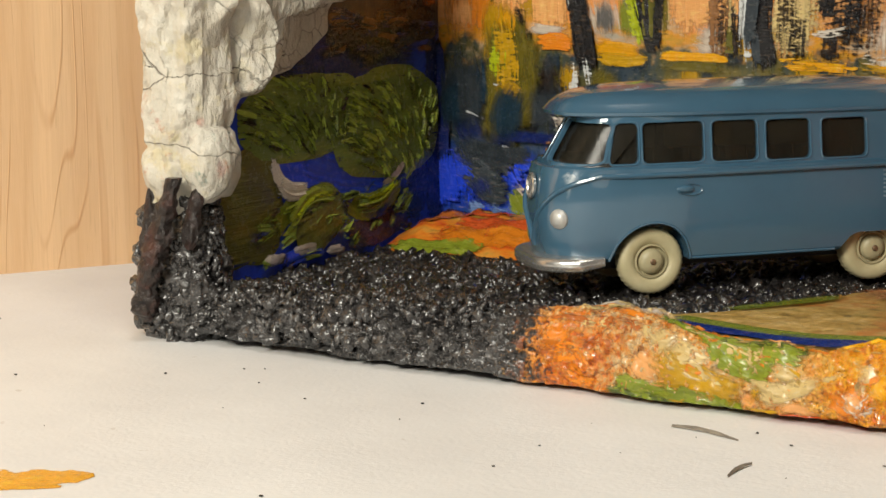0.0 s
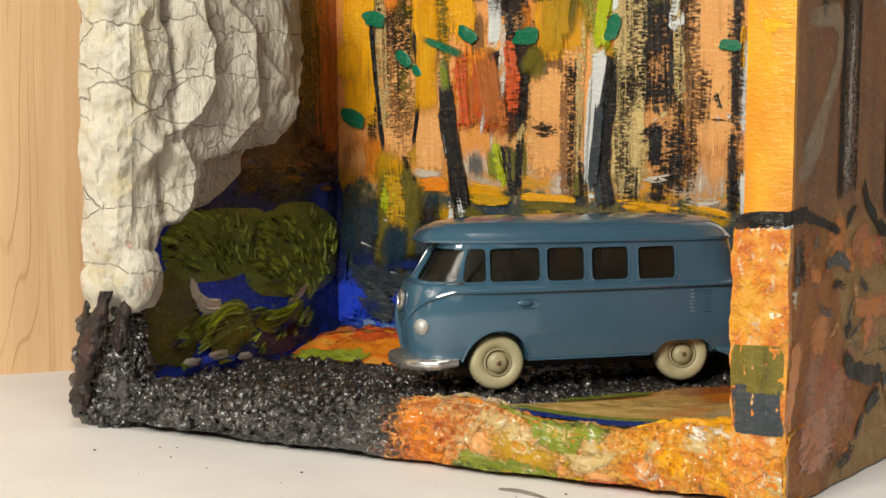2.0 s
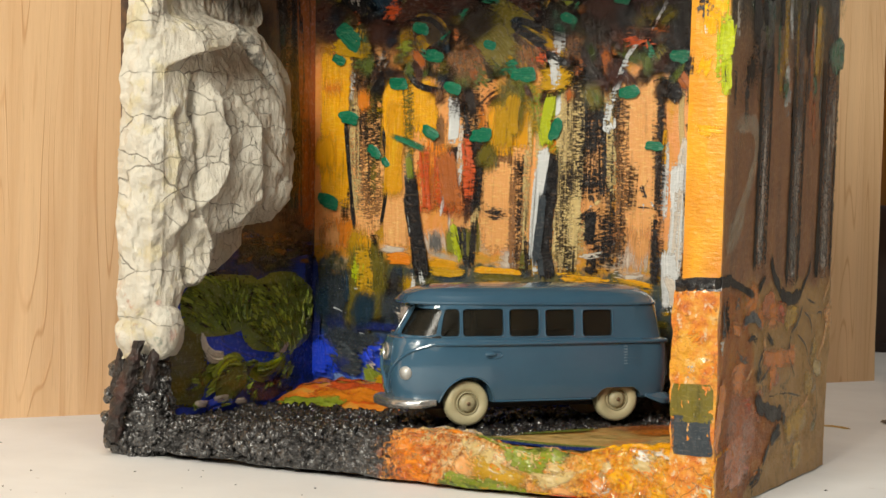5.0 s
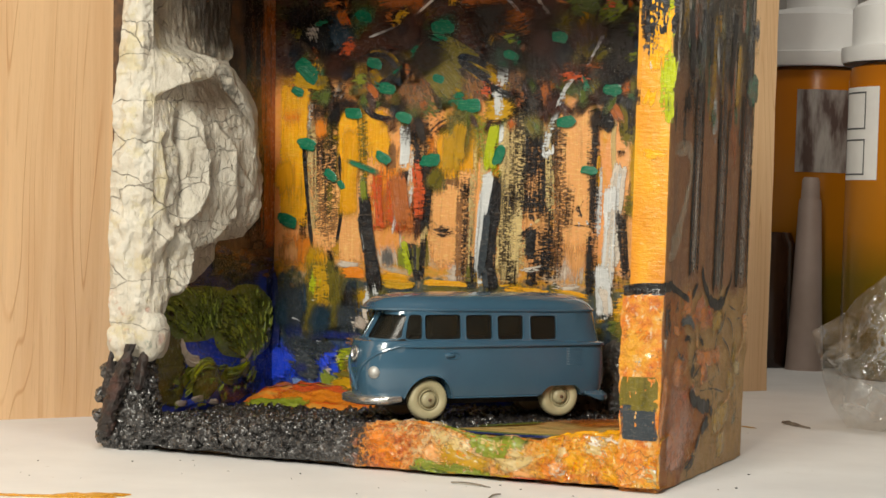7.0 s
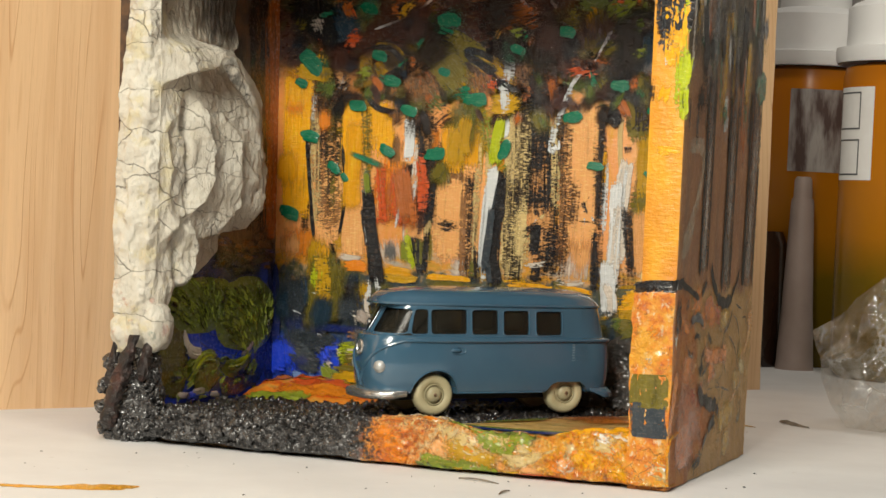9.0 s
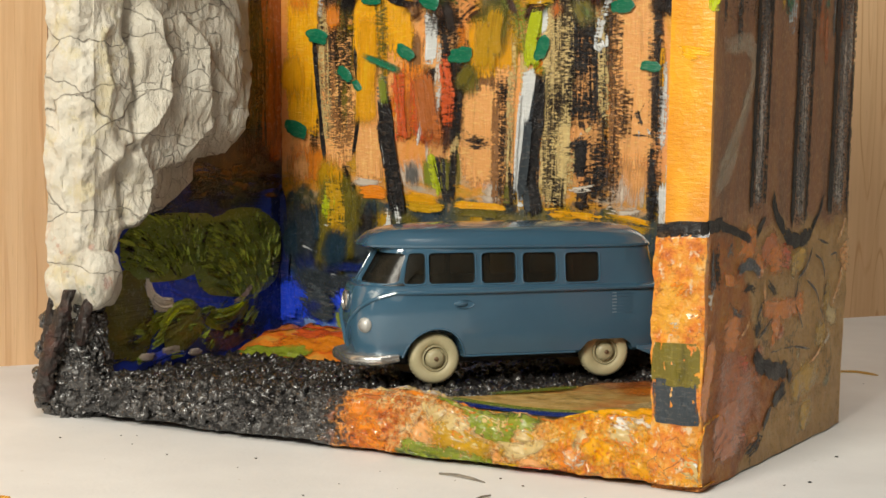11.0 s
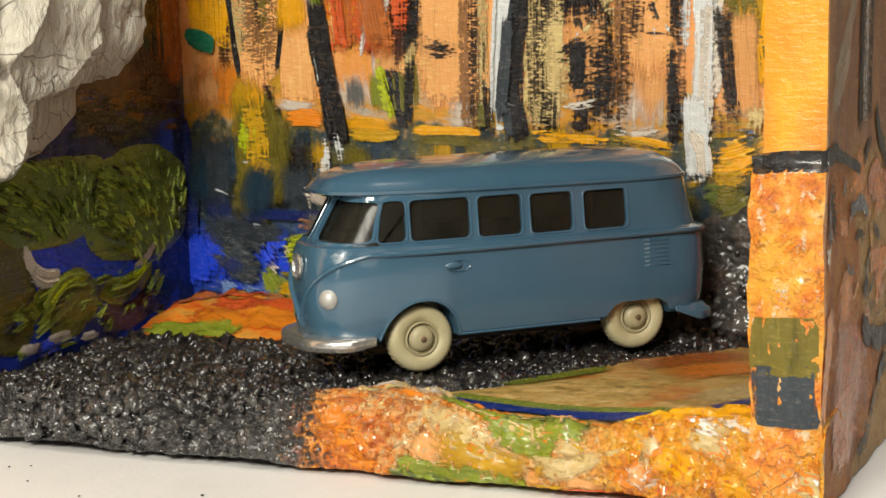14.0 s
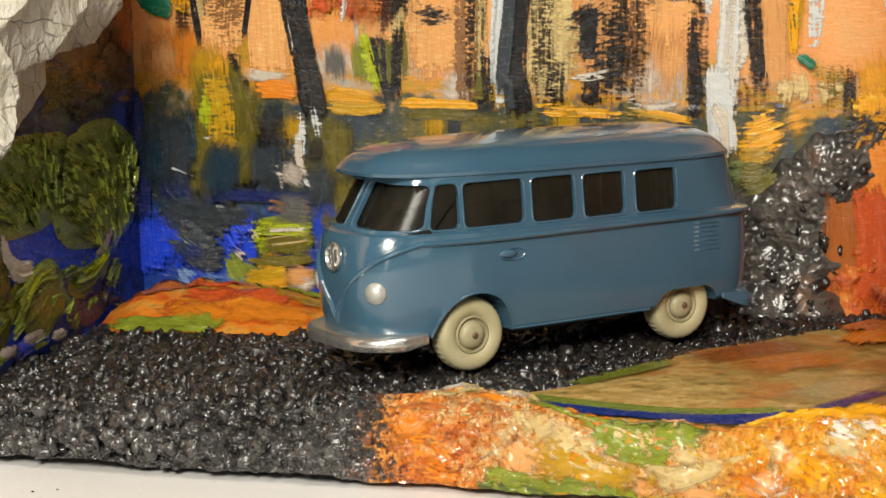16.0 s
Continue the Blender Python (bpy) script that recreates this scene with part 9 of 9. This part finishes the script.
for x in (-1.38, 1.38):
    for s in (-1, 1):
        bm = lathe([(r, s * (d + 0.645)) for r, d in TYRE], 72, axis="y", at=(x, 0, 0.378))
        for v in bm.verts:
            q = Vector((v.co.x - x, 0, v.co.z - 0.378))
            if q.length > 0.375:
                a = math.atan2(q.z, q.x)
                g = 0.012 * (0.5 + 0.5 * math.cos(36 * a))
                v.co.x, v.co.z = x + q.x * (1 - g / 0.38), 0.378 + q.z * (1 - g / 0.38)
        wheel = part("wheel", bm, M_TYRE, van, "cream wheel with moulded tread", local=True)
        part("hubcap", lathe([(r, s * (d + 0.645)) for r, d in RIM], 40, axis="y", at=(x, 0, 0.378)), M_HUB, wheel, "dull cream domed hubcap", local=True)
        part("axle_end", lathe([(0.035, s * 0.795), (0.035, s * 0.817), (0.025, s * 0.825), (0.001, s * 0.825)], 16, axis="y", at=(x, 0, 0.378)), M_PIN, wheel, "worn brown axle end", local=True)

# ---- things on the table behind ----
def bottle(x, y, r, h, label, liquid, neck):
    ob = thing("bottle", x, y, 0, label=label, category="bottle", group="bottles behind the box")
    part("bottle_body", lathe([(0.001, 0.0), (r * 0.93, 0.0), (r, 0.2), (r, h - 0.5), (r * 0.97, h - 0.15), (r * 0.8, h), (0.001, h)], 48, at=(x, y, 0)), liquid, ob)
    part("cap", lathe([(r * 1.10, h - 0.02), (r * 1.12, h + 0.1), (r * 1.12, h + 0.45), (r * 0.98, h + 0.5), (r * 0.98, h + 1.7), (r * 0.9, h + 1.85), (r * neck, h + 2.0), (r * neck, h + 4.0), (0.001, h + 4.0)], 48, at=(x, y, 0)), M_CAP, ob, "white plastic cap")
    return ob


def label_on(ob, x, y, r, a0, a1, z0, z1, boxes, paper=M_LABEL, words="white paper label with empty printed boxes"):
    def face(out, b0, b1, c0, c1):
        rows = []
        for k in range(2):
            z = c0 + (c1 - c0) * k
            rows.append([(x + (r + out) * math.cos(radians(b0 + (b1 - b0) * i / 16)), y + (r + out) * math.sin(radians(b0 + (b1 - b0) * i / 16)), z) for i in range(17)])
        return grid(rows)
    tag = part("paper_label", face(0.02, a0, a1, z0, z1), paper, ob, words)
    for b0, b1, c0, c1 in boxes:
        t, ta = 0.05, 1.3
        for q in ((b0, b1, c0, c0 + t), (b0, b1, c1 - t, c1), (b0, b0 + ta, c0, c1), (b1 - ta, b1, c0, c1)):
            part("printed_line", face(0.03, *q), M_INK, tag)


near_bottle = bottle(7.0, 24.4, 2.25, 9.75, "amber bottle with a white cap and paper label, on the table", M_AMBER, 0.75)
label_on(near_bottle, 7.0, 24.4, 2.25, 198, 244, 6.1, 8.95, [(200, 231, 6.25, 7.35), (200, 231, 7.65, 8.8)])
far_bottle = bottle(3.0, 28.6, 2.15, 9.9, "amber bottle with a white cap, standing farther back on the table", M_AMBER, 0.55)
label_on(far_bottle, 3.0, 28.6, 2.15, 262, 330, 6.4, 9.1, [], M_DIM_LABEL, "stained grey-brown paper label with shade painted in")
solid("dark_jar", lathe([(0.001, 0), (0.9, 0), (1.0, 0.2), (1.0, 4.0), (0.85, 4.4), (0.001, 4.4)], 32, at=(1.9, 26.0, 0)), M_DARK, "small dark brown jar beside the amber bottles", "jar")
tube_thing = thing("white_tube", 3.45, 25.4, 0, label="slim white plastic tube standing on the table", category="tube")
part("tube_body", lathe([(0.001, 0), (0.62, 0), (0.60, 0.15), (0.50, 2.0), (0.36, 5.4), (0.34, 5.5), (0.001, 5.5)], 32, at=(3.45, 25.4, 0)), M_TUBE, tube_thing)
part("nozzle", lathe([(0.30, 5.5), (0.28, 6.1), (0.22, 6.2), (0.001, 6.2)], 24, at=(3.45, 25.4, 0)), M_TUBE, tube_thing)

# crumpled film
bm = bmesh.new()
bmesh.ops.create_icosphere(bm, subdivisions=3, radius=1)
for v in bm.verts:
    p = v.co.copy()
    p += 0.10 * noise.noise_vector(p * 3)
    ridge = 1 - abs(rug(p.x, p.y, p.z, 1.7, 3))
    d = 0.62 + 0.52 * ridge + 0.10 * (1 - abs(rug(p.x + 5, p.y, p.z, 4.0, 2)))
    v.co = Vector((9.75 + p.x * 2.35 * d, 7.6 + p.y * 1.9 * d, max(0.02, 1.85 + p.z * 1.75 * d + 0.25 * p.x)))
solid("plastic_wrap", bm, M_BAG, "crumpled clear plastic film lying on the table", "plastic film", smooth=0)

# scraps and stains on the table
def scrap(x, y, length, turn, width, bend):
    pts = [Vector((x, y, 0.02)) + Vector((math.cos(radians(turn)) * s, math.sin(radians(turn)) * s, 0.015 * math.sin(s * 5))) + Vector((-math.sin(radians(turn)), math.cos(radians(turn)), 0)) * bend * math.sin(math.pi * (s / length)) for s in [length * i / 14 for i in range(15)]]
    rows = []
    for i, p in enumerate(pts):
        w = width * (0.35 + 0.65 * math.sin(math.pi * min(1, 0.12 + i / 17))) * (1 + 0.4 * rug(i * 0.5, x, y))
        s = Vector((-math.sin(radians(turn)), math.cos(radians(turn)), 0))
        rows.append([p - s * w + Vector((0, 0, -0.015)), p + Vector((0, 0, w * 0.7)), p + s * w + Vector((0, 0, -0.015))])
    solid("fibre_scrap", grid(rows), M_TWIG, "dry dark fibre scrap lying on the white table", "scrap", group="scraps on the table")


scrap(3.5, -6.82, 0.80, -12, 0.022, 0.04)
scrap(4.70, -8.25, 0.50, 86, 0.018, 0.03)
scrap(6.35, 7.7, 1.2, -48, 0.08, -0.05)
rng = random.Random(8)
for k in range(80):
    x, y = (rng.uniform(-8, 11), rng.uniform(-12, 14)) if k < 40 else (rng.uniform(-6, 9.5), rng.uniform(-13.5, -6.3))
    if -4.2 < x < 7.4 and -6.6 < y < 1:
        continue
    bm = bmesh.new()
    bmesh.ops.create_icosphere(bm, subdivisions=1, radius=rng.uniform(0.010, 0.030) * (1 if k < 40 else 0.7))
    for v in bm.verts:
        v.co = Vector((x + v.co.x * rng.uniform(0.7, 1.6), y + v.co.y, 0.01 + v.co.z * 0.5))
    solid("grit_speck", bm, M_CHASSIS, "tiny dark grit speck on the white table", "speck", group="specks on the table")


def stain(key, pts, width):
    line = spline([(a, b, 0) for a, b in pts], 0.08)
    rows = []
    for i, p in enumerate(line):
        q = (line[min(i + 1, len(line) - 1)] - line[max(i - 1, 0)]).normalized()
        s = Vector((-q.y, q.x, 0))
        f = i / (len(line) - 1)
        w = width * (math.sin(math.pi * min(0.98, 0.04 + f * 0.94)) ** 0.5) * (1 + 0.5 * rug(i * 0.3, pts[0][0]))
        rows.append([p - s * w + Vector((0, 0, 0.004)), p + Vector((0, 0, 0.010)), p + s * w * (1 + 0.3 * rug(i * 0.3, 9)) + Vector((0, 0, 0.004))])
    run = [[(i * 0.08, -width), (i * 0.08, 0), (i * 0.08, width)] for i in range(len(rows))]
    edge = [[(1.0, 1.0), (0.0, 1.0), (1.0, 1.0)] for i in range(len(rows))]
    part("paint_stain", grid(rows, run=run, edge=edge), paint(key), table, "dried ochre paint stain")


stain("yellow", [(-2.7, -12.6), (-1.4, -12.1), (-0.35, -11.6)], 0.20)
stain("yellow", [(-1.3, -11.9), (-0.8, -11.6), (-0.35, -11.15)], 0.34)
stain("ochre", [(5.1, 5.95), (5.6, 6.25), (6.1, 6.0)], 0.18)
